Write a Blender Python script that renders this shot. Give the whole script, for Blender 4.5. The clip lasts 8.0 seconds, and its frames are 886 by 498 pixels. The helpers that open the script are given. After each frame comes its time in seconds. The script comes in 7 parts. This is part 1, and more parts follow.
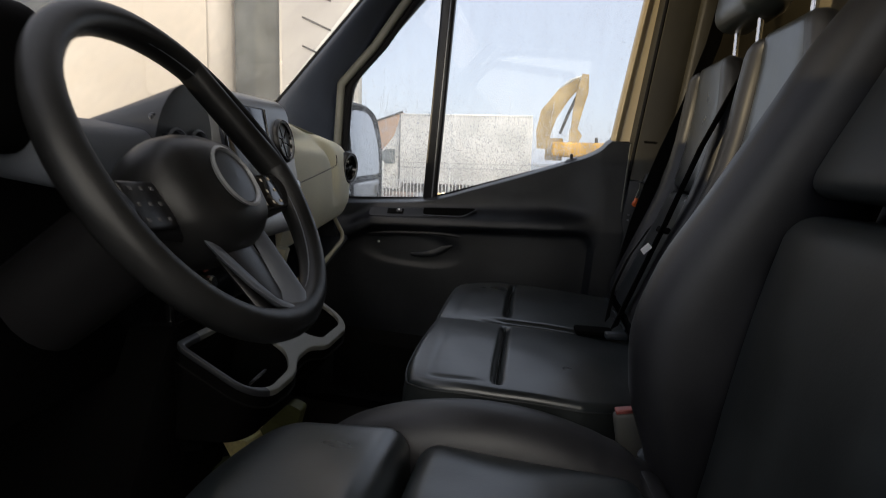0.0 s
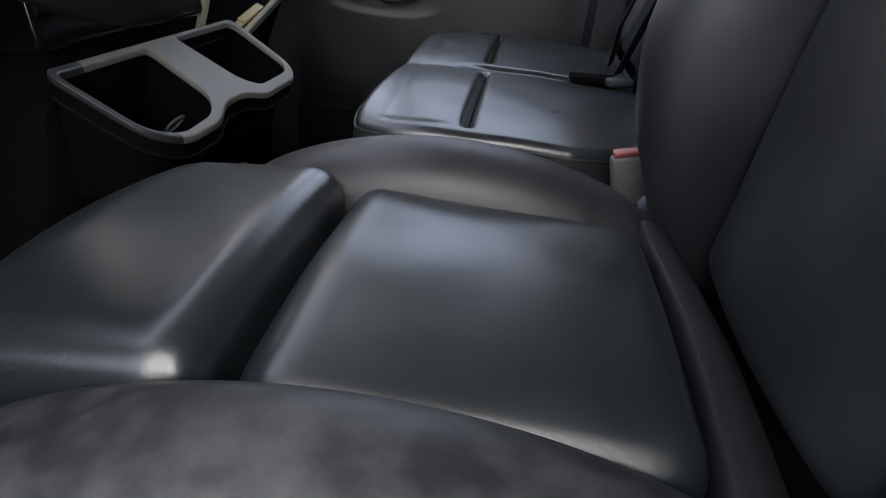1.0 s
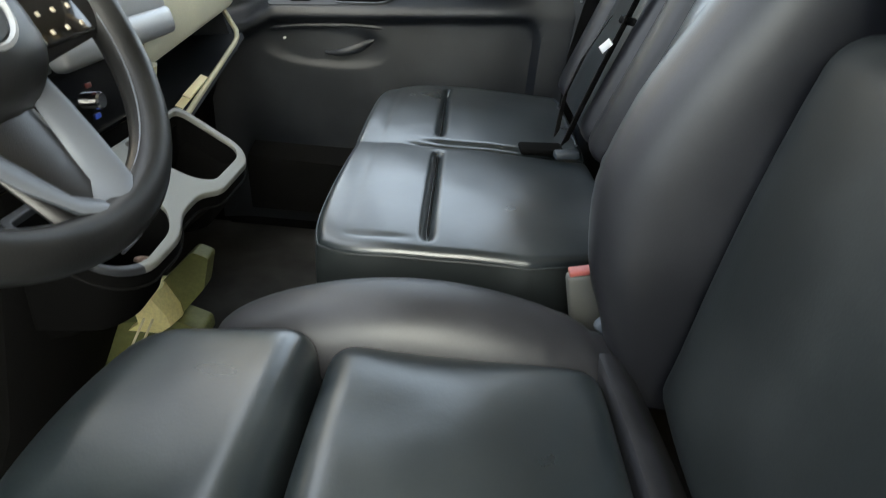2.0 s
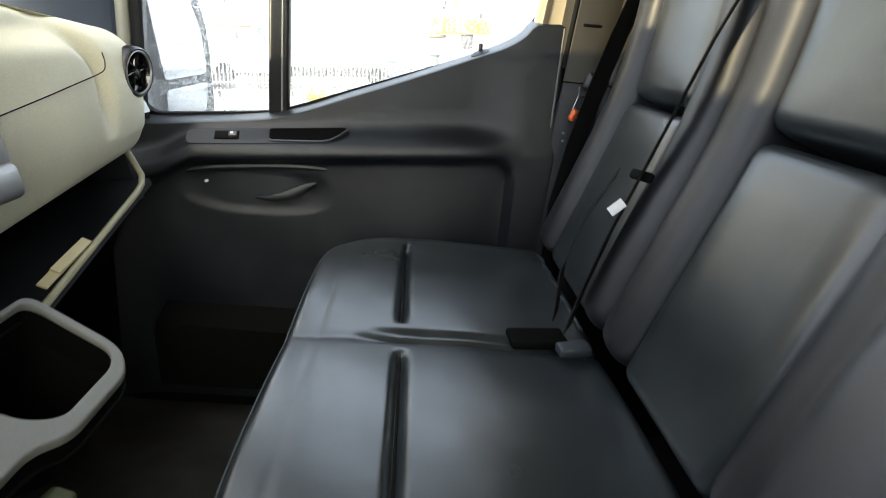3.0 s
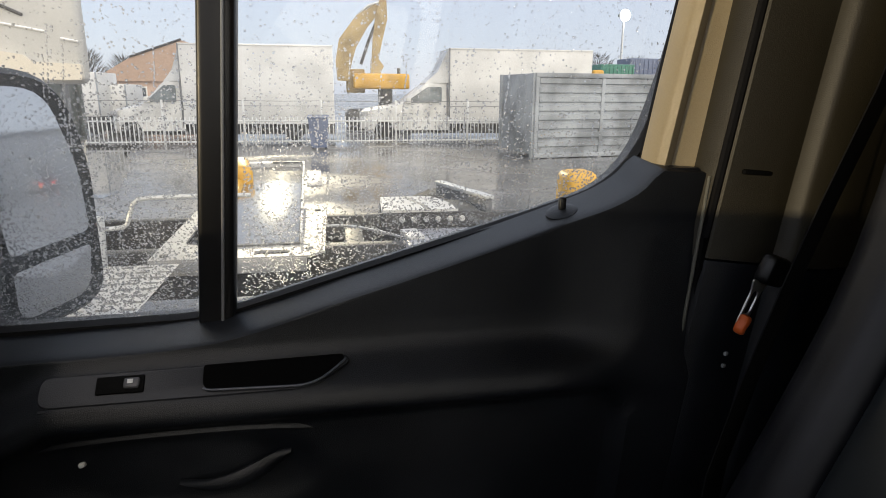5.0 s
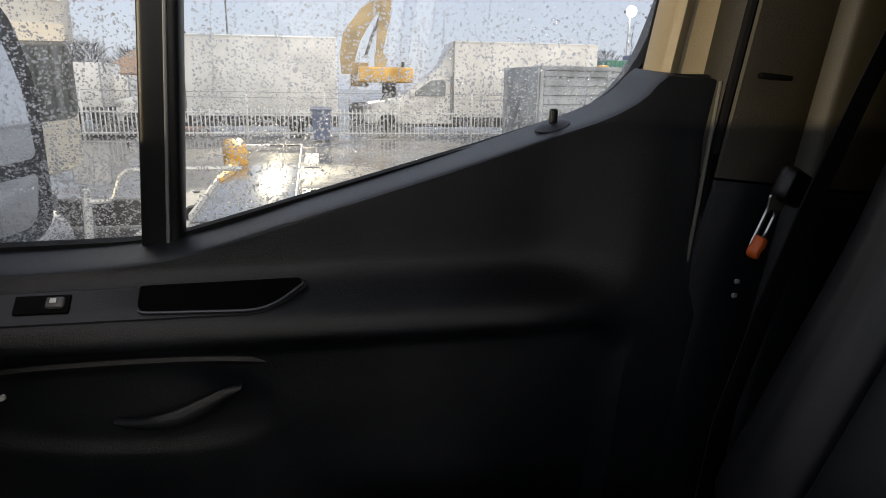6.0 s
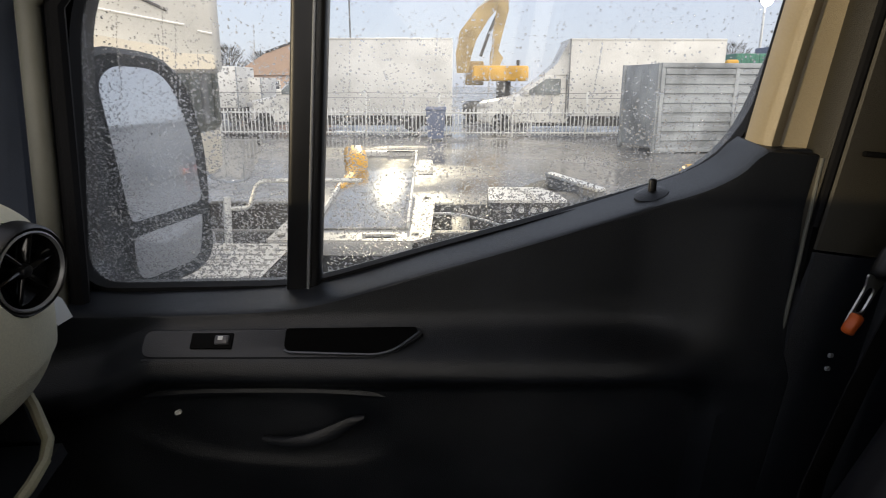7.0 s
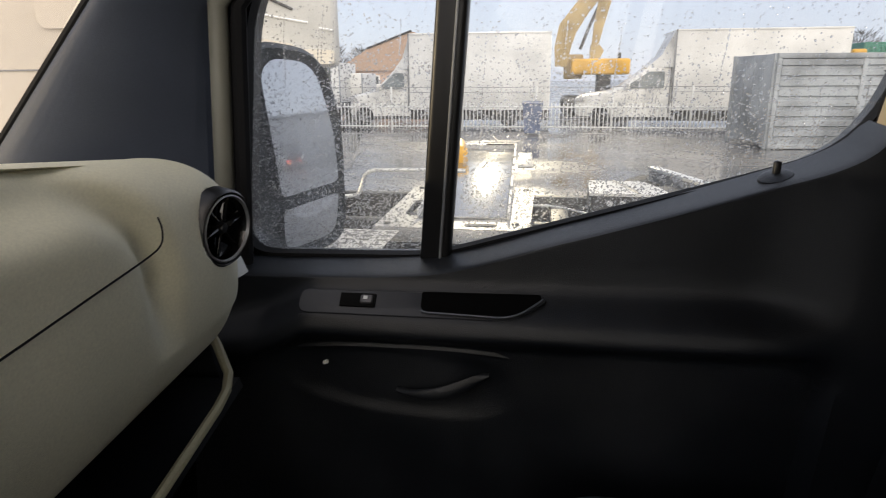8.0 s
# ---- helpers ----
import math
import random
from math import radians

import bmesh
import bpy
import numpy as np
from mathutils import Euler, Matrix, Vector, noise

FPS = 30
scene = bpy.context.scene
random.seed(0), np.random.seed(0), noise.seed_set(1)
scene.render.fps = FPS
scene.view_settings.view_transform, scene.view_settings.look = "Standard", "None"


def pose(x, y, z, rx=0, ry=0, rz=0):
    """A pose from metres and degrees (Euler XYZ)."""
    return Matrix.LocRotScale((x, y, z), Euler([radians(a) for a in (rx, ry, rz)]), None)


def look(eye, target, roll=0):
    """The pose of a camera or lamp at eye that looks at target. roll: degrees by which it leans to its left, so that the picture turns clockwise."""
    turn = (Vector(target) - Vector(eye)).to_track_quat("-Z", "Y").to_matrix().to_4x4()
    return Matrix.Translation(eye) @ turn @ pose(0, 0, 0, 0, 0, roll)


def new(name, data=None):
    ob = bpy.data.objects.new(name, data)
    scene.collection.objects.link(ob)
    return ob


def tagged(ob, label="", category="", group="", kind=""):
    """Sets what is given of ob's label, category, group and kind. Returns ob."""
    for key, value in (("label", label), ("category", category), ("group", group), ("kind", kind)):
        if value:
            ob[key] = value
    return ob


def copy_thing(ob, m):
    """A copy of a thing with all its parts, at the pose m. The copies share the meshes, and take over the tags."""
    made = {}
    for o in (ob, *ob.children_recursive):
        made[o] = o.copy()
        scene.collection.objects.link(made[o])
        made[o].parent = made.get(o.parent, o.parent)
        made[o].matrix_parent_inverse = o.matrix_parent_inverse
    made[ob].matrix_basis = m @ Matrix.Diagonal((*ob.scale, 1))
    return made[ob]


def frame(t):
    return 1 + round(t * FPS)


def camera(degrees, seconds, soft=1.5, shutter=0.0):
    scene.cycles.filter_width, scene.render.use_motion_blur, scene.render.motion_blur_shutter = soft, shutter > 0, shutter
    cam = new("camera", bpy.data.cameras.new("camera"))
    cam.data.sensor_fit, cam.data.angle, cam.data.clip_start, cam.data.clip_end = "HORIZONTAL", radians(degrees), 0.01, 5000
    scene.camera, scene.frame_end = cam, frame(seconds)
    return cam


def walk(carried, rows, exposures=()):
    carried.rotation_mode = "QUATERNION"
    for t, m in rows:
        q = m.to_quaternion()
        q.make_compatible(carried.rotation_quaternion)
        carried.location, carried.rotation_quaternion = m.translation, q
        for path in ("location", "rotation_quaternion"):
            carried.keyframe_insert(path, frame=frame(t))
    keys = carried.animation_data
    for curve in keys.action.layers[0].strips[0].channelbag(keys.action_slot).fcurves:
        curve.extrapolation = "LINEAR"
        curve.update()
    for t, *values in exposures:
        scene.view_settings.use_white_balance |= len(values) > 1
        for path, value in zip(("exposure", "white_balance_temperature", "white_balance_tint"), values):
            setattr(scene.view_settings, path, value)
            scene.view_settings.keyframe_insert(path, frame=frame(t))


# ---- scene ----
cam = camera(71.3, 8.0, 0.9, 0.2)
PATH = [
    (0, (0.043, 0.002, 1.597), (-0.213, 1.961, 1.29), 5.9),
    (0.5, (0.066, 0.141, 1.557), (-0.123, 2.038, 0.952), 5.9),
    (1, (0.079, 0.179, 1.472), (-0.071, 1.943, 0.541), 6.5),
    (1.5, (0.071, 0.217, 1.516), (-0.043, 1.94, 0.508), 6.2),
    (2, (0.047, 0.227, 1.622), (0.052, 1.984, 0.665), 5.3),
    (2.2, (0.05, 0.267, 1.653), (0.096, 2.045, 0.737), 5.6),
    (3.3, (-0.036, 0.727, 1.618), (0.147, 2.636, 1.05), 5.2),
    (3.5, (-0.097, 0.845, 1.673), (0.137, 2.752, 1.116), 5.0),
    (4, (-0.19, 0.945, 1.706), (0.153, 2.853, 1.214), 4.7),
    (4.5, (-0.16, 1.05, 1.732), (0.183, 2.961, 1.251), 4.5),
    (4.7, (-0.149, 1.118, 1.747), (0.208, 3.029, 1.276), 4.4),
    (5.8, (-0.119, 1.236, 1.651), (0.266, 3.144, 1.192), 5.1),
    (6, (-0.089, 1.244, 1.634), (0.271, 3.153, 1.158), 5.2),
    (6.5, (-0.099, 1.191, 1.696), (0.165, 3.112, 1.205), 4.9),
    (7, (-0.098, 1.184, 1.722), (-0.086, 3.117, 1.207), 4.6),
    (7.5, (-0.128, 1.147, 1.726), (-0.21, 3.078, 1.211), 4.3),
    (8, (-0.138, 1.105, 1.71), (-0.415, 3.007, 1.158), 4.1),
]
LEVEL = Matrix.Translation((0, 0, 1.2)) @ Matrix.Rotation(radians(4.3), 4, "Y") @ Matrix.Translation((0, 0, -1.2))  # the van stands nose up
EXPOSURES = [(0.0, 1.14, 6800, 9), (0.5, 1.52, 6450, 8), (1.0, 2.68, 6350, 11), (1.5, 3.45, 6500, 4), (2.2, 3.70, 6700, -1), (3.3, 2.50, 6750, 4), (3.5, 1.94, 6780, 6), (4.0, 1.17, 6830, 9), (4.5, 1.07, 6830, 9), (6.0, 0.92, 6800, 10), (7.0, 1.04, 6820, 10), (8.0, 1.08, 6850, 11)]
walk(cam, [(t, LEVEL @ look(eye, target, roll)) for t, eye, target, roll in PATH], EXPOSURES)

# ---- world, sun ----
world = bpy.data.worlds.new("dusk_sky")
scene.world = world
world.use_nodes = True
wn = world.node_tree
sky = wn.nodes.new("ShaderNodeTexSky")
sky.sky_type, sky.sun_disc = "NISHITA", False
sky.sun_elevation, sky.sun_rotation = radians(33), radians(150)
cloud = wn.nodes.new("ShaderNodeMixRGB")
cloud.inputs[0].default_value = 0.86
cloud.inputs[2].default_value = (3.45, 3.85, 4.85, 1)
wn.links.new(sky.outputs[0], cloud.inputs[1])
wn.links.new(cloud.outputs[0], wn.nodes["Background"].inputs[0])
wn.nodes["Background"].inputs[1].default_value = 0.1

sun = new("sun", bpy.data.lights.new("sun", "SUN"))
sun.data.energy, sun.data.angle, sun.data.color = 1.72, radians(85), (1.0, 0.92, 0.79)
sun.matrix_world = look((0.7, -1.2, 3.9), (0.0, 0.0, 3.0))

# ---- materials ----


def mat(name, col, rough=0.5, metal=0.0, grain=0.0, gscale=400.0, bump=0.0, bscale=300.0, wear=0.0, wscale=6.0, coat=0.0, spec=0.5):
    """A surface with colour grain, larger wear patches and fine relief."""
    m = bpy.data.materials.new(name)
    m.use_nodes = True
    nt = m.node_tree
    b = nt.nodes["Principled BSDF"]
    b.inputs["Roughness"].default_value, b.inputs["Metallic"].default_value = rough, metal
    b.inputs["Coat Weight"].default_value, b.inputs["Specular IOR Level"].default_value = coat, spec
    co = nt.nodes.new("ShaderNodeTexCoord")
    c2 = [min(1, v * (1 + 1.6 * wear) + 0.03 * wear) for v in col]
    fine, big = nt.nodes.new("ShaderNodeTexNoise"), nt.nodes.new("ShaderNodeTexNoise")
    fine.inputs["Scale"].default_value, big.inputs["Scale"].default_value = gscale, wscale
    big.inputs["Detail"].default_value = 6
    mix = nt.nodes.new("ShaderNodeMixRGB")
    mix.inputs[1].default_value, mix.inputs[2].default_value = (*col, 1), (*c2, 1)
    ramp = nt.nodes.new("ShaderNodeMapRange")
    ramp.inputs[1].default_value, ramp.inputs[2].default_value = 0.42, 0.68
    nt.links.new(co.outputs["Object"], fine.inputs["Vector"])
    nt.links.new(co.outputs["Object"], big.inputs["Vector"])
    nt.links.new(big.outputs["Fac"], ramp.inputs[0])
    nt.links.new(ramp.outputs[0], mix.inputs[0])
    hsv = nt.nodes.new("ShaderNodeHueSaturation")
    val = nt.nodes.new("ShaderNodeMapRange")
    val.inputs[3].default_value, val.inputs[4].default_value = 1 - grain, 1 + grain
    nt.links.new(fine.outputs["Fac"], val.inputs[0])
    nt.links.new(val.outputs[0], hsv.inputs["Value"])
    nt.links.new(mix.outputs[0], hsv.inputs["Color"])
    nt.links.new(hsv.outputs[0], b.inputs["Base Color"])
    rr = nt.nodes.new("ShaderNodeMapRange")
    rr.inputs[3].default_value, rr.inputs[4].default_value = max(0.02, rough - 0.08), min(1, rough + 0.1)
    nt.links.new(big.outputs["Fac"], rr.inputs[0])
    nt.links.new(rr.outputs[0], b.inputs["Roughness"])
    if bump:
        vor = nt.nodes.new("ShaderNodeTexNoise")
        vor.inputs["Scale"].default_value, vor.inputs["Detail"].default_value = bscale, 3
        bp = nt.nodes.new("ShaderNodeBump")
        bp.inputs["Strength"].default_value, bp.inputs["Distance"].default_value = bump, 0.002
        nt.links.new(co.outputs["Object"], vor.inputs["Vector"])
        nt.links.new(vor.outputs["Fac"], bp.inputs["Height"])
        nt.links.new(bp.outputs[0], b.inputs["Normal"])
    return m


def leather(name, col, rough, crease_depth=0.05, spec=0.8, wear=0.25, wscale=9):
    """Grained hide: fine cells over long soft creases."""
    m = mat(name, col, rough, 0, 0.15, 500, 0, 1, wear, wscale, 0, spec)
    nt = m.node_tree
    co = nt.nodes.new("ShaderNodeTexCoord")
    cell, crease = nt.nodes.new("ShaderNodeTexNoise"), nt.nodes.new("ShaderNodeTexNoise")
    cell.inputs["Scale"].default_value, crease.inputs["Scale"].default_value = 420, 26
    crease.inputs["Detail"].default_value, crease.inputs["Distortion"].default_value = 3, 0.3
    b1, b2 = nt.nodes.new("ShaderNodeBump"), nt.nodes.new("ShaderNodeBump")
    b1.inputs["Strength"].default_value, b1.inputs["Distance"].default_value = 0.10, 0.0008
    b2.inputs["Strength"].default_value, b2.inputs["Distance"].default_value = crease_depth, 0.006
    nt.links.new(co.outputs["Object"], cell.inputs["Vector"])
    nt.links.new(co.outputs["Object"], crease.inputs["Vector"])
    nt.links.new(cell.outputs["Fac"], b1.inputs["Height"])
    nt.links.new(crease.outputs["Fac"], b2.inputs["Height"])
    nt.links.new(b2.outputs[0], b1.inputs["Normal"])
    nt.links.new(b1.outputs[0], nt.nodes["Principled BSDF"].inputs["Normal"])
    return m


def glass(name, tint=(1, 1, 1), gloss=0.06, film=0.0):
    """A thin pane: clear, with a little gloss and a patchy whitish film for grime and for the haze of glare."""
    m = bpy.data.materials.new(name)
    m.use_nodes = True
    nt = m.node_tree
    nt.nodes.remove(nt.nodes["Principled BSDF"])
    out = nt.nodes["Material Output"]
    clear, shine, mixer = nt.nodes.new("ShaderNodeBsdfTransparent"), nt.nodes.new("ShaderNodeBsdfGlossy"), nt.nodes.new("ShaderNodeMixShader")
    clear.inputs[0].default_value, shine.inputs["Roughness"].default_value = (*tint, 1), 0.02
    mixer.inputs[0].default_value = gloss
    nt.links.new(clear.outputs[0], mixer.inputs[1])
    nt.links.new(shine.outputs[0], mixer.inputs[2])
    last = mixer
    if film:
        haze, no, mr, mx = nt.nodes.new("ShaderNodeBsdfTranslucent"), nt.nodes.new("ShaderNodeTexNoise"), nt.nodes.new("ShaderNodeMapRange"), nt.nodes.new("ShaderNodeMixShader")
        co, mp = nt.nodes.new("ShaderNodeTexCoord"), nt.nodes.new("ShaderNodeMapping")
        haze.inputs[0].default_value = (0.9, 0.88, 0.84, 1)
        mp.inputs["Scale"].default_value = (26, 26, 5)
        no.inputs["Scale"].default_value, no.inputs["Detail"].default_value = 1.0, 7
        mr.inputs[1].default_value, mr.inputs[2].default_value = 0.35, 0.8
        mr.inputs[3].default_value, mr.inputs[4].default_value = film * 0.7, film * 1.4
        nt.links.new(co.outputs["Object"], mp.inputs[0])
        nt.links.new(mp.outputs[0], no.inputs["Vector"])
        nt.links.new(no.outputs["Fac"], mr.inputs[0])
        nt.links.new(mr.outputs[0], mx.inputs[0])
        nt.links.new(mixer.outputs[0], mx.inputs[1])
        nt.links.new(haze.outputs[0], mx.inputs[2])
        last = mx
    nt.links.new(last.outputs[0], out.inputs[0])
    return m


def glow(name, col, power):
    m = bpy.data.materials.new(name)
    m.use_nodes = True
    b = m.node_tree.nodes["Principled BSDF"]
    b.inputs["Base Color"].default_value = (*col, 1)
    b.inputs["Emission Color"].default_value, b.inputs["Emission Strength"].default_value = (*col, 1), power
    return m


HIDE = leather("black_leather", (0.010, 0.0138, 0.0165), 0.30, spec=0.9)
HIDE2 = leather("bolster_leather", (0.0108, 0.0112, 0.0140), 0.44, spec=0.6)
# same leather with less gloss, standing in for shade on back pads and cushion sides
SHADEHIDE = leather("shade_dulled_leather", (0.0118, 0.0148, 0.0158), 0.52, 0.05, 0.4)
WORNHIDE = leather("scuffed_leather", (0.014, 0.0155, 0.0175), 0.46, 0.22, 0.6, 0.5, 45)
RIMHIDE = leather("rim_leather", (0.0062, 0.0064, 0.0068), 0.40, 0.02, 0.32)
PIPING = mat("grey_piping", (0.022, 0.028, 0.036), 0.5, bump=0.2, bscale=900)
PLATEGREY = mat("satin_dark_grey_plastic", (0.022, 0.024, 0.029), 0.36, grain=0.1, bump=0.15, bscale=900)
STRIP = mat("olive_grey_strip_paint", (0.16, 0.16, 0.135), 0.4, grain=0.06, wear=0.15)
HOUSING = mat("wet_mirror_plastic", (0.03, 0.034, 0.035), 0.45, grain=0.2, bump=0.4, bscale=400, wear=0.3, wscale=8)
BUCKLE = mat("buckle_grey", (0.085, 0.085, 0.078), 0.5, bump=0.2, bscale=900)
PLAST = mat("black_grained_plastic", (0.0058, 0.0074, 0.0106), 0.36, grain=0.2, bump=0.3, bscale=900, wear=0.3, spec=0.5)
PLAST2 = mat("satin_black_plastic", (0.008, 0.008, 0.009), 0.33, bump=0.1, bscale=900)
GLOSSBLK = mat("gloss_black", (0.006, 0.006, 0.007), 0.12, coat=0.5)
DASH = mat("beige_grey_dash_plastic", (0.66, 0.635, 0.485), 0.52, grain=0.15, bump=0.4, bscale=1100, wear=0.15, wscale=3)
# darker copy of the dash plastic, for the shade on the shelf lip
LIP = mat("shaded_dash_plastic", (0.44, 0.42, 0.29), 0.5, grain=0.15, bump=0.3, bscale=1100)
TRAYGREY = mat("grey_tray_plastic", (0.17, 0.173, 0.162), 0.42, grain=0.15, bump=0.3, bscale=900)
# white truck paint tinted cream for the warm light falling on it
WARMWHITE = mat("warm_lit_white_paint", (0.73, 0.675, 0.575), 0.4, grain=0.03, wear=-0.12, wscale=1.0, coat=0.2)
DASHTOP = mat("dark_dash_top", (0.075, 0.085, 0.105), 0.55, grain=0.15, bump=0.4, bscale=1100, wear=0.15)
SILVER = mat("silver_paint_plastic", (0.25, 0.26, 0.275), 0.36, 0.35, grain=0.08, wear=0.1)
SPOKE = mat("dark_silver_plastic", (0.095, 0.105, 0.125), 0.42, 0.3, wear=0.1)
BACKWALL = mat("beige_grey_bulkhead", (0.24, 0.205, 0.14), 0.7, grain=0.12, bump=0.3, bscale=700, wear=0.2, wscale=4)
# black plastic darkened and dulled to stand in for shade low in the cab
UNDER = mat("shade_dulled_black_plastic", (0.0042, 0.0042, 0.0044), 0.75, bump=0.2, bscale=700, spec=0.10)
# nearly zero black: shade put into the colour of bins, tray underside and fascia
VOID = mat("shade_black_plastic", (0.0022, 0.0022, 0.0023), 0.8, bump=0.2, bscale=700, spec=0.06)
OLIVE = mat("olive_pillar_trim", (0.030, 0.026, 0.016), 0.45, grain=0.08, bump=0.25, bscale=900, wear=0.15, wscale=4)
TANMARK = mat("pale_tan_marking", (0.62, 0.54, 0.42), 0.5)
SHADEMARK = mat("shaded_marking", (0.08, 0.08, 0.085), 0.5)
PILLARNAVY = mat("blue_grey_pillar_trim", (0.045, 0.056, 0.084), 0.5, grain=0.12, bump=0.3, bscale=1100, wear=0.15)
CHROME = mat("chrome", (0.75, 0.75, 0.76), 0.1, 1.0)
RUBBER = mat("seal_rubber", (0.008, 0.008, 0.009), 0.7, bump=0.2, bscale=500, spec=0.15)
PILLAR = mat("beige_pillar_trim", (0.40, 0.33, 0.21), 0.22, grain=0.08, bump=0.25, bscale=900, wear=0.1, wscale=4)
BODYGREY = mat("pale_body_paint", (0.42, 0.43, 0.40), 0.35, grain=0.03, wear=0.1, coat=0.3)
CARPET = mat("black_floor_mat", (0.016, 0.016, 0.016), 0.9, grain=0.5, gscale=900, bump=0.8, bscale=700, wear=0.6)
HEADLINE = mat("grey_headliner", (0.35, 0.35, 0.33), 0.9, grain=0.2, bump=0.3, bscale=900)
WEB = mat("black_belt_webbing", (0.006, 0.006, 0.0065), 0.75, spec=0.2, grain=0.3, gscale=1500, bump=0.4, bscale=1500)
PAPER = mat("yellowed_paper", (0.75, 0.68, 0.44), 0.7, grain=0.03)
ORANGE = mat("orange_plastic", (0.60, 0.11, 0.02), 0.4, wear=0.2)
RED = mat("red_plastic", (0.30, 0.07, 0.06), 0.4)
BLUE = mat("blue_plastic", (0.05, 0.12, 0.7), 0.4)
STEEL = mat("brushed_steel", (0.55, 0.55, 0.54), 0.3, 0.9, grain=0.2, wear=0.2)
WHITE = mat("white_marking", (0.8, 0.8, 0.8), 0.5)
SCREEN = mat("dark_screen", (0.02, 0.022, 0.028), 0.08)
DOORGLASS = glass("wet_side_glass", (0.97, 0.97, 0.955), 0.04, 0.10)
WSGLASS = glass("windscreen_glass", (0.84, 0.79, 0.765), 0.05, 0.13)
MIRROR = mat("wet_mirror_silver", (0.78, 0.80, 0.82), 0.04, 0.6)
for link in list(MIRROR.node_tree.links):
    if link.to_socket.name == "Roughness":
        MIRROR.node_tree.links.remove(link)


def water():
    m = bpy.data.materials.new("rain_water")
    m.use_nodes = True
    b = m.node_tree.nodes["Principled BSDF"]
    b.inputs["Base Color"].default_value = (1, 1, 1, 1)
    b.inputs["Roughness"].default_value, b.inputs["IOR"].default_value, b.inputs["Transmission Weight"].default_value = 0.02, 1.33, 1.0
    nt = m.node_tree
    # translucent white mixed in for the sky light the beads refract
    milky, mx = nt.nodes.new("ShaderNodeBsdfTranslucent"), nt.nodes.new("ShaderNodeMixShader")
    milky.inputs[0].default_value, mx.inputs[0].default_value = (1, 1, 1, 1), 0.24
    nt.links.new(b.outputs[0], mx.inputs[1])
    nt.links.new(milky.outputs[0], mx.inputs[2])
    thin, body = nt.nodes.new("ShaderNodeBsdfTransparent"), nt.nodes.new("ShaderNodeMixShader")
    body.inputs[0].default_value = 0.88
    nt.links.new(thin.outputs[0], body.inputs[1])
    nt.links.new(mx.outputs[0], body.inputs[2])
    nt.links.new(body.outputs[0], nt.nodes["Material Output"].inputs[0])
    return m


DROPS = water()
TRUCKWHITE = mat("dirty_white_paint", (0.66, 0.655, 0.63), 0.35, grain=0.03, wear=-0.25, wscale=1.2, coat=0.3)
BOXWHITE = mat("white_box_panel", (0.69, 0.69, 0.68), 0.45, grain=0.02, wear=-0.15, wscale=0.7)
CABGREY = mat("truck_grey_plastic", (0.14, 0.145, 0.15), 0.55, grain=0.2, wear=0.4, wscale=2)
STACK = mat("dirty_dark_lining", (0.075, 0.083, 0.075), 0.6, grain=0.3, wear=0.6, wscale=3)
CHASSIS = mat("chassis_black", (0.05, 0.049, 0.047), 0.55, grain=0.3, wear=0.6, wscale=3)
DECK = mat("wet_aluminium_deck", (0.46, 0.46, 0.455), 0.5, 0.1, grain=0.15, wear=-0.2, wscale=3)
PLATE = mat("wet_steel_plate", (0.50, 0.50, 0.49), 0.15, 0.75, grain=0.1, wear=-0.2, wscale=3)
TYRE = mat("tyre_rubber", (0.02, 0.02, 0.02), 0.8, bump=0.4, bscale=60)
BOOM = mat("weathered_boom_paint", (0.47, 0.34, 0.15), 0.55, grain=0.15, wear=-0.3, wscale=1)
LAVENDER = mat("pale_tool_box", (0.36, 0.37, 0.41), 0.4, grain=0.05, wear=-0.15, wscale=2)
YELLOW = mat("machine_yellow", (0.72, 0.40, 0.05), 0.45, grain=0.1, wear=-0.3, wscale=1)
CONT = mat("grey_container_paint", (0.33, 0.36, 0.39), 0.5, grain=0.08, wear=-0.3, wscale=1.2)
FENCEW = mat("galvanised_fence", (0.62, 0.63, 0.63), 0.4, 0.2, grain=0.1)
BIN = mat("blue_bin_plastic", (0.10, 0.125, 0.20), 0.5, wear=0.2)
GREEN = mat("green_steel", (0.03, 0.16, 0.11), 0.5, wear=0.3)
BRICK = mat("tan_brick", (0.44, 0.32, 0.25), 0.8, grain=0.3, gscale=5, wear=0.3, wscale=0.5)
ROOFT = mat("orange_brown_roof_tile", (0.44, 0.31, 0.23), 0.8, grain=0.3, gscale=6)
WINDOW = mat("dark_window_glass", (0.03, 0.04, 0.05), 0.08)
PALEGLASS = mat("pale_window_glass", (0.10, 0.115, 0.12), 0.08, wear=0.6, wscale=2)
LEAF = mat("winter_twigs", (0.06, 0.055, 0.045), 0.9, grain=0.5, gscale=3)
LAMPW = glow("floodlight_white", (1.0, 0.97, 0.9), 30)
REDGLOW = glow("tail_light_red", (1.0, 0.05, 0.03), 5)
AMBER = glow("amber_marker", (1.0, 0.35, 0.04), 5)


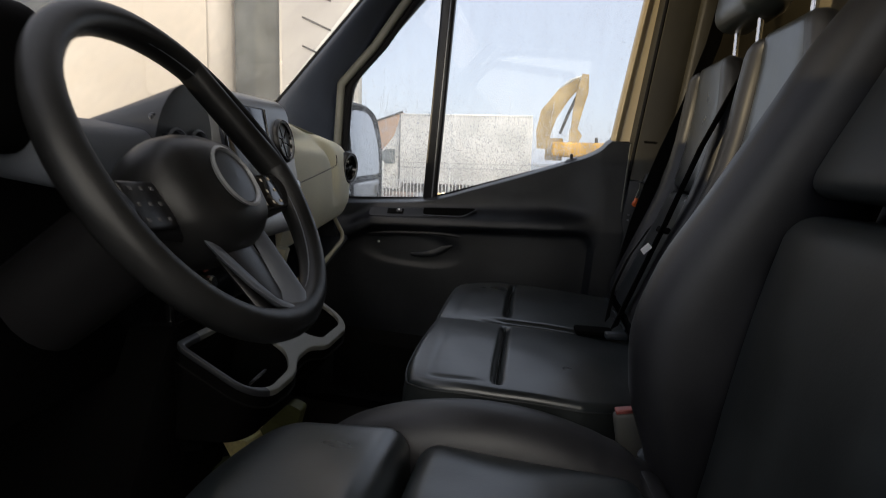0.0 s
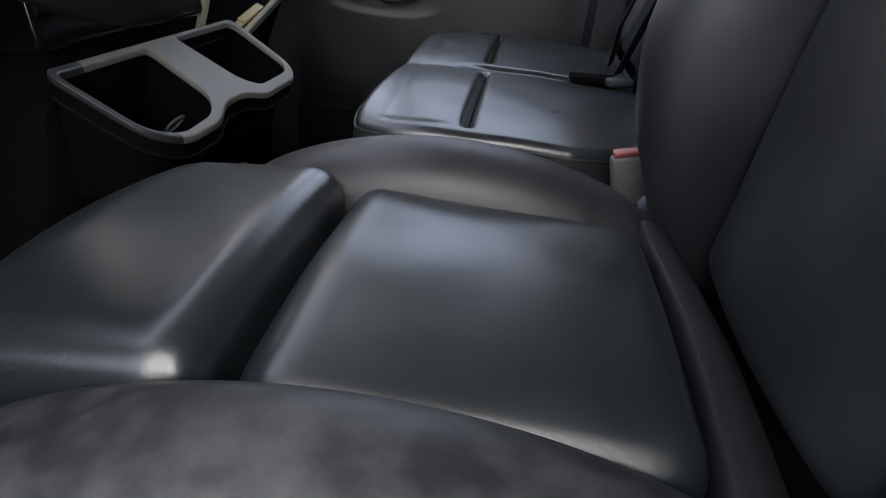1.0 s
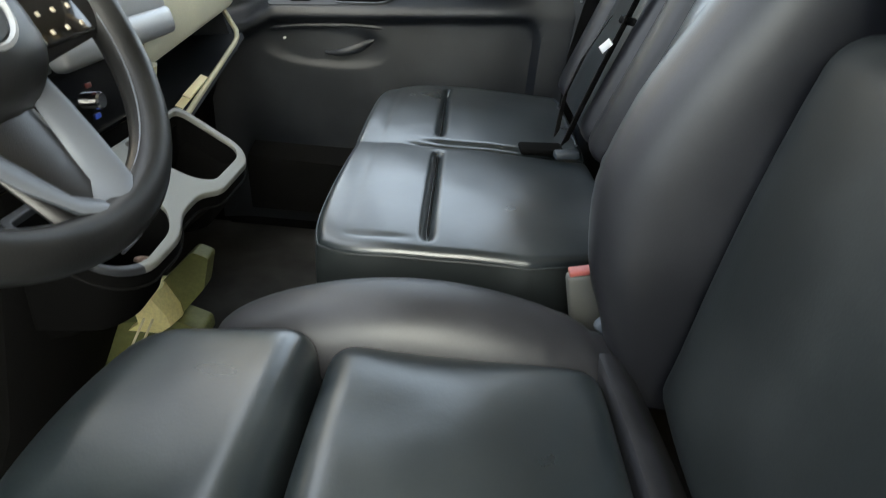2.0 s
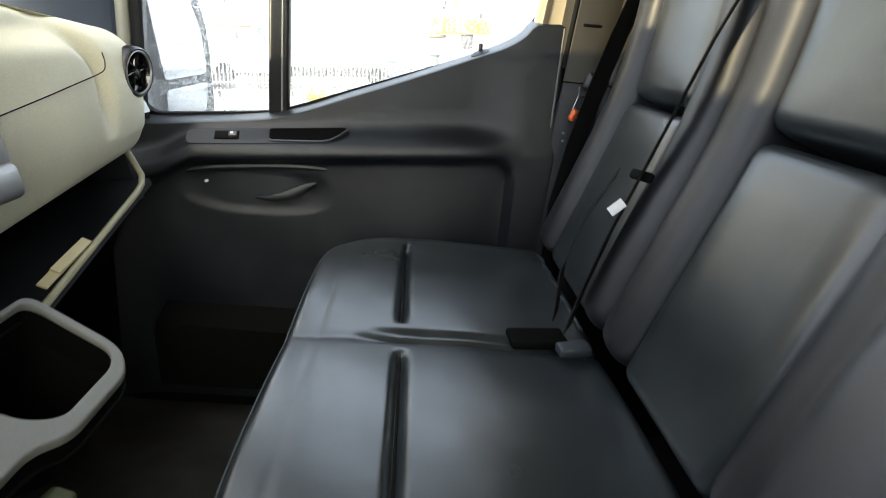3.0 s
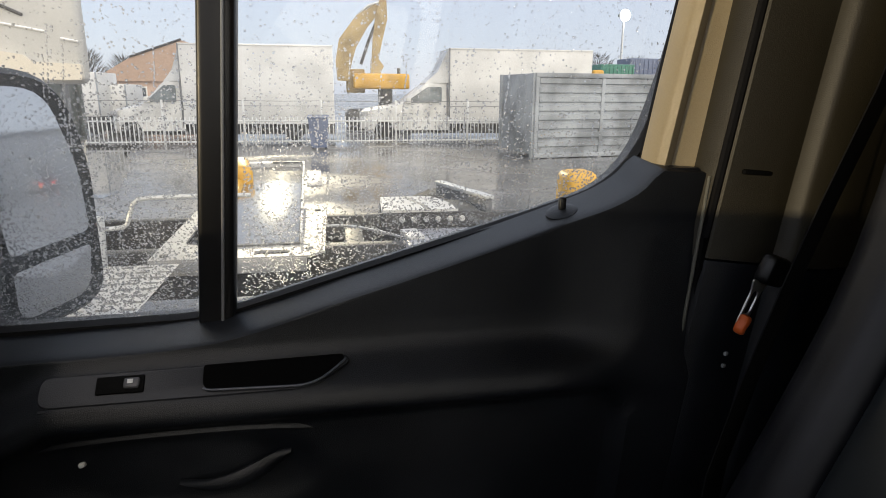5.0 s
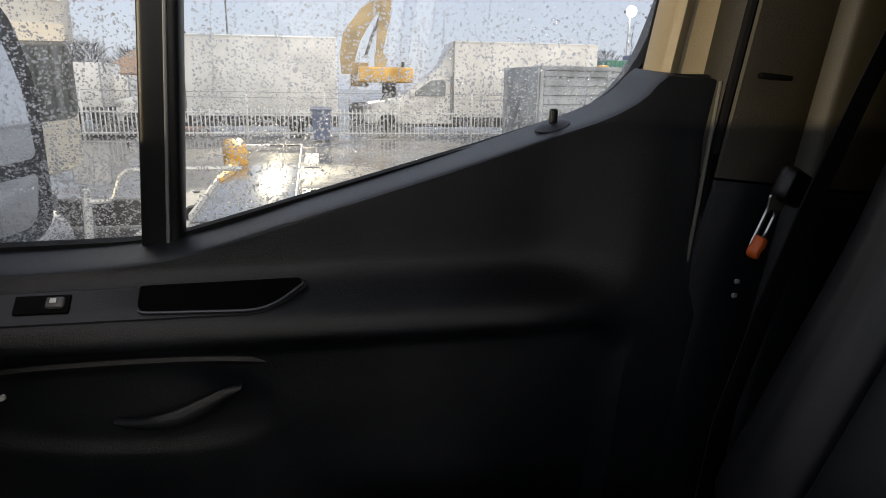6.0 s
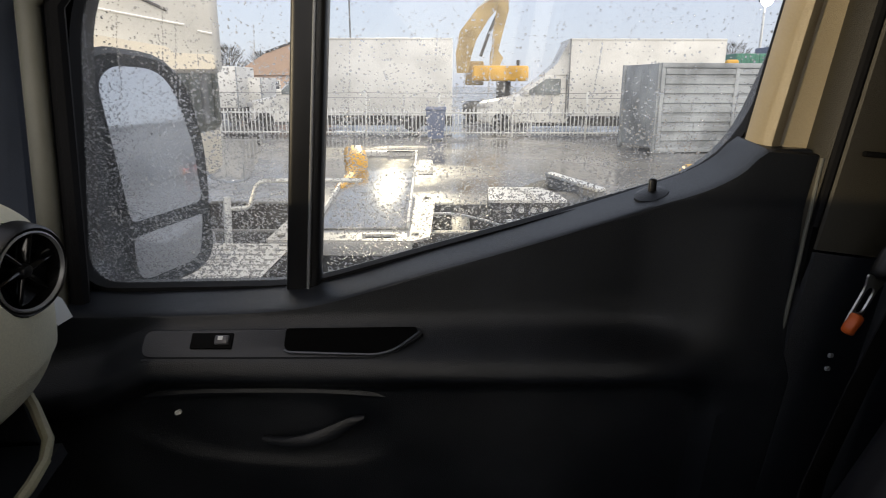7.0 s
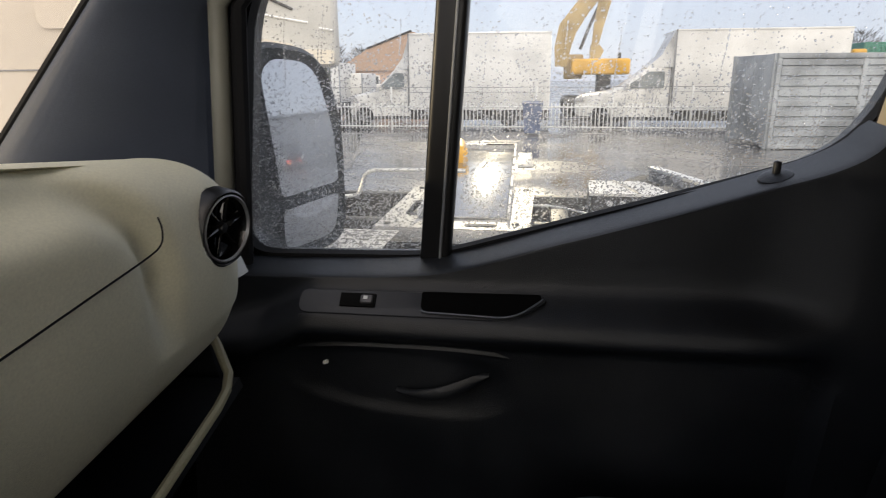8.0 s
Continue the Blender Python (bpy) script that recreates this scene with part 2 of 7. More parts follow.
def asphalt():
    m = mat("wet_asphalt", (0.11, 0.107, 0.104), 0.3, grain=0.5, gscale=60, bump=0.5, bscale=40, wear=0.5, wscale=0.35)
    nt = m.node_tree
    b = nt.nodes["Principled BSDF"]
    pud, mr, co = nt.nodes.new("ShaderNodeTexNoise"), nt.nodes.new("ShaderNodeMapRange"), nt.nodes.new("ShaderNodeTexCoord")
    pud.inputs["Scale"].default_value, pud.inputs["Detail"].default_value = 0.4, 4
    mr.inputs[1].default_value, mr.inputs[2].default_value, mr.inputs[3].default_value, mr.inputs[4].default_value = 0.40, 0.6, 0.30, 0.08
    nt.links.new(co.outputs["Object"], pud.inputs["Vector"])
    nt.links.new(pud.outputs["Fac"], mr.inputs[0])
    nt.links.new(mr.outputs[0], b.inputs["Roughness"])
    return m


ASPHALT = asphalt()
PUDDLE = mat("puddle_water", (0.05, 0.05, 0.052), 0.05, bump=0.04, bscale=9)
for link in list(PUDDLE.node_tree.links):
    if link.to_socket.name == "Roughness":
        PUDDLE.node_tree.links.remove(link)

# ---- mesh helpers ----


def part(name, bm, material, parent=None, label="", smooth=True):
    bmesh.ops.recalc_face_normals(bm, faces=bm.faces)
    me = bpy.data.meshes.new(name)
    bm.to_mesh(me)
    bm.free()
    for p in me.polygons:
        p.use_smooth = smooth
    if smooth:
        me.set_sharp_from_angle(angle=radians(38))
    me.materials.append(material)
    ob = new(name, me)
    ob.parent = parent
    if label:
        tagged(ob, label)
    return ob


def thing(name, label, category, group="", kind="", at=(0, 0, 0)):
    ob = new(name)
    ob.empty_display_size = 0.1
    ob.location = at
    return tagged(ob, label, category, group, kind)


def rbox(bm, size, r, m=None, n=3, k=3, fn=None):
    """A box with rounded edges of radius r, about its middle; fn bends its points before m places it."""
    h = [s / 2 for s in size]
    r = min(r, min(h) * 0.999)
    axes = []
    for a in h:
        arc = [-a + r - r * math.cos(math.pi / 2 * i / n) for i in range(n + 1)] if r > 0 else [-a]
        arc = [-a + r * (1 - math.cos(math.pi / 2 * i / n)) for i in range(n + 1)]
        mid = [(-a + r) + (2 * a - 2 * r) * i / k for i in range(1, k)]
        axes.append(arc + mid + [-v for v in reversed(arc)])
    made = {}

    def vert(p):
        key = tuple(round(v, 6) for v in p)
        if key not in made:
            q = Vector([max(-(a - r), min(a - r, v)) for v, a in zip(p, h)])
            d = Vector(p) - q
            w = q + d.normalized() * r if d.length > 1e-9 else q
            if fn:
                w = Vector(fn(*w))
            made[key] = bm.verts.new(m @ w if m else w)
        return made[key]

    for ax in range(3):
        u, v = (ax + 1) % 3, (ax + 2) % 3
        for side in (-h[ax], h[ax]):
            for i in range(len(axes[u]) - 1):
                for j in range(len(axes[v]) - 1):
                    quad = []
                    for a, b in ((i, j), (i + 1, j), (i + 1, j + 1), (i, j + 1)):
                        p = [0, 0, 0]
                        p[ax], p[u], p[v] = side, axes[u][a], axes[v][b]
                        quad.append(vert(p))
                    if len(set(quad)) == 4:
                        try:
                            bm.faces.new(quad)
                        except ValueError:
                            pass
    return bm


def loft(bm, rings, closed=True, caps=True):
    """Skin over rings of equal count."""
    vs = [[bm.verts.new(p) for p in ring] for ring in rings]
    c = len(vs[0])
    for a, b in zip(vs, vs[1:]):
        for i in range(c if closed else c - 1):
            j = (i + 1) % c
            bm.faces.new((a[i], a[j], b[j], b[i]))
    if closed and caps:
        bm.faces.new(vs[0][::-1])
        bm.faces.new(vs[-1])
    return bm


def tube(bm, pts, r, n=10, closed=False, flat=1.0, up=(0, 0, 1)):
    """A round or flattened tube along points."""
    pts = [Vector(p) for p in pts]
    rings = []
    for i, p in enumerate(pts):
        a = pts[i - 1] if (i or closed) else p
        b = pts[(i + 1) % len(pts)] if (i + 1 < len(pts) or closed) else p
        d = (b - a).normalized()
        s = d.cross(Vector(up))
        s = s.normalized() if s.length > 1e-4 else d.orthogonal().normalized()
        t = s.cross(d)
        rr = r[i] if isinstance(r, (list, tuple)) else r
        rings.append([p + rr * (math.cos(2 * math.pi * j / n) * s + flat * math.sin(2 * math.pi * j / n) * t) for j in range(n)])
    if closed:
        rings.append(rings[0])
        vs = [[bm.verts.new(q) for q in ring] for ring in rings[:-1]]
        vs.append(vs[0])
        for a, b in zip(vs, vs[1:]):
            for i in range(n):
                j = (i + 1) % n
                bm.faces.new((a[i], a[j], b[j], b[i]))
        return bm
    return loft(bm, rings)


def lathe(bm, prof, m=None, n=32, caps=True):
    """Turns a profile of (radius, height) round z."""
    rings = [[(Vector((r * math.cos(2 * math.pi * i / n), r * math.sin(2 * math.pi * i / n), z))) for i in range(n)] for r, z in prof]
    if m:
        rings = [[m @ p for p in ring] for ring in rings]
    return loft(bm, rings, True, caps)


def prism(bm, pts, axis, a, b):
    """A flat outline pushed from a to b along an axis: x (pts y, z), y (pts x, z) or z (pts x, y)."""
    def at(p, v):
        return {"x": (v, p[0], p[1]), "y": (p[0], v, p[1]), "z": (p[0], p[1], v)}[axis]
    return loft(bm, [[at(p, a) for p in pts], [at(p, b) for p in pts]])


def smooth_table(tab, v):
    """Eased curve through (v, value) pairs."""
    xs = [a for a, _ in tab]
    ys = [b for _, b in tab]
    if v <= xs[0]:
        return ys[0]
    if v >= xs[-1]:
        return ys[-1]
    i = max(k for k in range(len(xs) - 1) if xs[k] <= v)
    sl = [(ys[k + 1] - ys[k]) / (xs[k + 1] - xs[k]) for k in range(len(xs) - 1)]

    def tang(k):
        if k == 0 or k == len(xs) - 1:
            return sl[0] if k == 0 else sl[-1]
        return 0 if sl[k - 1] * sl[k] <= 0 else 2 * sl[k - 1] * sl[k] / (sl[k - 1] + sl[k])
    h = xs[i + 1] - xs[i]
    u = (v - xs[i]) / h
    return ys[i] * (1 + 2 * u) * (1 - u) ** 2 + h * tang(i) * u * (1 - u) ** 2 + ys[i + 1] * u * u * (3 - 2 * u) + h * tang(i + 1) * u * u * (u - 1)


def ring_frame(bm, inner, outer, y0, y1):
    """A frame between two outlines in x and z, from y0 to y1."""
    c = len(inner)
    rows = [[bm.verts.new((p[0], y, p[1])) for p in o] for o, y in ((inner, y0), (outer, y0), (outer, y1), (inner, y1))]
    rows.append(rows[0])
    for a, b in zip(rows, rows[1:]):
        for i in range(c):
            j = (i + 1) % c
            bm.faces.new((a[i], a[j], b[j], b[i]))
    return bm


def grow(pts, d):
    """An outline moved outwards by d (points run anticlockwise in x and z)."""
    out = []
    c = len(pts)
    for i in range(c):
        a, b = Vector(pts[i - 1]), Vector(pts[(i + 1) % c])
        t = (b - a).normalized()
        out.append((pts[i][0] + t.y * d, pts[i][1] - t.x * d))
    return out


def round_path(pts, r, n=5):
    """A closed outline with its corners rounded; r one radius or one for each corner."""
    out = []
    c = len(pts)
    for i in range(c):
        p, a, b = Vector(pts[i]), Vector(pts[i - 1]), Vector(pts[(i + 1) % c])
        rr = r[i] if isinstance(r, (list, tuple)) else r
        da, db = (a - p), (b - p)
        rr = min(rr, da.length * 0.49, db.length * 0.49)
        s, e = p + da.normalized() * rr, p + db.normalized() * rr
        for k in range(n + 1):
            u = k / n
            out.append(tuple((1 - u) ** 2 * s + 2 * u * (1 - u) * p + u * u * e))
    return out


def turned(origin, rx=0, ry=0, rz=0):
    return pose(*origin, rx, ry, rz)

# ================= the van's cab =================
FLOOR = 0.74

# ---- passenger door ----
SILL = [(-0.60, 1.420), (-0.53, 1.421), (-0.43, 1.431), (-0.28, 1.451), (-0.10, 1.515), (0.11, 1.598), (0.15, 1.615), (0.20, 1.637), (0.235, 1.660), (0.262, 1.688), (0.40, 1.688)]
WIN = round_path([(-0.572, 1.421), (-0.28, 1.450), (0.115, 1.598), (0.258, 1.655), (0.300, 1.80), (0.343, 2.17), (-0.26, 2.17), (-0.368, 2.04), (-0.560, 1.79)],
                 [0.05, 0.05, 0.06, 0.09, 0.10, 0.06, 0.06, 0.1, 0.06], 6)
PANEL = [(0.78, 1.852), (1.10, 1.849), (1.30, 1.848), (1.345, 1.846), (1.368, 1.841), (1.384, 1.846), (1.408, 1.874), (1.418, 1.884), (1.432, 1.890), (1.46, 1.8915), (1.55, 1.8915), (1.70, 1.8915)]


def build_passenger_door():
    door = thing("door_1", "closed passenger door with black grained trim and wet window", "door", kind="structure")
    # trim panel: one skin over x and height
    bm = bmesh.new()
    xs = [-0.60 + 0.96 * i / 96 for i in range(97)]
    rows = []
    for x in xs:
        top = smooth_table(SILL, x)
        fade = max(0.0, min(1.0, (x - 0.13) / 0.13))
        fade = fade * fade * (3 - 2 * fade)
        col = []
        for j in range(161):
            z = 0.78 + (top - 0.78) * (1 - (1 - j / 160) ** 1.6)
            zl = z - 0.085 * (x + 0.35) + 0.52 * max(0.0, -0.43 - x) - 0.35 * max(0.0, -0.50 - x)  # height from the ledge, which rises to the rear and dips towards the dash
            y = smooth_table(PANEL, zl)
            flat = 1.856 + 0.026 * max(0.0, min(1.0, (zl - 1.36) / 0.20))
            y = y * (1 - fade) + flat * fade
            # the lower field lies sunk inside a rounded corner
            q = (max(0.0, x - 0.187), max(0.0, zl - 1.300))
            d = math.hypot(*q) - 0.052
            s = max(0.0, min(1.0, -d / 0.024 + 0.5))
            y += 0.020 * s * s * (3 - 2 * s)
            # shallow bowl round the inner handle
            q = (abs(x + 0.300) / 0.155) ** 2.6 + (abs(z - 1.292) / 0.050) ** 2.6
            y += 0.005 * max(0.0, min(1.0, (1.15 - q) / 0.7))
            # roll over to the window lip
            d = top - z
            lip = max(0.0, 1 - d / 0.011)
            y = y + (1.966 - y) * (lip * lip / 0.9 if lip < 0.45 else 0.225 + (lip - 0.45) * 1.409)
            # rounded rear edge
            e = max(0.0, (x - 0.325) / 0.035)
            y += 0.05 * e * e
            # forward edge sweeps to the dash
            e = max(0.0, (-0.50 - x) / 0.10)
            y -= 0.02 * e * e
            col.append((x, y, z))
        rows.append(col)
    loft(bm, rows, closed=False)
    part("door_trim", bm, PLAST, door, "black grained plastic door trim")
    bm = bmesh.new()
    loft(bm, [[(x, 1.99, 0.70), (x, 1.99, smooth_table(SILL, x) - 0.07), (x, 2.045, smooth_table(SILL, x) - 0.09), (x, 2.06, 1.2), (x, 2.045, 0.70)] for x in xs])
    part("outer_skin", bm, TRUCKWHITE, door, "white painted outer door skin")
    # window seal and frame
    bm = bmesh.new()
    ring_frame(bm, WIN, grow(WIN, 0.012), 1.960, 1.986)
    part("window_seal", bm, RUBBER, door, "black rubber window seal")
    bm = bmesh.new()
    upper = [p for p in grow(WIN, 0.010)]
    ring_frame(bm, upper, grow(WIN, 0.050), 1.978, 2.03)
    part("window_frame", bm, PLAST2, door, "black window frame")
    # the upright between quarter light and moving pane
    bm = bmesh.new()
    rbox(bm, (0.044, 0.03, 0.76), 0.008, Matrix.Translation((-0.2725, 1.962, 1.82)), 2, 1)
    post = part("divider", bm, PLAST2, door, "black upright between the two panes")
    bm = bmesh.new()
    rbox(bm, (0.004, 0.006, 0.74), 0.0015, Matrix.Translation((-0.264, 1.9455, 1.82)), 1, 1)
    part("divider_strip", bm, SILVER, post, "thin grey edge strip")
    for name, cut in (("quarter_pane", lambda p: p[0] < -0.2725), ("sliding_pane", lambda p: p[0] >= -0.2725)):
        pts = []
        c = len(WIN)
        o = grow(WIN, 0.006)
        for i in range(c):
            a, b = o[i], o[(i + 1) % c]
            if cut(a):
                pts.append(a)
            if cut(a) != cut(b):
                u = (-0.2725 - a[0]) / (b[0] - a[0])
                pts.append((-0.2725, a[1] + u * (b[1] - a[1])))
        bm = bmesh.new()
        bm.faces.new([bm.verts.new((p[0], 1.983, p[1])) for p in pts])
        g = part(name, bm, DOORGLASS, door, "wet rain-spotted window pane", smooth=False)
        g.visible_shadow = False
    # locking pin on its collar
    bm = bmesh.new()
    lathe(bm, [(0.0001, 0), (0.021, 0), (0.020, 0.004), (0.012, 0.007), (0.0001, 0.0075)], turned((0.153, 1.926, 1.6105), 12, -22, 0), 24)
    collar = part("pin_collar", bm, PLAST, door, "oval black collar of the locking pin")
    bm = bmesh.new()
    rbox(bm, (0.0092, 0.0092, 0.024), 0.003, turned((0.152, 1.926, 1.6205), 0, -3, 0), 2, 1)
    part("lock_pin", bm, PLAST2, collar, "black locking pin")
    # switch plate, switch, grab pocket
    m = Matrix.Translation((-0.355, 1.8640, 1.4005)) @ Euler((radians(45), radians(-4.9), 0)).to_matrix().to_4x4()
    o = round_path([(-0.088, -0.018), (0.205, -0.018), (0.248, 0.012), (0.244, 0.020), (-0.088, 0.018)], [0.015, 0.03, 0.02, 0.004, 0.012], 6)
    s = [(p[0] * 0.99 + 0.0008, p[1] * 0.93) for p in o]
    bm = bmesh.new()
    loft(bm, [[m @ Vector((p[0], p[1], z)) for p in q] for q, z in ((o, -0.006), (o, 0.002), (s, 0.0035))])
    plate = part("switch_plate", bm, PLATEGREY, door, "satin black switch plate")
    bm = bmesh.new()
    rbox(bm, (0.050, 0.020, 0.004), 0.0015, m @ Matrix.Translation((-0.004, 0.003, 0.0045)), 1, 1)
    sw = part("window_switch", bm, UNDER, plate, "black window switch")
    bm = bmesh.new()
    rbox(bm, (0.017, 0.012, 0.006), 0.0025, m @ Matrix.Translation((0.009, 0.003, 0.008)), 2, 1)
    part("rocker", bm, mat("switch_grey", (0.10, 0.10, 0.11), 0.35), plate, "grey rocker with a white mark")
    bm = bmesh.new()
    rbox(bm, (0.006, 0.005, 0.001), 0.0004, m @ Matrix.Translation((0.008, 0.004, 0.0116)), 1, 1)
    part("switch_mark", bm, WHITE, plate, "white window symbol")
    m2 = Matrix.Translation((-0.193, 1.8670, 1.4145)) @ Euler((radians(45), radians(-4.9), 0)).to_matrix().to_4x4()
    out = round_path([(-0.082, -0.014), (0.045, -0.018), (0.082, 0.012), (0.080, 0.020), (-0.082, 0.018)], [0.012, 0.03, 0.02, 0.004, 0.004], 4)
    inn = [(p[0] * 0.965, p[1] * 0.90) for p in out]
    bm = bmesh.new()
    low = [p for p in out if p[1] < 0.013 and (p[1] < -0.010 or p[0] > 0)]
    tube(bm, [m2 @ Vector((p[0] * 0.99, p[1] * 0.97, 0.0085)) for p in low], 0.0014, 6)
    part("grab_pocket_rim", bm, SPOKE, door, "thin bright edge of the grab pocket")
    # raised black sheet standing in for the shade inside the pocket
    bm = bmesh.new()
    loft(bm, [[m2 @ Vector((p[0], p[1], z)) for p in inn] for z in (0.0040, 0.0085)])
    part("grab_pocket", bm, mat("pocket_shade_black", (0.003, 0.003, 0.003), 0.9, spec=0.05), door, "black sheet for the shade inside the grab pocket", smooth=False)
    # moulding line under the armrest, inner handle with its bowl, screw
    bm = bmesh.new()
    tube(bm, [(-0.46 + 0.32 * i / 20, 1.8665 + 0.008 * abs(i / 10 - 1) ** 4, 1.330 + 0.028 * i / 20 - 0.012 * (abs(i / 10 - 1)) ** 3) for i in range(21)], 0.006, 8)
    part("moulding", bm, PLAST, door, "rounded moulding line")
    bm = bmesh.new()
    rings = []
    for i in range(13):
        u = i / 12
        x, z = -0.300 + 0.126 * u, 1.278 + 0.040 * u ** 2.0
        w = 0.003 + 0.016 * u * (1 - u ** 5)
        y = 1.868 - 0.014 * math.sin(math.pi * min(1, u * 1.1))
        rings.append([(x, y + 0.006 * math.cos(a), z + w * math.sin(a)) for a in [2 * math.pi * k / 10 for k in range(10)]])
    loft(bm, rings)
    part("inner_handle", bm, PLAST, door, "curved black inner door handle")
    bm = bmesh.new()
    rbox(bm, (0.008, 0.006, 0.006), 0.002, turned((-0.405, 1.868, 1.304), 0, -25, 0), 2, 1)
    part("lock_mark", bm, WHITE, door, "small bright lock button")
    # fine bead under the plate, added for the highlight running on along the ledge
    bm = bmesh.new()
    tube(bm, [m @ Vector((-0.085 + 0.485 * i / 16, -0.0198, -0.0005 - 0.004 * max(0.0, i / 16 - 0.75))) for i in range(17)], 0.0018, 6)
    part("ledge_highlight", bm, PLATEGREY, door, "fine bead added for the highlight along the ledge")
    # lower door bin
    bm = bmesh.new()
    loft(bm, [[(x, 1.87, 1.02), (x, 1.80 - 0.02 * math.sin(math.pi * (x + 0.5) / 0.8), 1.00), (x, 1.79, 0.98), (x, 1.81, 0.84), (x, 1.88, 0.82)] for x in [-0.5 + 0.8 * i / 12 for i in range(13)]])
    part("door_bin", bm, UNDER, door, "black door bin")
    return door


build_passenger_door()


def build_raindrops():
    """Beads of rain on the outside of the passenger window."""
    rng = random.Random(5)
    c = len(WIN)

    def inside(x, z):
        hit = False
        for i in range(c):
            (x1, z1), (x2, z2) = WIN[i], WIN[(i + 1) % c]
            if (z1 > z) != (z2 > z) and x < (x2 - x1) * (z - z1) / (z2 - z1) + x1:
                hit = not hit
        return hit

    verts, faces = [], []

    def bead(x, z, r, rx, sz, sag, lean, n, rings):
        """One bead: a flat cap, its foot on the glass, fuller towards its lower edge."""
        base = len(verts)
        for q, h in rings:
            for k in range(n):
                a = 2 * math.pi * k / n
                verts.append((x + rx * q * (math.cos(a) + lean * math.sin(a)), 1.9836 + r * h, z + sz * (q * math.sin(a) - sag * (1 - q))))
        for i in range(len(rings) - 1):
            for k in range(n):
                a, b = base + i * n + k, base + i * n + (k + 1) % n
                faces.append((a, a + n, b + n, b))
        faces.append(tuple(base + (len(rings) - 1) * n + k for k in reversed(range(n))))

    fine = ((1.0, 0.0), (0.80, 0.13), (0.42, 0.22))
    full = ((1.0, 0.0), (0.93, 0.09), (0.78, 0.20), (0.55, 0.29), (0.28, 0.345))
    count = 0
    while count < 9500:  # fine beads
        x, z = rng.uniform(-0.575, 0.31), rng.uniform(1.425, 2.16)
        if abs(x + 0.2725) < 0.026 or not inside(x, z):
            continue
        low = max(0.0, min(1.0, (1.70 - z) / 0.12))
        if rng.random() > 0.05 + 0.9 * low * (0.5 + 1.6 * abs(noise.noise(Vector((x * 7, z * 6, 3))))):
            continue
        count += 1
        r = 0.00055 + 0.0006 * rng.random() ** 1.4
        bead(x, z, r, r * rng.uniform(1.0, 1.5), r * rng.uniform(0.8, 1.1), 0.15, rng.uniform(-0.3, 0.3), 7, fine)
    count = 0
    while count < 12500:  # larger beads, thinly strewn above, thick below
        x, z = rng.uniform(-0.575, 0.31), rng.uniform(1.425, 2.16)
        if abs(x + 0.2725) < 0.026 or not inside(x, z):
            continue
        low = max(0.0, min(1.0, (1.76 - z) / 0.12))
        if rng.random() > 0.10 + 0.75 * low * (0.55 + 1.3 * abs(noise.noise(Vector((x * 6, z * 5, 9))))):
            continue
        count += 1
        r = 0.0007 + 0.0009 * rng.random() ** 2.0
        bead(x, z, r, r * rng.uniform(0.95, 1.25), r * rng.uniform(0.9, 1.25), 0.22, rng.uniform(-0.25, 0.25), 11, full)
    for _ in range(70):  # runs: broken trails of beads under a fuller head
        x, z = rng.uniform(-0.56, 0.30), rng.uniform(1.52, 1.80)
        for k in range(rng.randint(7, 22)):
            z -= rng.uniform(0.003, 0.007)
            x += rng.uniform(-0.0006, 0.0006)
            if abs(x + 0.2725) < 0.026 or not inside(x, z):
                continue
            r = rng.uniform(0.0007, 0.0014)
            bead(x, z, r, r, r * rng.uniform(1.2, 2.4), 0.2, 0.0, 9, full)
    me = bpy.data.meshes.new("raindrops")
    me.from_pydata(verts, [], faces)
    for p in me.polygons:
        p.use_smooth = True
    me.materials.append(DROPS)
    ob = new("raindrops", me)
    ob.visible_shadow = False
    tagged(ob, "rain beads clinging to the outside of the side window, whitened for refracted light", "rain", kind="stuff")


build_raindrops()

# ---- body shell round the cab ----
APIL = [(-0.93, 1.79, 1.44), (-0.86, 1.80, 1.53), (-0.69, 1.81, 1.755), (-0.515, 1.84, 2.0), (-0.36, 1.845, 2.20), (-0.30, 1.84, 2.27)]


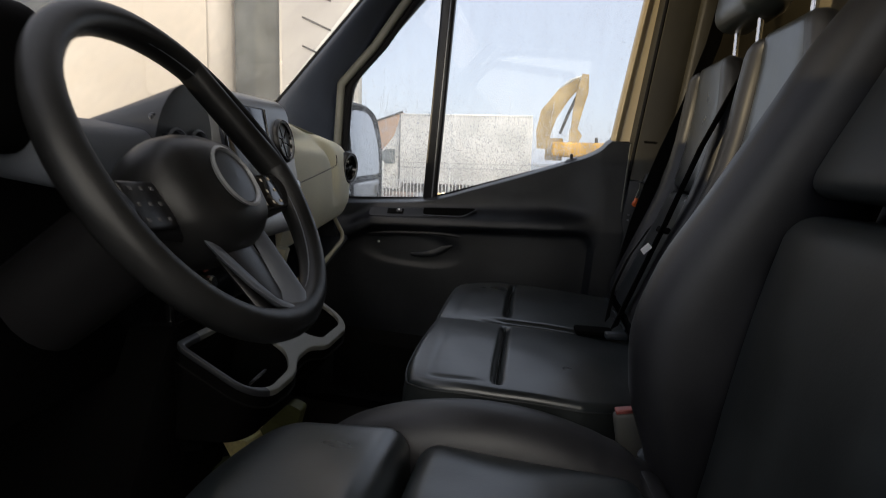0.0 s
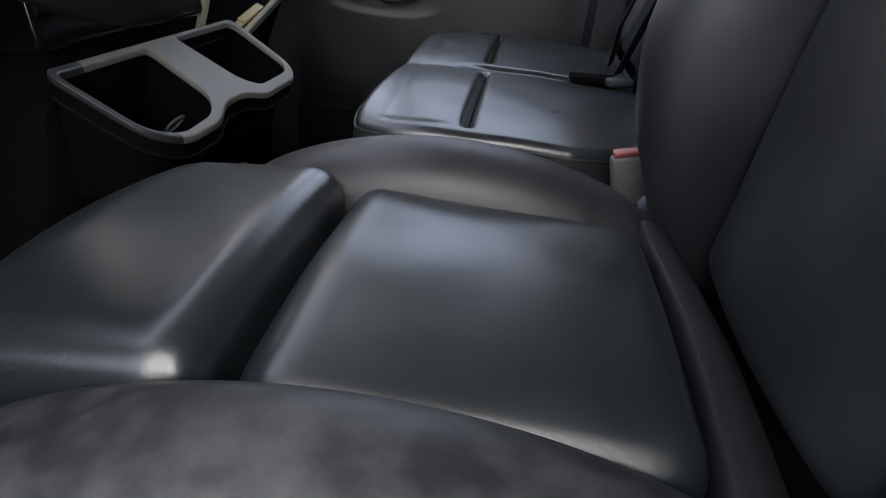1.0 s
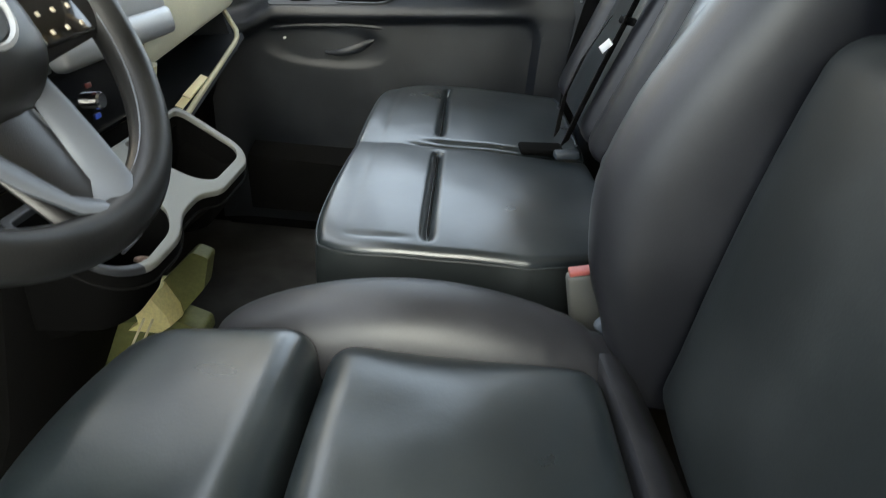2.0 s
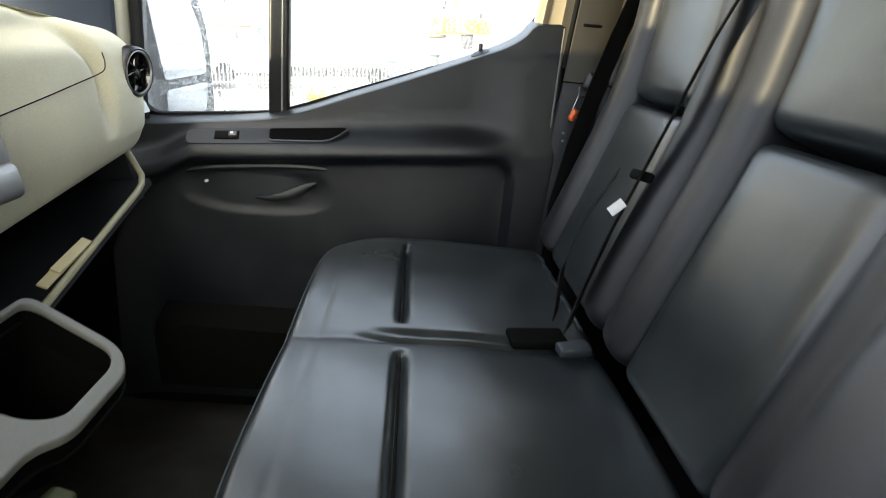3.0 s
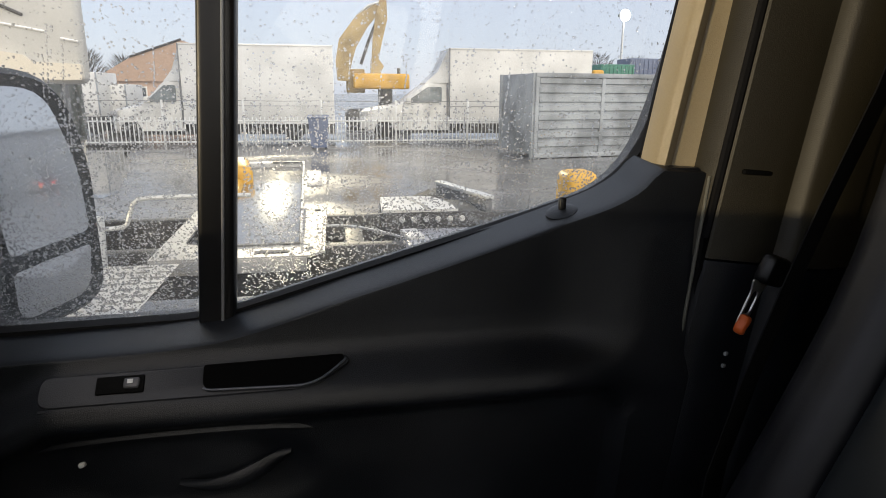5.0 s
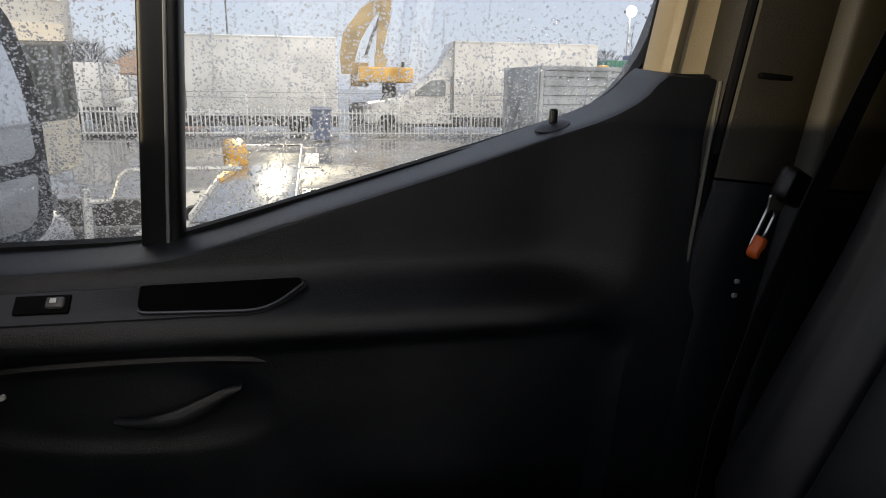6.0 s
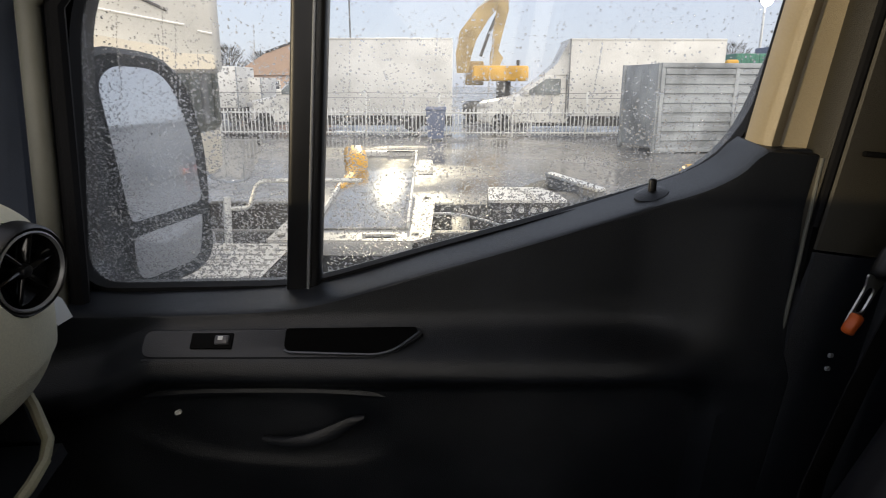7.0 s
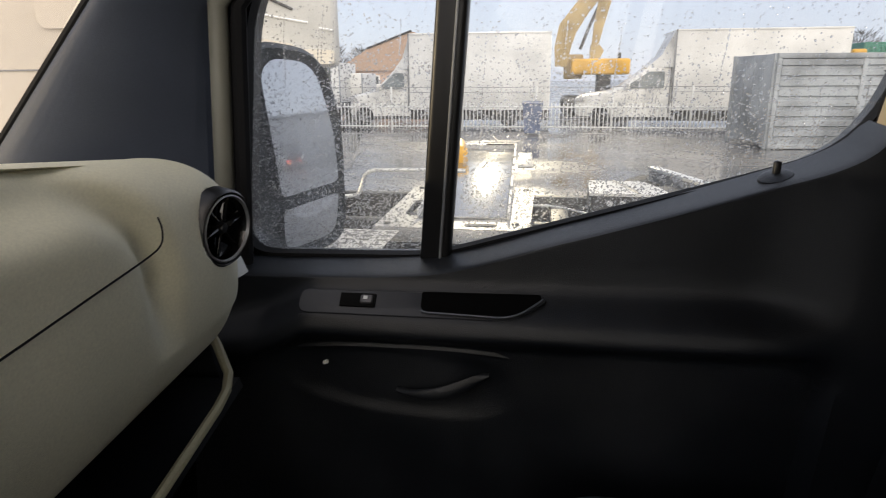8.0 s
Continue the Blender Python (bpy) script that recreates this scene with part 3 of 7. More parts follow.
def build_shell():
    # floor, bulkhead, roof
    bm = bmesh.new()
    rbox(bm, (1.85, 1.96, 0.06), 0.01, Matrix.Translation((-0.18, 0.985, FLOOR - 0.03)), 1, 6)
    tagged(part("floor", bm, CARPET), "black ribbed rubber cab floor", "floor", kind="structure")
    bm = bmesh.new()
    rbox(bm, (0.04, 1.98, 1.62), 0.01, Matrix.Translation((0.74, 0.985, 1.52)), 1, 4)
    tagged(part("wall_rear", bm, BACKWALL), "beige-grey bulkhead behind the seats", "bulkhead", kind="structure")
    bm = bmesh.new()
    rbox(bm, (1.20, 1.98, 0.05), 0.02, Matrix.Translation((0.20, 0.985, 2.31)), 2, 4)
    tagged(part("ceiling", bm, HEADLINE), "pale grey fabric headliner", "ceiling", kind="structure")
    bm = bmesh.new()
    rbox(bm, (0.05, 1.92, 0.86), 0.02, Matrix.Translation((-0.99, 0.985, 1.08)), 1, 4)
    tagged(part("wall_front", bm, PLAST2), "dark lined firewall ahead of the footwells", "firewall", kind="structure")
    for name, mirror in (("wall_right", False), ("wall_left", True)):
        def my(y):
            return 1.97 - y if mirror else y
        shell = thing(name, "cab side with pale aperture, pillar trims and rubber seals", "cab side", kind="structure")
        # front pillar trim: from the windscreen edge to the door aperture
        bm = bmesh.new()
        rear = [(-0.60, 1.915, 1.40), (-0.60, 1.915, 1.53), (-0.60, 1.915, 1.755), (-0.455, 1.915, 2.0), (-0.33, 1.90, 2.20), (-0.27, 1.88, 2.27)]
        rings = []
        for a, b in zip(APIL, rear):
            a, b = Vector(a), Vector(b)
            ring = []
            for k in range(17):
                u = k / 16
                p = a.lerp(b, u)
                p.y = p.y - 0.030 * math.sin(math.pi * u ** 0.8) ** 0.9
                ring.append((p.x, my(p.y), p.z))
            ring.append((b.x, my(b.y + 0.10), b.z))
            ring.append((a.x - 0.03, my(a.y + 0.18), a.z))
            rings.append(ring)
        loft(bm, rings)
        part("pillar_trim", bm, PILLARNAVY, shell, "dark blue-grey rounded front pillar trim")
        bm = bmesh.new()
        tube(bm, [(x - 0.004, my(y + 0.006), z) for x, y, z in APIL], 0.008, 8)
        part("windscreen_edge", bm, RUBBER, shell, "black windscreen edge band")
        # painted aperture strip and its rubber seal
        edge = [(-0.585, 1.35), (-0.588, 1.60), (-0.590, 1.775), (-0.49, 1.90), (-0.40, 2.045), (-0.29, 2.21), (-0.1, 2.245), (0.30, 2.245)]
        bm = bmesh.new()
        tube(bm, [(x + 0.012, my(1.914), z) for x, z in edge], 0.0135, 12, up=(0, 1, 0))
        part("aperture_strip", bm, STRIP, shell, "pale painted door aperture strip")
        bm = bmesh.new()
        tube(bm, [(x + 0.035, my(1.926), z) for x, z in edge], 0.011, 8, up=(0, 1, 0))
        part("aperture_seal", bm, RUBBER, shell, "black rubber aperture seal")
        # outer body ahead of and behind the door
        bm = bmesh.new()
        prism(bm, [(-0.99, 0.7), (-0.615, 0.7), (-0.615, 1.5), (-0.99, 1.5)], "y", my(1.92), my(2.05))
        part("front_wing", bm, TRUCKWHITE, shell, "white wing")
        bm = bmesh.new()
        prism(bm, [(-0.965, 0.741), (-0.602, 0.741), (-0.602, 1.42), (-0.965, 1.42)], "y", my(1.902), my(1.917))
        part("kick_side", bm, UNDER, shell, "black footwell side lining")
        bm = bmesh.new()
        prism(bm, [(-0.60, 0.741), (0.36, 0.741), (0.36, 0.80), (-0.60, 0.80)], "y", my(1.895), my(1.985))
        part("sill", bm, UNDER, shell, "black door sill tread")
        bm = bmesh.new()
        prism(bm, [(0.37, 0.7), (0.78, 0.7), (0.78, 2.36), (0.37, 2.36)], "y", my(1.955), my(2.05))
        part("side_panel", bm, TRUCKWHITE, shell, "white body side")
        bm = bmesh.new()
        prism(bm, [(-0.40, 2.24), (0.40, 2.24), (0.40, 2.36), (-0.36, 2.36)], "y", my(1.94), my(2.04))
        part("roof_rail", bm, TRUCKWHITE, shell, "roof rail")
        # rear pillar: bright aperture moulding, beige upper trim, black lower trim
        bm = bmesh.new()
        prof = [(0.306, 1.935), (0.3065, 1.906), (0.310, 1.898), (0.315, 1.8945), (0.320, 1.898), (0.325, 1.9045), (0.336, 1.906), (0.348, 1.904), (0.356, 1.900), (0.362, 1.904), (0.364, 1.945)]
        lean = [(1.676, -0.002), (1.70, 0.0), (1.80, 0.009), (2.24, 0.052)]
        loft(bm, [[(0.262 + (x - 0.306) * 1.25 + d, my(y + 0.012 - 0.35 * (x - 0.306)), z) for x, y in prof] for z, d in lean])
        part("aperture_moulding", bm, PILLAR, shell, "beige aperture moulding")
        bm = bmesh.new()
        loft(bm, [[(x + d, my(y), z) for x, y in ((0.266, 1.962), (0.266, 1.930), (0.268, 1.922), (0.273, 1.922), (0.275, 1.962))] for z, d in lean])
        part("inner_seal", bm, RUBBER, shell, "black seal beside the moulding")
        bm = bmesh.new()
        o = round_path([(0.262, 0.90), (0.302, 0.90), (0.312, 1.684), (0.266, 1.680)], [0.004, 0.004, 0.008, 0.004], 4)
        prism(bm, o, "y", my(1.888), my(1.93))
        part("trim_step", bm, PLAST, shell, "black stepped end of the lower trim")
        for pname, z0, z1, material, words in (("upper_trim", 1.575, 2.27, OLIVE, "olive-grey upper pillar trim"), ("lower_trim", 0.74, 1.572, PLAST, "black lower pillar trim")):
            bm = bmesh.new()
            prof = [(0.303, 1.955), (0.306, 1.890), (0.326, 1.860), (0.380, 1.846), (0.405, 1.848), (0.410, 1.832), (0.418, 1.826), (0.470, 1.826), (0.50, 1.84), (0.60, 1.85), (0.74, 1.85), (0.74, 1.955)]
            zs = [z0 + (z1 - z0) * k / 8 for k in range(9)]
            loft(bm, [[(x + 0.07 * (z - 1.6), my(y), z) for x, y in prof] for z in zs])
            part(pname, bm, material, shell, words)
        bm = bmesh.new()
        rbox(bm, (0.038, 0.008, 0.006), 0.002, Matrix.Translation((0.363, my(1.851), 1.685)), 1, 1)
        part("trim_slot", bm, UNDER, shell, "small dark slot in the trim")
        bm = bmesh.new()
        tube(bm, [(0.321 + 0.07 * max(0.0, z - 1.6), my(1.868), z) for z in (0.9, 1.2, 1.6, 2.0, 2.24)], 0.006, 8)
        part("rear_seal", bm, RUBBER, shell, "black aperture seal")
        bm = bmesh.new()
        tube(bm, [(0.311, my(1.866), z) for z in (0.95, 1.2, 1.45, 1.676)], 0.0022, 8)
        part("pillar_edge", bm, STRIP, shell, "thin pale edge between door and pillar")
    # windscreen
    bm = bmesh.new()
    ys = [0.16 + 1.65 * i / 16 for i in range(17)]
    rows = []
    for y in ys:
        b = 0.11 * (1 - ((y - 0.985) / 0.83) ** 2)
        rows.append([(p[0] - 0.012 - b, y, p[2]) for p in APIL])
    loft(bm, rows, closed=False)
    ws = part("windscreen", bm, WSGLASS)
    ws.visible_shadow = False
    tagged(ws, "raked windscreen with a film of grime", "windscreen", kind="structure")
    bm = bmesh.new()
    prism(bm, [(-1.02, 1.40), (-0.955, 1.47), (-0.93, 1.44), (-0.95, 1.38)], "y", 0.15, 1.82)
    tagged(part("scuttle", bm, RUBBER), "black scuttle below the windscreen", "scuttle", kind="structure")


build_shell()


# ---- dashboard ----
def dash_profile(y):
    """Rear-facing outline of the passenger side, from the windscreen down to the shelf opening."""
    low = 1.391 - 0.113 * (1.77 - y)
    e = max(0.0, (y - 1.70) / 0.078)
    t = 0.028 * e * e
    f = 0.018 * e * e
    t -= 0.040 * max(0.0, (1.70 - y) / 0.4)
    return [(-0.96, 1.46), (-0.80, 1.528), (-0.66, 1.576 - t * 0.5), (-0.575, 1.598 - t), (-0.53, 1.600 - t), (-0.500, 1.586 - t), (-0.482 - f, 1.558 - t), (-0.474 - f, 1.515), (-0.470 - f, 1.475),
            (-0.470 - f, 1.43), (-0.474 - f, max(1.40, low + 0.035)), (-0.482 - f, low + 0.012), (-0.496 - f, low), (-0.56, low - 0.012), (-0.70, low - 0.02)]


def round_vent(parent, m, r):
    """A turbine air outlet: bright bezel, dark throat, hub and crossed vanes."""
    bm = bmesh.new()
    lathe(bm, [(r * 0.86, -0.004), (r * 0.90, 0.010), (r * 0.97, 0.013), (r * 1.04, 0.009), (r * 1.08, -0.006)], m, 36, False)
    vent = part("air_vent", bm, PLAST2, parent, "round turbine air vent")
    bm = bmesh.new()
    lathe(bm, [(r * 0.83, 0.0105), (r * 0.87, 0.0135), (r * 0.91, 0.0125), (r * 0.88, 0.009)], m, 36, False)
    part("vent_ring", bm, SILVER, vent, "thin satin silver ring")
    bm = bmesh.new()
    lathe(bm, [(r * 0.90, 0.009), (r * 0.82, 0.0), (r * 0.5, -0.004), (0.001, -0.004)], m, 30, False)
    part("vent_throat", bm, GLOSSBLK, vent, "dark throat")
    bm = bmesh.new()
    lathe(bm, [(r * 0.16, -0.01), (r * 0.16, 0.005), (r * 0.12, 0.008), (0.001, 0.0085)], m, 20)
    part("vent_hub", bm, PLAST2, vent, "black hub")
    for k in range(6):
        bm = bmesh.new()
        rbox(bm, (r * 0.68, 0.003, 0.010), 0.001, m @ Matrix.Rotation(2 * math.pi * k / 6 + 0.3, 4, "Z") @ Matrix.Translation((r * 0.50, 0, 0.002)) @ Matrix.Rotation(radians(35), 4, "X"), 1, 1)
        part("vane", bm, GLOSSBLK, vent)
    return vent


def build_dashboard():
    dash = thing("dashboard", "grey moulded dashboard with an open shelf and round vents", "dashboard", kind="structure")
    bm = bmesh.new()
    ys = [1.27 + 0.508 * i / 220 for i in range(221)]
    rings = []
    for y in ys:
        prof = dash_profile(y)
        for _ in range(4):
            prof = prof[:1] + [(a[0] + (b[0] - a[0]) * u, a[1] + (b[1] - a[1]) * u) for a, b in zip(prof, prof[1:]) for u in (0.25, 0.75)] + prof[-1:]
        ring = []
        for x, z in prof:
            if x > -0.53:
                # a shallow groove runs round the cover panel: over its top, then down beside the vent
                d = math.hypot(max(0.0, y - 1.51), max(0.0, z - 1.50)) - 0.099
                dip = math.exp(-(d / 0.021) ** 2) * max(0.0, min(1.0, (z - 1.425) / 0.07))
                x -= 0.022 * dip
                z -= 0.005 * dip * max(0.0, min(1.0, (z - 1.54) / 0.04))
                # well of the vent
                d = math.hypot(y - 1.722, z - 1.527)
                x -= 0.030 * max(0.0, min(1.0, (0.0425 - d) / 0.004))
            ring.append((x, y, z))
        rings.append(ring)
    loft(bm, rings)
    part("passenger_fascia", bm, DASH, dash, "grey grained passenger fascia")
    # airbag cover joint
    bm = bmesh.new()
    seam = [(1.28, 1.489), (1.422, 1.507), (1.52, 1.521), (1.590, 1.5305), (1.612, 1.536), (1.617, 1.550), (1.614, 1.562)]
    for _ in range(3):  # round the corners off
        seam = seam[:1] + [(a[0] + (b[0] - a[0]) * u, a[1] + (b[1] - a[1]) * u) for a, b in zip(seam, seam[1:]) for u in (0.25, 0.75)] + seam[-1:]
    pts = []
    for y, z in seam:
        prof = sorted(((b, a) for a, b in dash_profile(y)[5:12]))
        pts.append((smooth_table(prof, z) + 0.0002, y, z))
    tube(bm, pts, 0.0009, 6)
    part("airbag_joint", bm, RUBBER, dash, "fine dark joint of the airbag cover")
    round_vent(dash, Matrix.Translation((-0.480, 1.722, 1.527)) @ Euler((radians(90), 0, radians(80))).to_matrix().to_4x4(), 0.042)
    # pale wedge standing in for the lit gap between dash and door
    bm = bmesh.new()
    prism(bm, [(-0.60, 1.445), (-0.488, 1.448), (-0.498, 1.468), (-0.53, 1.484), (-0.60, 1.486)], "y", 1.780, 1.806)
    part("lit_gap", bm, BODYGREY, dash, "pale wedge for the lit gap beside the door")
    # open shelf: floor, lip, back, end, and folded papers
    def low(y):
        return 1.394 - 0.28 * (1.73 - y)
    bm = bmesh.new()
    loft(bm, [[(-0.50, y, low(y) - 0.075), (-0.475, y, low(y) - 0.070), (-0.47, y, low(y) - 0.082), (-0.50, y, low(y) - 0.10), (-0.75, y, low(y) - 0.14), (-0.75, y, low(y) - 0.11)] for y in [1.29 + 0.46 * i / 8 for i in range(9)]])
    part("shelf", bm, PLAST, dash, "open black shelf")
    bm = bmesh.new()
    lip = [(-0.530, 1.772, 1.385), (-0.512, 1.766, 1.360), (-0.488, 1.748, 1.334), (-0.480, 1.728, 1.322)] + [(-0.477, y, low(y) - 0.072) for y in (1.70, 1.6, 1.5, 1.4, 1.33)]
    tube(bm, lip, 0.006, 8)
    part("shelf_lip", bm, LIP, dash, "pale rounded lip of the shelf")
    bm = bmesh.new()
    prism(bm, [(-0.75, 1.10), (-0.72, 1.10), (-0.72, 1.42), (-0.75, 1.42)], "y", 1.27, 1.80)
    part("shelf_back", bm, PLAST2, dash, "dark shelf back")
    bm = bmesh.new()
    prism(bm, [(-0.75, 1.24), (-0.50, 1.28), (-0.525, 1.37), (-0.75, 1.36)], "y", 1.765, 1.785)
    part("shelf_end", bm, PLAST, dash, "dark shelf end")
    # kick panel under the shelf, blackened for the shade there
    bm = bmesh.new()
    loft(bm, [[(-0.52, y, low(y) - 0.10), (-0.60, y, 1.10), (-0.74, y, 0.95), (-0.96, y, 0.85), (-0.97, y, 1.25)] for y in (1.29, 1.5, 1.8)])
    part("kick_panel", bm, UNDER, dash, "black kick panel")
    return dash


build_dashboard()


def build_shelf_papers():
    for k, (y, w, dz, tilt) in enumerate(((1.43, 0.13, 0.0, 8), (1.45, 0.11, 0.006, 3))):
        bm = bmesh.new()
        z = 1.394 - 0.28 * (1.73 - y) - 0.058 + dz
        rbox(bm, (0.016, w * 0.8, 0.004), 0.001, turned((-0.492 + 0.005 * k, y + 0.03, z + 0.002), 16, 20, 2 - k), 1, 2)
        ob = part("folded_paper", bm, PAPER)
        tagged(ob, "folded pale paper lying on the open shelf", "paper", "papers on the shelf")


build_shelf_papers()


def build_centre_stack():
    st = thing("centre_stack", "silver-grey centre stack with screen, vents and climate switches", "centre console", kind="structure")
    m = turned((-0.470, 1.090, 1.545), 0, -14, 0)
    # housing: rounded block leaning back
    bm = bmesh.new()
    rbox(bm, (0.13, 0.35, 0.27), 0.040, m @ Matrix.Translation((-0.060, 0.055, 0)), 4, 2)
    body = part("housing", bm, SILVER, st, "silver-grey rounded housing")
    bm = bmesh.new()
    rbox(bm, (0.012, 0.175, 0.135), 0.006, m @ Matrix.Translation((0.004, -0.015, 0.035)), 2, 1)
    sc = part("screen", bm, SCREEN, st, "dark display in a thin frame")
    bm = bmesh.new()
    for y in (-0.10, 0.072):
        rbox(bm, (0.006, 0.006, 0.13), 0.002, m @ Matrix.Translation((0.0085, y, 0.035)), 1, 1)
    part("screen_edge", bm, GLOSSBLK, sc, "gloss black screen edges")
    round_vent(st, m @ Matrix.Translation((0.0, 0.150, 0.042)) @ Euler((0, radians(90), 0)).to_matrix().to_4x4(), 0.043)
    bm = bmesh.new()
    rbox(bm, (0.02, 0.075, 0.035), 0.012, m @ Matrix.Translation((0.0, 0.165, -0.055)), 3, 1)
    part("oval_slot", bm, GLOSSBLK, st, "oval black switch slot")
    bm = bmesh.new()
    rbox(bm, (0.03, 0.32, 0.044), 0.012, m @ Matrix.Translation((-0.005, 0.05, -0.120)), 3, 1)
    part("trim_bar", bm, SILVER, st, "silver trim bar")
    # switch panel below
    m3 = turned((-0.47, 1.04, 1.365), 0, -8, 0)
    bm = bmesh.new()
    rbox(bm, (0.10, 0.40, 0.15), 0.015, m3 @ Matrix.Translation((-0.05, 0, 0)), 2, 1)
    part("switch_panel", bm, GLOSSBLK, st, "gloss black climate switch panel")
    for k in range(7):
        bm = bmesh.new()
        rbox(bm, (0.012, 0.026, 0.020), 0.003, m3 @ Matrix.Translation((0.004, -0.15 + 0.05 * k, 0.045)), 2, 1)
        part("rocker_switch", bm, SILVER if k != 3 else RED, st, "silver rocker switch" if k != 3 else "red warning switch")
    for y in (-0.10, 0.04):
        bm = bmesh.new()
        lathe(bm, [(0.0125, 0), (0.0125, 0.012), (0.010, 0.015), (0.001, 0.015)], m3 @ Matrix.Translation((0, y, -0.02)) @ Euler((0, radians(90), 0)).to_matrix().to_4x4(), 20)
        kn = part("climate_knob", bm, CHROME, st, "bright climate knob")
        for dz, material in ((0.022, RED), (-0.022, BLUE)):
            bm = bmesh.new()
            rbox(bm, (0.003, 0.013, 0.007), 0.001, m3 @ Matrix.Translation((0.001, y, -0.02 + dz)), 1, 1)
            part("knob_mark", bm, material, kn, "coloured temperature mark")
    # lower column down to the floor, blackened for the shade there
    bm = bmesh.new()
    loft(bm, [[(x, y, z) for x, y in ((xf - 0.30, 0.90), (xf - 0.02, 0.90), (xf, 0.93), (xf, 1.23), (xf - 0.02, 1.265), (xf - 0.30, 1.265))] for z, xf in ((1.30, -0.47), (1.20, -0.50), (1.0, -0.54), (0.86, -0.57), (FLOOR, -0.62))])
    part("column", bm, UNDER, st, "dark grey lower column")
    bm = bmesh.new()
    loft(bm, [[(x, y, z) for x, y in ((xf - 0.10, 1.235), (xf + 0.004, 1.235), (xf + 0.006, 1.25), (xf - 0.004, 1.272), (xf - 0.10, 1.272))] for z, xf in ((1.36, -0.455), (1.30, -0.468), (1.20, -0.498), (1.10, -0.52), (0.98, -0.545))])
    part("column_edge", bm, DASH, st, "beige edge strip of the column")
    return st


build_centre_stack()


def build_cup_tray():
    tray = thing("cup_holder_tray", "grey console tray with two open bins", "console tray", kind="structure")
    slope = 0.60
    outer = round_path([(-0.446, 0.822), (-0.345, 0.838), (-0.317, 0.880), (-0.316, 0.975), (-0.334, 1.020), (-0.334, 1.090), (-0.316, 1.130), (-0.316, 1.262), (-0.338, 1.298), (-0.446, 1.298)], [0.01, 0.03, 0.03, 0.03, 0.03, 0.03, 0.03, 0.03, 0.025, 0.02], 5)
    holes = [round_path([(-0.437, 0.832), (-0.347, 0.846), (-0.325, 0.886), (-0.328, 0.972), (-0.352, 1.012), (-0.437, 1.012)], [0.01, 0.02, 0.02, 0.025, 0.015, 0.01], 5),
             round_path([(-0.440, 1.098), (-0.352, 1.120), (-0.331, 1.150), (-0.331, 1.255), (-0.345, 1.284), (-0.440, 1.284)], [0.01, 0.02, 0.015, 0.02, 0.015, 0.02], 5)]

    for k, pts in enumerate(holes):
        cx, cy = sum(p[0] for p in pts) / len(pts), sum(p[1] for p in pts) / len(pts)
        holes[k] = [(cx + (p[0] - cx) * 1.07, cy + (p[1] - cy) * 1.05) for p in pts]

    def up(x, y, d=0.0):
        return Vector((x, y, 1.208 - slope * (x + 0.335) + d))
    cu = bpy.data.curves.new("rim", "CURVE")
    cu.dimensions, cu.fill_mode, cu.extrude, cu.bevel_depth, cu.bevel_resolution = "2D", "BOTH", 0.003, 0.002, 2
    for pts in (outer, *holes):
        sp = cu.splines.new("POLY")
        sp.points.add(len(pts) - 1)
        for q, p in zip(sp.points, pts):
            q.co = (p[0], p[1], 0, 1)
        sp.use_cyclic_u = True
    tmp = bpy.data.objects.new("rim_outline", cu)
    scene.collection.objects.link(tmp)
    me = bpy.data.meshes.new_from_object(tmp.evaluated_get(bpy.context.evaluated_depsgraph_get()))
    bpy.data.objects.remove(tmp)
    bm = bmesh.new()
    bm.from_mesh(me)
    bmesh.ops.bisect_plane(bm, geom=bm.verts[:] + bm.edges[:] + bm.faces[:], plane_co=(0, 0.878, 0), plane_no=(0, 1, 0))
    for v in bm.verts:
        v.co = up(v.co.x, v.co.y, v.co.z)
    # the driver end of the rim is split off and coloured dark for its shade
    dark = bm.copy()
    bmesh.ops.delete(bm, geom=[f for f in bm.faces if f.calc_center_median().y < 0.878], context="FACES")
    bmesh.ops.delete(dark, geom=[f for f in dark.faces if f.calc_center_median().y >= 0.878], context="FACES")
    part("rim", bm, TRAYGREY, tray, "pale grey rim round both bins")
    part("rim_shaded_end", dark, PLATEGREY, tray, "end of the rim, coloured dark for shade")
    for pts in holes:
        bm = bmesh.new()
        cx, cy = sum(p[0] for p in pts) / len(pts), sum(p[1] for p in pts) / len(pts)
        inn = [(cx + (p[0] - cx) * 0.9, cy + (p[1] - cy) * 0.9) for p in pts]
        big = [(cx + (p[0] - cx) * 1.03, cy + (p[1] - cy) * 1.03) for p in pts]
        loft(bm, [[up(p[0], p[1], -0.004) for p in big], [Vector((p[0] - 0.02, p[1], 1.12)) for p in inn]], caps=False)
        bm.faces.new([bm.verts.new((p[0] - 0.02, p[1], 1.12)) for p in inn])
        part("bin", bm, VOID, tray, "bin, blackened for the shade inside")
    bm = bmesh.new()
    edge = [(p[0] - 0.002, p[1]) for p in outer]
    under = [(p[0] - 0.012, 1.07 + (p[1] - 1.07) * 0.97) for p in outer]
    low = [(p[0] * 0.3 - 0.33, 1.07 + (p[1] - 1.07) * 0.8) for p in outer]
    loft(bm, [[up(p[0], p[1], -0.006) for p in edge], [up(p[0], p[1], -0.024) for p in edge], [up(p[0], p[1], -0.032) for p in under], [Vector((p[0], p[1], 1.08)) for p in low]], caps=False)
    part("underside", bm, VOID, tray, "tray underside, blackened for shade")
    bm = bmesh.new()
    tube(bm, [up(p[0] - 0.001, p[1], -0.025) for p in outer], 0.0022, 6, closed=True)
    part("under_bead", bm, UNDER, tray, "glossy bead under the rim")
    bm = bmesh.new()
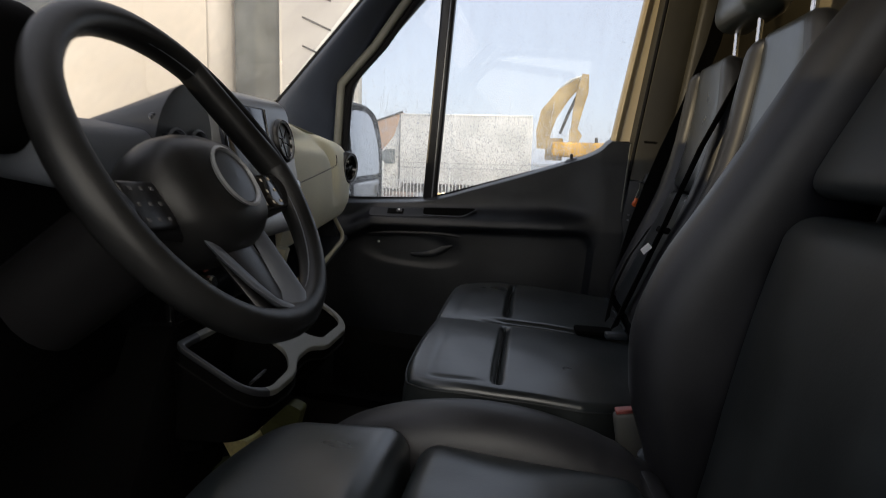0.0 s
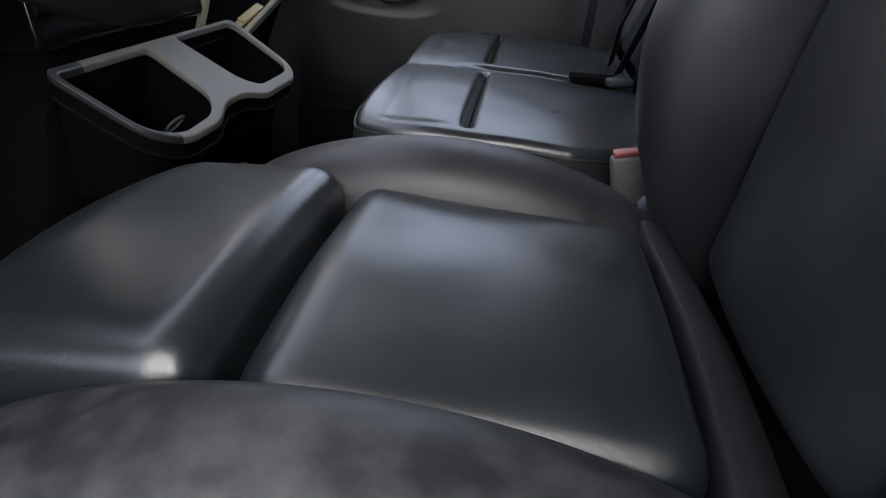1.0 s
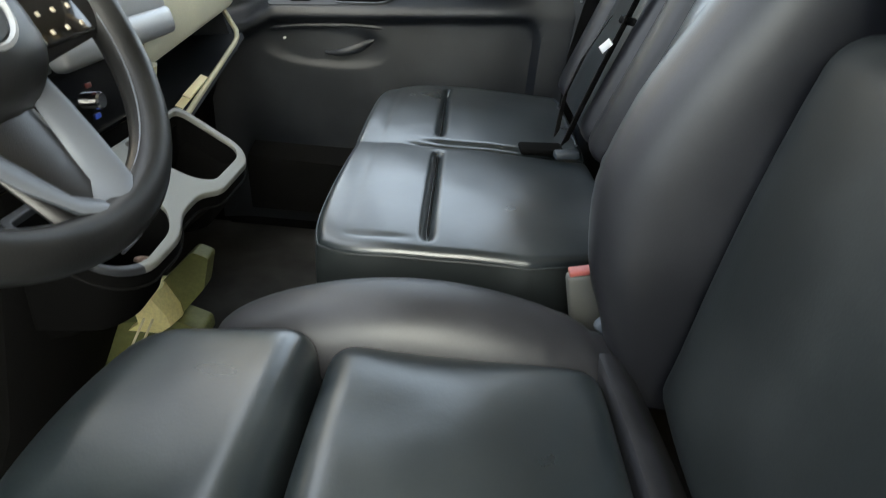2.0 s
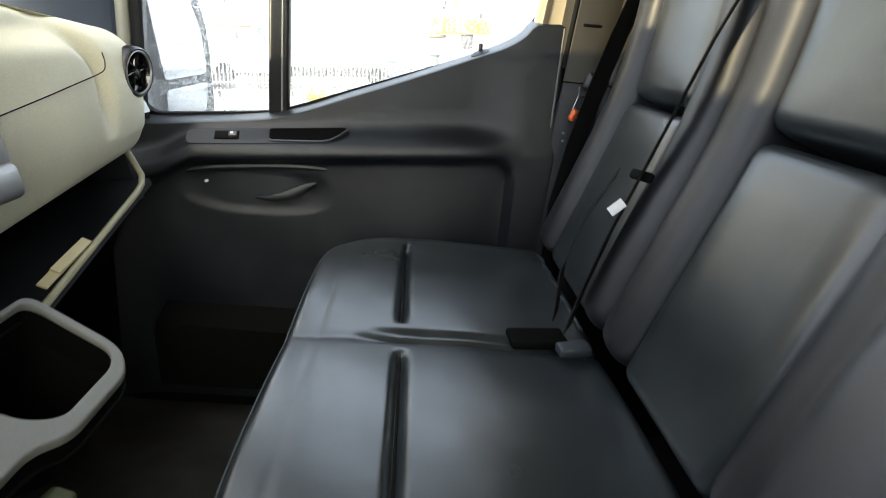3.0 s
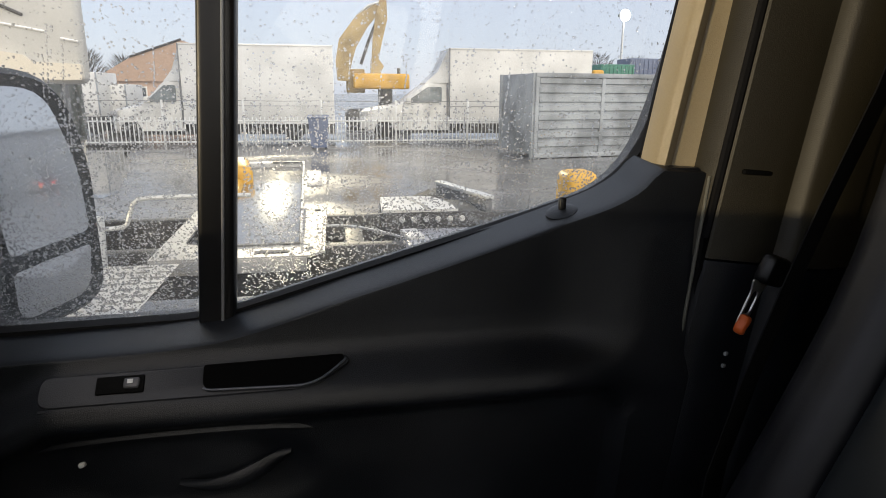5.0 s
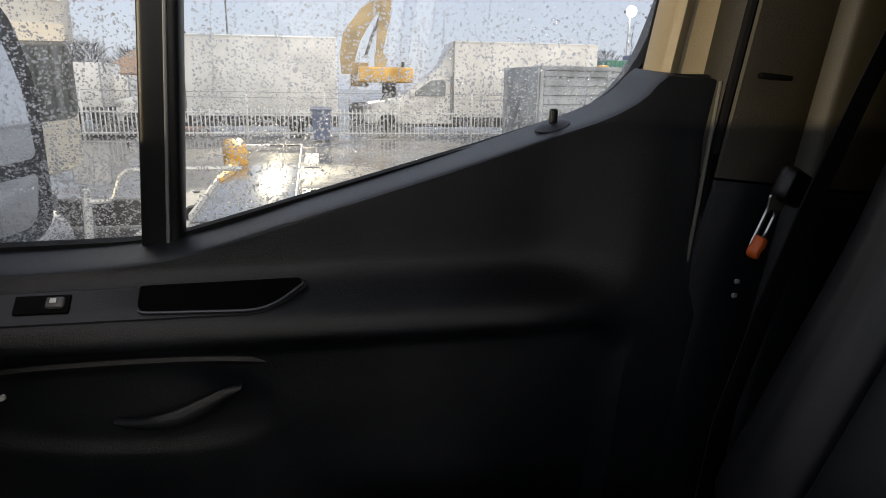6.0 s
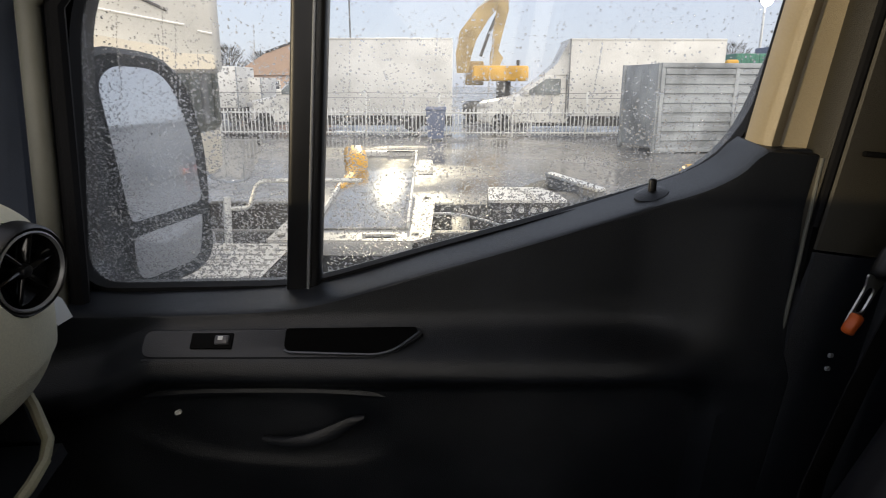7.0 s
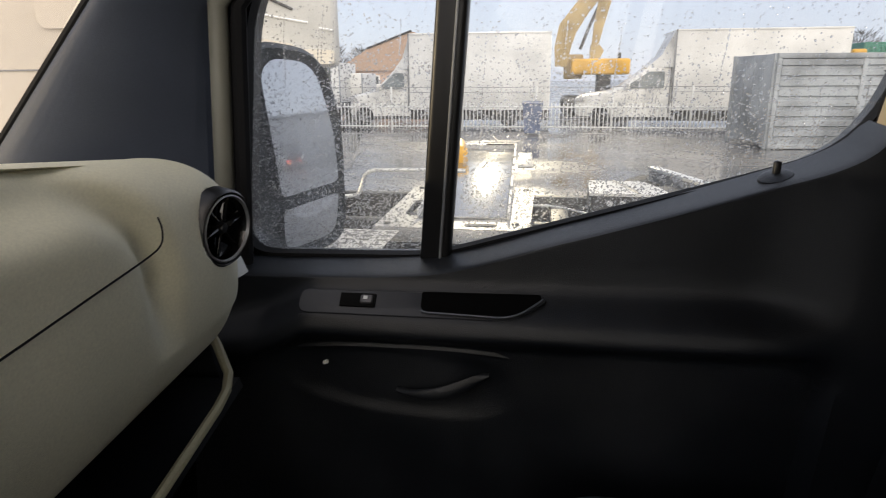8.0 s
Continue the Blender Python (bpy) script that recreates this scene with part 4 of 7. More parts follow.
    tube(bm, [(-0.375 + 0.010 * math.cos(a), 0.955 + 0.020 * math.sin(a), 1.190 + 0.012 * math.cos(a)) for a in [2 * math.pi * k / 20 for k in range(20)]], 0.002, 6, closed=True)
    part("socket_ring", bm, SPOKE, tray, "thin silver socket ring")
    return tray


def build_cable():
    c = thing("charging_cable", "coiled pinkish-grey cable lying in the console bin", "cable")
    bm = bmesh.new()
    tube(bm, [(-0.372 + 0.020 * math.cos(0.55 * k), 0.925 + 0.0035 * k + 0.018 * math.sin(0.55 * k), 1.1265 + 0.0012 * k) for k in range(30)], 0.0026, 6)
    part("lead", bm, mat("pinkish_cable", (0.30, 0.22, 0.20), 0.5), c, "pinkish-grey coiled lead")
    bm = bmesh.new()
    rbox(bm, (0.016, 0.030, 0.012), 0.003, turned((-0.372, 0.915, 1.128), 0, 0, 20), 2, 1)
    part("plug", bm, PLAST2, c, "black plug")


build_cup_tray()
build_cable()


def build_driver_dash():
    dd = thing("driver_fascia", "dark driver-side fascia with hooded instrument binnacle", "dashboard", kind="structure")
    bm = bmesh.new()
    prof = [(-0.96, 1.49), (-0.80, 1.56), (-0.66, 1.585), (-0.58, 1.575), (-0.55, 1.54), (-0.545, 1.45), (-0.56, 1.32), (-0.60, 1.18), (-0.75, 1.10), (-0.96, 1.10)]
    loft(bm, [[(x - 0.03 * max(0, (0.35 - y) / 0.2), y, z) for x, z in prof] for y in [0.055 + 0.845 * i / 9 for i in range(10)]])
    part("fascia", bm, VOID, dd, "grained fascia, blackened for shade")
    bm = bmesh.new()
    rings = []
    for k in range(9):
        u = k / 8
        x = -0.54 + 0.135 * u
        w, h = 0.058 + 0.010 * u, 0.030 + 0.060 * u
        rings.append([(x, 0.758 + w * math.cos(a), 1.560 + max(-0.06, h * math.sin(a))) for a in [2 * math.pi * i / 28 for i in range(28)]])
    loft(bm, rings)
    part("binnacle_hood", bm, PLAST, dd, "dark instrument hood")
    bm = bmesh.new()
    rbox(bm, (0.15, 0.475, 0.15), 0.03, turned((-0.525, 0.3575, 1.626), 0, 0, 0), 4, 2)
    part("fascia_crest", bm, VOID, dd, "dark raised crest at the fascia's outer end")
    bm = bmesh.new()
    rbox(bm, (0.13, 0.20, 0.07), 0.025, turned((-0.470, 0.660, 1.556), 0, 4, 0), 4, 2)
    part("binnacle_cowl", bm, DASHTOP, dd, "dark grey cowl beside the hood")
    bm = bmesh.new()
    rbox(bm, (0.014, 0.118, 0.09), 0.02, turned((-0.408, 0.758, 1.566), 0, -12, 0), 3, 1)
    part("instrument_glass", bm, SCREEN, dd, "dark instrument panel glass")
    for y in (0.733, 0.785):
        bm = bmesh.new()
        lathe(bm, [(0.022, 0), (0.024, 0.004), (0.021, 0.006), (0.020, 0.001)], turned((-0.402, y, 1.570), 0, 78, 0), 28, False)
        part("dial_ring", bm, SPOKE, dd, "silver dial ring")
    round_m = Matrix.Translation((-0.535, 0.24, 1.50)) @ Euler((0, radians(80), 0)).to_matrix().to_4x4()
    round_vent(dd, round_m, 0.044)
    # light switch block and knee panel
    bm = bmesh.new()
    rbox(bm, (0.03, 0.08, 0.08), 0.012, turned((-0.548, 0.24, 1.36), 0, -10, 0), 2, 1)
    sw = part("light_switch_block", bm, PLAST2, dd, "black light switch block")
    bm = bmesh.new()
    lathe(bm, [(0.024, 0), (0.022, 0.014), (0.001, 0.016)], turned((-0.533, 0.24, 1.36), 0, 82, 0), 20)
    part("light_knob", bm, PLAST, sw, "black light knob")
    return dd


build_driver_dash()


# ---- steering wheel ----
def build_steering_wheel():
    w = thing("steering_wheel", "black leather steering wheel with grey twin lower spokes", "steering wheel")
    tilt = 0.651
    nrm = Vector((math.cos(tilt), 0, math.sin(tilt)))
    u = Vector((0, 1, 0))
    v = nrm.cross(u)
    v = -v if v.z < 0 else v
    m = Matrix(((u.x, v.x, nrm.x, -0.3043), (u.y, v.y, nrm.y, 0.6257), (u.z, v.z, nrm.z, 1.5496), (0, 0, 0, 1)))
    R = 0.185
    bm = bmesh.new()
    pts, rr = [], []
    for k in range(72):
        a = 2 * math.pi * k / 62
        pts.append(m @ Vector((R * math.cos(a), R * math.sin(a), 0)))
        rr.append(0.0165 + 0.0015 * math.cos(2 * a) ** 2)
    vs = []
    for k in range(72):
        a = 2 * math.pi * k / 62
        rad = Vector((math.cos(a), math.sin(a), 0))
        vs.append([bm.verts.new(m @ (rad * (R + rr[k] * math.cos(b)) + Vector((0, 0, rr[k] * 1.05 * math.sin(b))))) for b in [2 * math.pi * j / 14 for j in range(14)]])
    for k in range(72):
        a, b = vs[k], vs[(k + 1) % 72]
        for j in range(14):
            bm.faces.new((a[j], a[(j + 1) % 14], b[(j + 1) % 14], b[j]))
    part("rim", bm, RIMHIDE, w, "thick black leather rim")
    bm = bmesh.new()
    tube(bm, [m @ Vector(((R - 0.0155) * math.cos(a), (R - 0.0155) * math.sin(a), 0.006)) for a in [2 * math.pi * k / 60 for k in range(60)]], 0.0009, 6, closed=True)
    part("rim_seam", bm, SPOKE, w, "fine grey seam inside the rim")
    # hub pad
    bm = bmesh.new()
    rbox(bm, (0.185, 0.150, 0.085), 0.040, m @ Matrix.Translation((0, -0.020, -0.030)), 5, 3, fn=lambda x, y, z: (x * math.sqrt(1 - 0.42 * min(1, abs(y) / 0.075) ** 2), y * math.sqrt(1 - 0.42 * min(1, abs(x) / 0.0925) ** 2), z + (0.016 * (1 - (x / 0.095) ** 2) * (1 - (y / 0.078) ** 2) if z > 0 else 0)))
    hub = part("hub_pad", bm, RIMHIDE, w, "domed black hub pad")
    bm = bmesh.new()
    lathe(bm, [(0.0345, 0.0), (0.0375, 0.004), (0.0345, 0.0055), (0.0325, 0.003)], m @ Matrix.Translation((0, -0.022, 0.0265)), 32, False)
    part("emblem_ring", bm, SILVER, hub, "plain silver emblem ring")
    bm = bmesh.new()
    lathe(bm, [(0.0335, 0.0), (0.031, 0.0025), (0.001, 0.004)], m @ Matrix.Translation((0, -0.022, 0.0265)), 28)
    part("emblem_disc", bm, mat("emblem_grey", (0.035, 0.037, 0.04), 0.3, 0.3), hub, "grey emblem disc")
    # side spokes with switch pads
    for s in (-1, 1):
        bm = bmesh.new()
        rings = []
        for k in range(7):
            q = k / 6
            x = s * (0.075 + 0.100 * q)
            h = 0.034 - 0.009 * q
            rings.append([m @ Vector((x, -0.030 + h * math.cos(a), -0.020 + 0.016 * q + 0.012 * math.sin(a))) for a in [2 * math.pi * i / 16 for i in range(16)]])
        loft(bm, rings)
        sp = part("side_spoke", bm, PLAST2, w, "black side spoke")
        bm = bmesh.new()
        rbox(bm, (0.062, 0.050, 0.008), 0.004, m @ Matrix.Translation((s * 0.122, -0.030, -0.0035)) @ Matrix.Rotation(s * -0.12, 4, "Y"), 2, 1)
        part("switch_pad", bm, GLOSSBLK if s > 0 else PLAST2, sp, "gloss black switch pad")
        # the left spoke's marks are coloured dimmer for the shade there
        for i in range(3):
            for j in range(3):
                bm = bmesh.new()
                rbox(bm, (0.0042, 0.0042, 0.0012), 0.0006, m @ Matrix.Translation((s * (0.104 + 0.018 * i), -0.046 + 0.016 * j, 0.0008 + 0.12 * (0.018 * i - 0.018))), 1, 1)
                part("switch_mark", bm, TANMARK if s > 0 else SHADEMARK, sp, "pale switch mark" if s > 0 else "switch mark dimmed for shade")
    # lower twin spoke
    bm = bmesh.new()
    rings = []
    for k in range(7):
        q = k / 6
        y = -0.045 - 0.125 * q
        ww = 0.045 - 0.012 * q
        rings.append([m @ Vector((ww * math.cos(a), y, -0.022 + 0.012 * q + 0.010 * math.sin(a))) for a in [2 * math.pi * i / 16 for i in range(16)]])
    loft(bm, rings)
    low = part("lower_spoke", bm, PLAST2, w, "black lower spoke")
    for s in (-1, 1):
        bm = bmesh.new()
        tube(bm, [m @ Vector((s * x, y, z)) for x, y, z in ((0.056, -0.062, -0.010), (0.047, -0.095, -0.006), (0.036, -0.130, -0.001), (0.024, -0.158, 0.003), (0.0, -0.174, 0.005))], [0.010, 0.0135, 0.0150, 0.0160, 0.015], 12, flat=0.3)
        part("spoke_trim", bm, SPOKE, low, "dark silver spoke trim")
    # column shroud
    bm = bmesh.new()
    a0, a1 = m @ Vector((0, -0.01, -0.06)), m @ Vector((0, -0.02, -0.26))
    rings = []
    for k in range(6):
        p = a0.lerp(a1, k / 5)
        rings.append([p + u * (0.055 * math.cos(b)) + v * (0.06 * math.sin(b)) for b in [2 * math.pi * i / 20 for i in range(20)]])
    loft(bm, rings)
    part("column_shroud", bm, PLAST2, w, "black column shroud")
    for s, reach in ((-1, 0.62), (1, 1.0)):
        bm = bmesh.new()
        tube(bm, [m @ Vector((s * x * reach, 0.01 + 0.02 * x, -0.07 - 0.02 * x)) for x in (0.04, 0.09, 0.15, 0.17)], [0.006, 0.007, 0.009, 0.007], 10)
        part("stalk", bm, PLAST2, w, "black column stalk")
    return w


build_steering_wheel()


# ---- seats ----
def back_m(x, y, z, lean):
    """A frame whose z runs up a reclined backrest and whose x points to the rear."""
    return Matrix.Translation((x, y, z)) @ Matrix.Rotation(radians(lean), 4, "Y")


def build_driver_seat():
    s = thing("driver_seat", "black leather driver seat with deep side bolsters", "car seat", at=(0.06, 0.566, FLOOR))
    inv = Matrix.Translation((-0.06, -0.566, -FLOOR))
    yc = 0.566
    # thigh pad and main pad, with a deep gap between
    bm = bmesh.new()
    rbox(bm, (0.205, 0.315, 0.13), 0.032, inv @ turned((-0.160, yc, 1.187), 0, -6, 0), 6, 18,
         fn=lambda x, y, z: (x - 0.018 * (1 - (y / 0.16) ** 2) * (1 if x < 0 else 0), y, z + (0.010 * (1 - (y / 0.16) ** 2) + 0.0018 * noise.noise(Vector((x * 11, y * 10, 8.0))) * max(0.0, 1 - (y / 0.13) ** 2) * max(0.0, 1 - (x / 0.09) ** 2) if z > 0 else 0) - 6.0 * max(0, -x - 0.02) ** 2))
    part("thigh_pad", bm, HIDE, s, "creased black leather thigh pad")
    bm = bmesh.new()
    rbox(bm, (0.268, 0.305, 0.13), 0.030, inv @ turned((0.081, yc, 1.180), 0, 1.0, 0), 6, 22,
         fn=lambda x, y, z: (x, y, z + ((0.012 * (1 - (y / 0.155) ** 2) + 0.0030 * noise.noise(Vector((x * 11, y * 13, 1.0))) + 0.003 * math.sin(11 * x + 2) * (1 - (y / 0.155) ** 2)) if z > 0 else 0)))
    part("seat_pad", bm, HIDE, s, "smooth black leather seat pad")
    # side bolsters, higher in the middle of their length
    for side, y0 in ((1, 0.742), (-1, 0.388)):
        bm = bmesh.new()
        rings = []
        for k in range(81):
            q = k / 80
            x = -0.180 + 0.44 * q
            hump = math.sin(math.pi * min(1, max(0, (q + 0.02) / 1.02))) ** 0.55
            top = 1.200 + (0.086 if side > 0 else 0.070) * hump
            w = 0.043 + 0.017 * hump
            ring = []
            for i in range(26):
                a = 2 * math.pi * i / 26
                ca, sa = math.cos(a), math.sin(a)
                yy = y0 + side * 0.012 + w * (abs(ca) ** 0.8) * (1 if ca > 0 else -1)
                zz = (top - 0.075) + 0.075 * (abs(sa) ** 0.75) * (1 if sa > 0 else -1)
                wr = 0.0065 * max(-0.4, noise.noise(Vector((x * 62 + 14 * (yy - y0), (yy - y0) * 9, 4.0)))) * min(1, max(0, q - 0.74) / 0.12) if sa > 0.1 and side > 0 else 0
                ring.append(inv @ Vector((x, yy, zz + wr)))
            rings.append(ring)
        loft(bm, rings)
        part("side_bolster", bm, HIDE2 if side > 0 else WORNHIDE, s, "raised black leather side bolster, puckered at its rear" if side > 0 else "scuffed black leather outer side bolster")
    # pale strip where the pad meets the backrest
    bm = bmesh.new()
    roll = [(0.0, -0.05), (0.0, -0.008), (0.001, -0.003), (0.003, 0.0), (0.008, 0.001), (0.014, 0.0005), (0.020, -0.001), (0.026, -0.006), (0.034, -0.015), (0.046, -0.029), (0.060, -0.05)]
    loft(bm, [[inv @ Vector((0.213 + dx + 0.006 * math.sin(math.pi * i / 14), 0.735 - 0.33 * i / 14, 1.246 + dz - 0.010 * abs(i / 14 - 0.5))) for dx, dz in roll] for i in range(15)])
    part("rear_roll", bm, HIDE2, s, "rolled leather edge at the rear of the pad")
    # backrest: the pads follow one curve, the bolsters another
    pad_x = [(1.20, 0.268), (1.27, 0.278), (1.36, 0.286), (1.47, 0.300), (1.59, 0.325), (1.70, 0.368), (1.80, 0.412), (1.92, 0.462)]
    bol_x = [(1.18, 0.245), (1.26, 0.220), (1.33, 0.194), (1.40, 0.186), (1.48, 0.204), (1.58, 0.252), (1.68, 0.300), (1.776, 0.344), (1.88, 0.410), (1.93, 0.450)]
    for nm, z0, z1 in (("lower_back_pad", 1.215, 1.572), ("upper_back_pad", 1.590, 1.905)):
        zc = (z0 + z1) / 2
        bm = bmesh.new()
        rbox(bm, (0.11, 0.30, z1 - z0), 0.028, inv @ Matrix.Translation((0.055, yc, zc)), 5, 9,
             fn=lambda x, y, z, zc=zc: (x + smooth_table(pad_x, z + zc) - (0.012 * (1 - (y / 0.15) ** 2) if x < 0 else 0), y, z))
        part(nm, bm, SHADEHIDE, s, "black leather back pad, dulled for shade")
    for side in (1, -1):
        bm = bmesh.new()
        rings = []
        for k in range(37):
            q = k / 36
            z = 1.185 + 0.735 * q
            fx = smooth_table(bol_x, z) if side > 0 else max(smooth_table(bol_x, z), smooth_table(pad_x, z) - 0.012)
            bx = smooth_table(pad_x, z) + 0.10
            w = 0.054 * (1 - 0.35 * (max(0, q - 0.75) / 0.25) ** 2) * (0.72 + 0.28 * min(1, q / 0.2))
            yb = yc + side * (0.196 + 0.010 * math.sin(math.pi * q) - 0.035 * (max(0, q - 0.7) / 0.3) ** 2)
            cx, hx = (fx + bx) / 2, (bx - fx) / 2
            if q > 0.96:
                hx, w = hx * 0.8, w * 0.7
            ring = []
            for i in range(26):
                a = 2 * math.pi * i / 26
                ca, sa = math.cos(a), math.sin(a)
                ring.append(inv @ Vector((cx + hx * (abs(ca) ** 0.8) * (1 if ca > 0 else -1), yb + w * (abs(sa) ** 0.75) * (1 if sa > 0 else -1), z)))
            rings.append(ring)
        loft(bm, rings)
        bol = part("back_bolster", bm, HIDE2, s, "tall black leather back bolster")
        bm = bmesh.new()
        tube(bm, [inv @ Vector(((smooth_table(bol_x, z) if side > 0 else max(smooth_table(bol_x, z), smooth_table(pad_x, z) - 0.012)) + 0.020, yc + side * (0.196 + 0.042), z)) for z in [1.26 + 0.6 * k / 16 for k in range(17)]], 0.0022, 6)
        part("bolster_seam", bm, HIDE, bol, "raised bolster seam")
    bm = bmesh.new()
    rbox(bm, (0.05, 0.42, 0.70), 0.02, inv @ Matrix.Translation((0.135, yc, 1.56)), 3, 7, fn=lambda x, y, z: (x + smooth_table(pad_x, z + 1.56), y, z))
    part("back_shell", bm, PLAST, s, "black plastic back shell")
    for y in (-0.06, 0.06):
        bm = bmesh.new()
        tube(bm, [inv @ Vector((0.49, yc + y, 1.88)), inv @ Vector((0.535, yc + y, 2.0))], 0.006, 10)
        part("headrest_post", bm, CHROME, s, "chrome headrest post")
    bm = bmesh.new()
    rbox(bm, (0.10, 0.26, 0.19), 0.045, inv @ turned((0.555, yc, 2.07), 0, 20, 0), 4, 3)
    part("headrest", bm, HIDE, s, "black leather headrest")
    # base
    bm = bmesh.new()
    rbox(bm, (0.40, 0.40, 0.10), 0.02, inv @ Matrix.Translation((0.07, yc, 1.10)), 2, 1)
    part("seat_frame", bm, PLAST2, s, "black seat frame")
    bm = bmesh.new()
    rbox(bm, (0.36, 0.40, 0.33), 0.02, inv @ Matrix.Translation((0.10, yc, FLOOR + 0.165)), 2, 1)
    part("seat_box", bm, PLAST, s, "black seat box")
    # belt buckle on its stalk
    bm = bmesh.new()
    rbox(bm, (0.042, 0.020, 0.085), 0.006, inv @ turned((0.224, 0.850, 1.228), 0, -14, 0), 2, 1)
    bk = part("belt_buckle", bm, BUCKLE, s, "grey belt buckle")
    bm = bmesh.new()
    rbox(bm, (0.036, 0.016, 0.006), 0.002, inv @ turned((0.214, 0.850, 1.2715), 0, -14, 0), 2, 1)
    part("release_button", bm, RED, bk, "dull red release button")
    # plastic cap at the foot of the back bolster
    bm = bmesh.new()
    rbox(bm, (0.045, 0.014, 0.035), 0.006, inv @ turned((0.249, 0.796, 1.234), 0, 35, 0), 2, 1)
    part("recliner_cap", bm, mat("grey_blue_cap_plastic", (0.09, 0.105, 0.13), 0.4, bump=0.2, bscale=900), s, "grey-blue plastic recliner cap")
    return s


build_driver_seat()


def build_bench():
    b = thing("passenger_bench", "black leather two-seat passenger bench with fluted pads", "bench seat", at=(0.05, 1.32, FLOOR))
    inv = Matrix.Translation((-0.05 + 0.008, -1.32, -FLOOR))
    # top cushion: crowned places with sewn grooves between them
    bm = bmesh.new()
    R = 0.013
    xs = [-0.121 + 0.396 * i / 110 for i in range(111)]
    ys = [0.915 + 0.828 * i / 200 for i in range(201)]

    def dip(d, w):
        return math.exp(-(d / w) ** 2)

    def top_z(x, y):
        u = (x + 0.119) / 0.394
        zz = 1.243 + 0.010 * math.sin(math.pi * min(1, max(0, (y - 0.90) / 0.40))) ** 0.7 * (1 if y < 1.305 else 0) + 0.010 * math.sin(math.pi * min(1, max(0, (y - 1.31) / 0.42))) ** 0.7 * (1 if y > 1.305 else 0)
        zz += 0.006 * math.sin(math.pi * min(1, u * 1.1))
        inm = max(0, min(1, (y - 0.925) / 0.02)) * max(0, min(1, (1.272 - y) / 0.03))
        ino = max(0, min(1, (y - 1.345) / 0.03)) * max(0, min(1, (1.712 - y) / 0.03))
        zz -= 0.017 * dip(x - 0.018, 0.0065) * max(inm, ino)
        zz -= 0.015 * dip(y - 1.305, 0.009) * max(0, min(1, (x + 0.05) / 0.09))
        zz -= 0.006 * dip(y - 1.322, 0.006) * max(0, min(1, (x + 0.03) / 0.05))
        zz -= 0.0022 * dip(y - 0.930, 0.005) * max(0, min(1, (x + 0.10) / 0.02)) * max(0, min(1, (0.0 - x) / 0.03))
        zz -= 0.0015 * dip(x + 0.092, 0.006) * max(0, min(1, (1.70 - y) / 0.05)) * (0.3 + 0.7 * dip(y - 1.45, 0.10))
        zz += 0.0012 * noise.noise(Vector((x * 14, y * 10, 2.0)))
        return zz

    def plan(x, y):
        """Rounds the corners in plan, the outer front one most, and chamfers the inner rear."""
        u, v = (x - 0.0805) / 0.1945, (y - 1.329) / 0.407
        x2 = x - 0.1945 * u * (0.08 if y > 1.329 else 0.05) * abs(v) ** 11 * (1 if u < 0 else 0)
        y2 = y - 0.407 * v * (0.06 if y > 1.329 else 0.03) * abs(u) ** 7 * (1 if u < 0 else 0)
        k = max(0.0, (y - 1.60) / 0.15)
        x2 += 0.014 * k * k * max(0.0, min(1.0, (0.10 - x) / 0.21))
        if y < 1.0 and x > 0.15:
            y2 += 0.45 * (x - 0.15) * (1.0 - y) / 0.11
        return x2, y2
    grid = [[Vector((*plan(x, y), top_z(x, y))) for y in ys] for x in xs]
    vs = [[bm.verts.new(inv @ p) for p in row] for row in grid]
    nx, ny = len(xs), len(ys)
    for i in range(nx - 1):
        for j in range(ny - 1):
            bm.faces.new((vs[i][j], vs[i + 1][j], vs[i + 1][j + 1], vs[i][j + 1]))
    # round over the edge and run down the sides
    loop = [(i, 0) for i in range(nx)] + [(nx - 1, j) for j in range(1, ny)] + [(i, ny - 1) for i in range(nx - 2, -1, -1)] + [(0, j) for j in range(ny - 2, 0, -1)]
    rim = [grid[i][j] for i, j in loop]
    c = len(rim)
    outs = []
    for k in range(c):
        d = rim[(k + 4) % c] - rim[k - 4]
        outs.append(Vector((d.y, -d.x, 0)).normalized())
    last = [vs[i][j] for i, j in loop]
    for a in (15, 30, 45, 60, 75, 90):
        ring = [bm.verts.new(inv @ (p + n * R * math.sin(radians(a)) - Vector((0, 0, R * (1 - math.cos(radians(a))))))) for p, n in zip(rim, outs)]
        for k in range(c):
            bm.faces.new((last[k], last[(k + 1) % c], ring[(k + 1) % c], ring[k]))
        last = ring
    part("seat_cushion", bm, HIDE, b, "smooth black leather cushion with sewn grooves")
    # dark strips on the sewn seams, standing in for shade at the groove bottoms
    for pts in ([(0.018, 0.955 + 0.305 * i / 24) for i in range(25)], [(0.018, 1.365 + 0.315 * i / 24) for i in range(25)], [(0.03 + 0.235 * i / 24, 1.305) for i in range(25)]):
        bm = bmesh.new()
        tube(bm, [inv @ Vector((*plan(x, y), top_z(x, y) + 0.0006)) for x, y in pts], [0.0006] + [0.0022] * 23 + [0.0006], 6)
        part("seam_shade", bm, UNDER, b, "dark strip on a sewn seam for the shade in its groove")
    bm = bmesh.new()
    rows = []
    for dz, dn in ((0.0, -0.0015), (0.0, 0.0012), (-0.030, 0.0035), (-0.075, 0.002), (-0.115, -0.004), (-0.125, -0.02)):
        rows.append([inv @ (Vector((p.x, p.y, p.z - R + dz)) + n * (R + dn)) for p, n in zip(rim, outs)])
    loft(bm, rows, caps=False)
    # the sides take the duller leather in place of shade
    slab = part("cushion_side", bm, SHADEHIDE, b, "black leather cushion side")
    bm = bmesh.new()
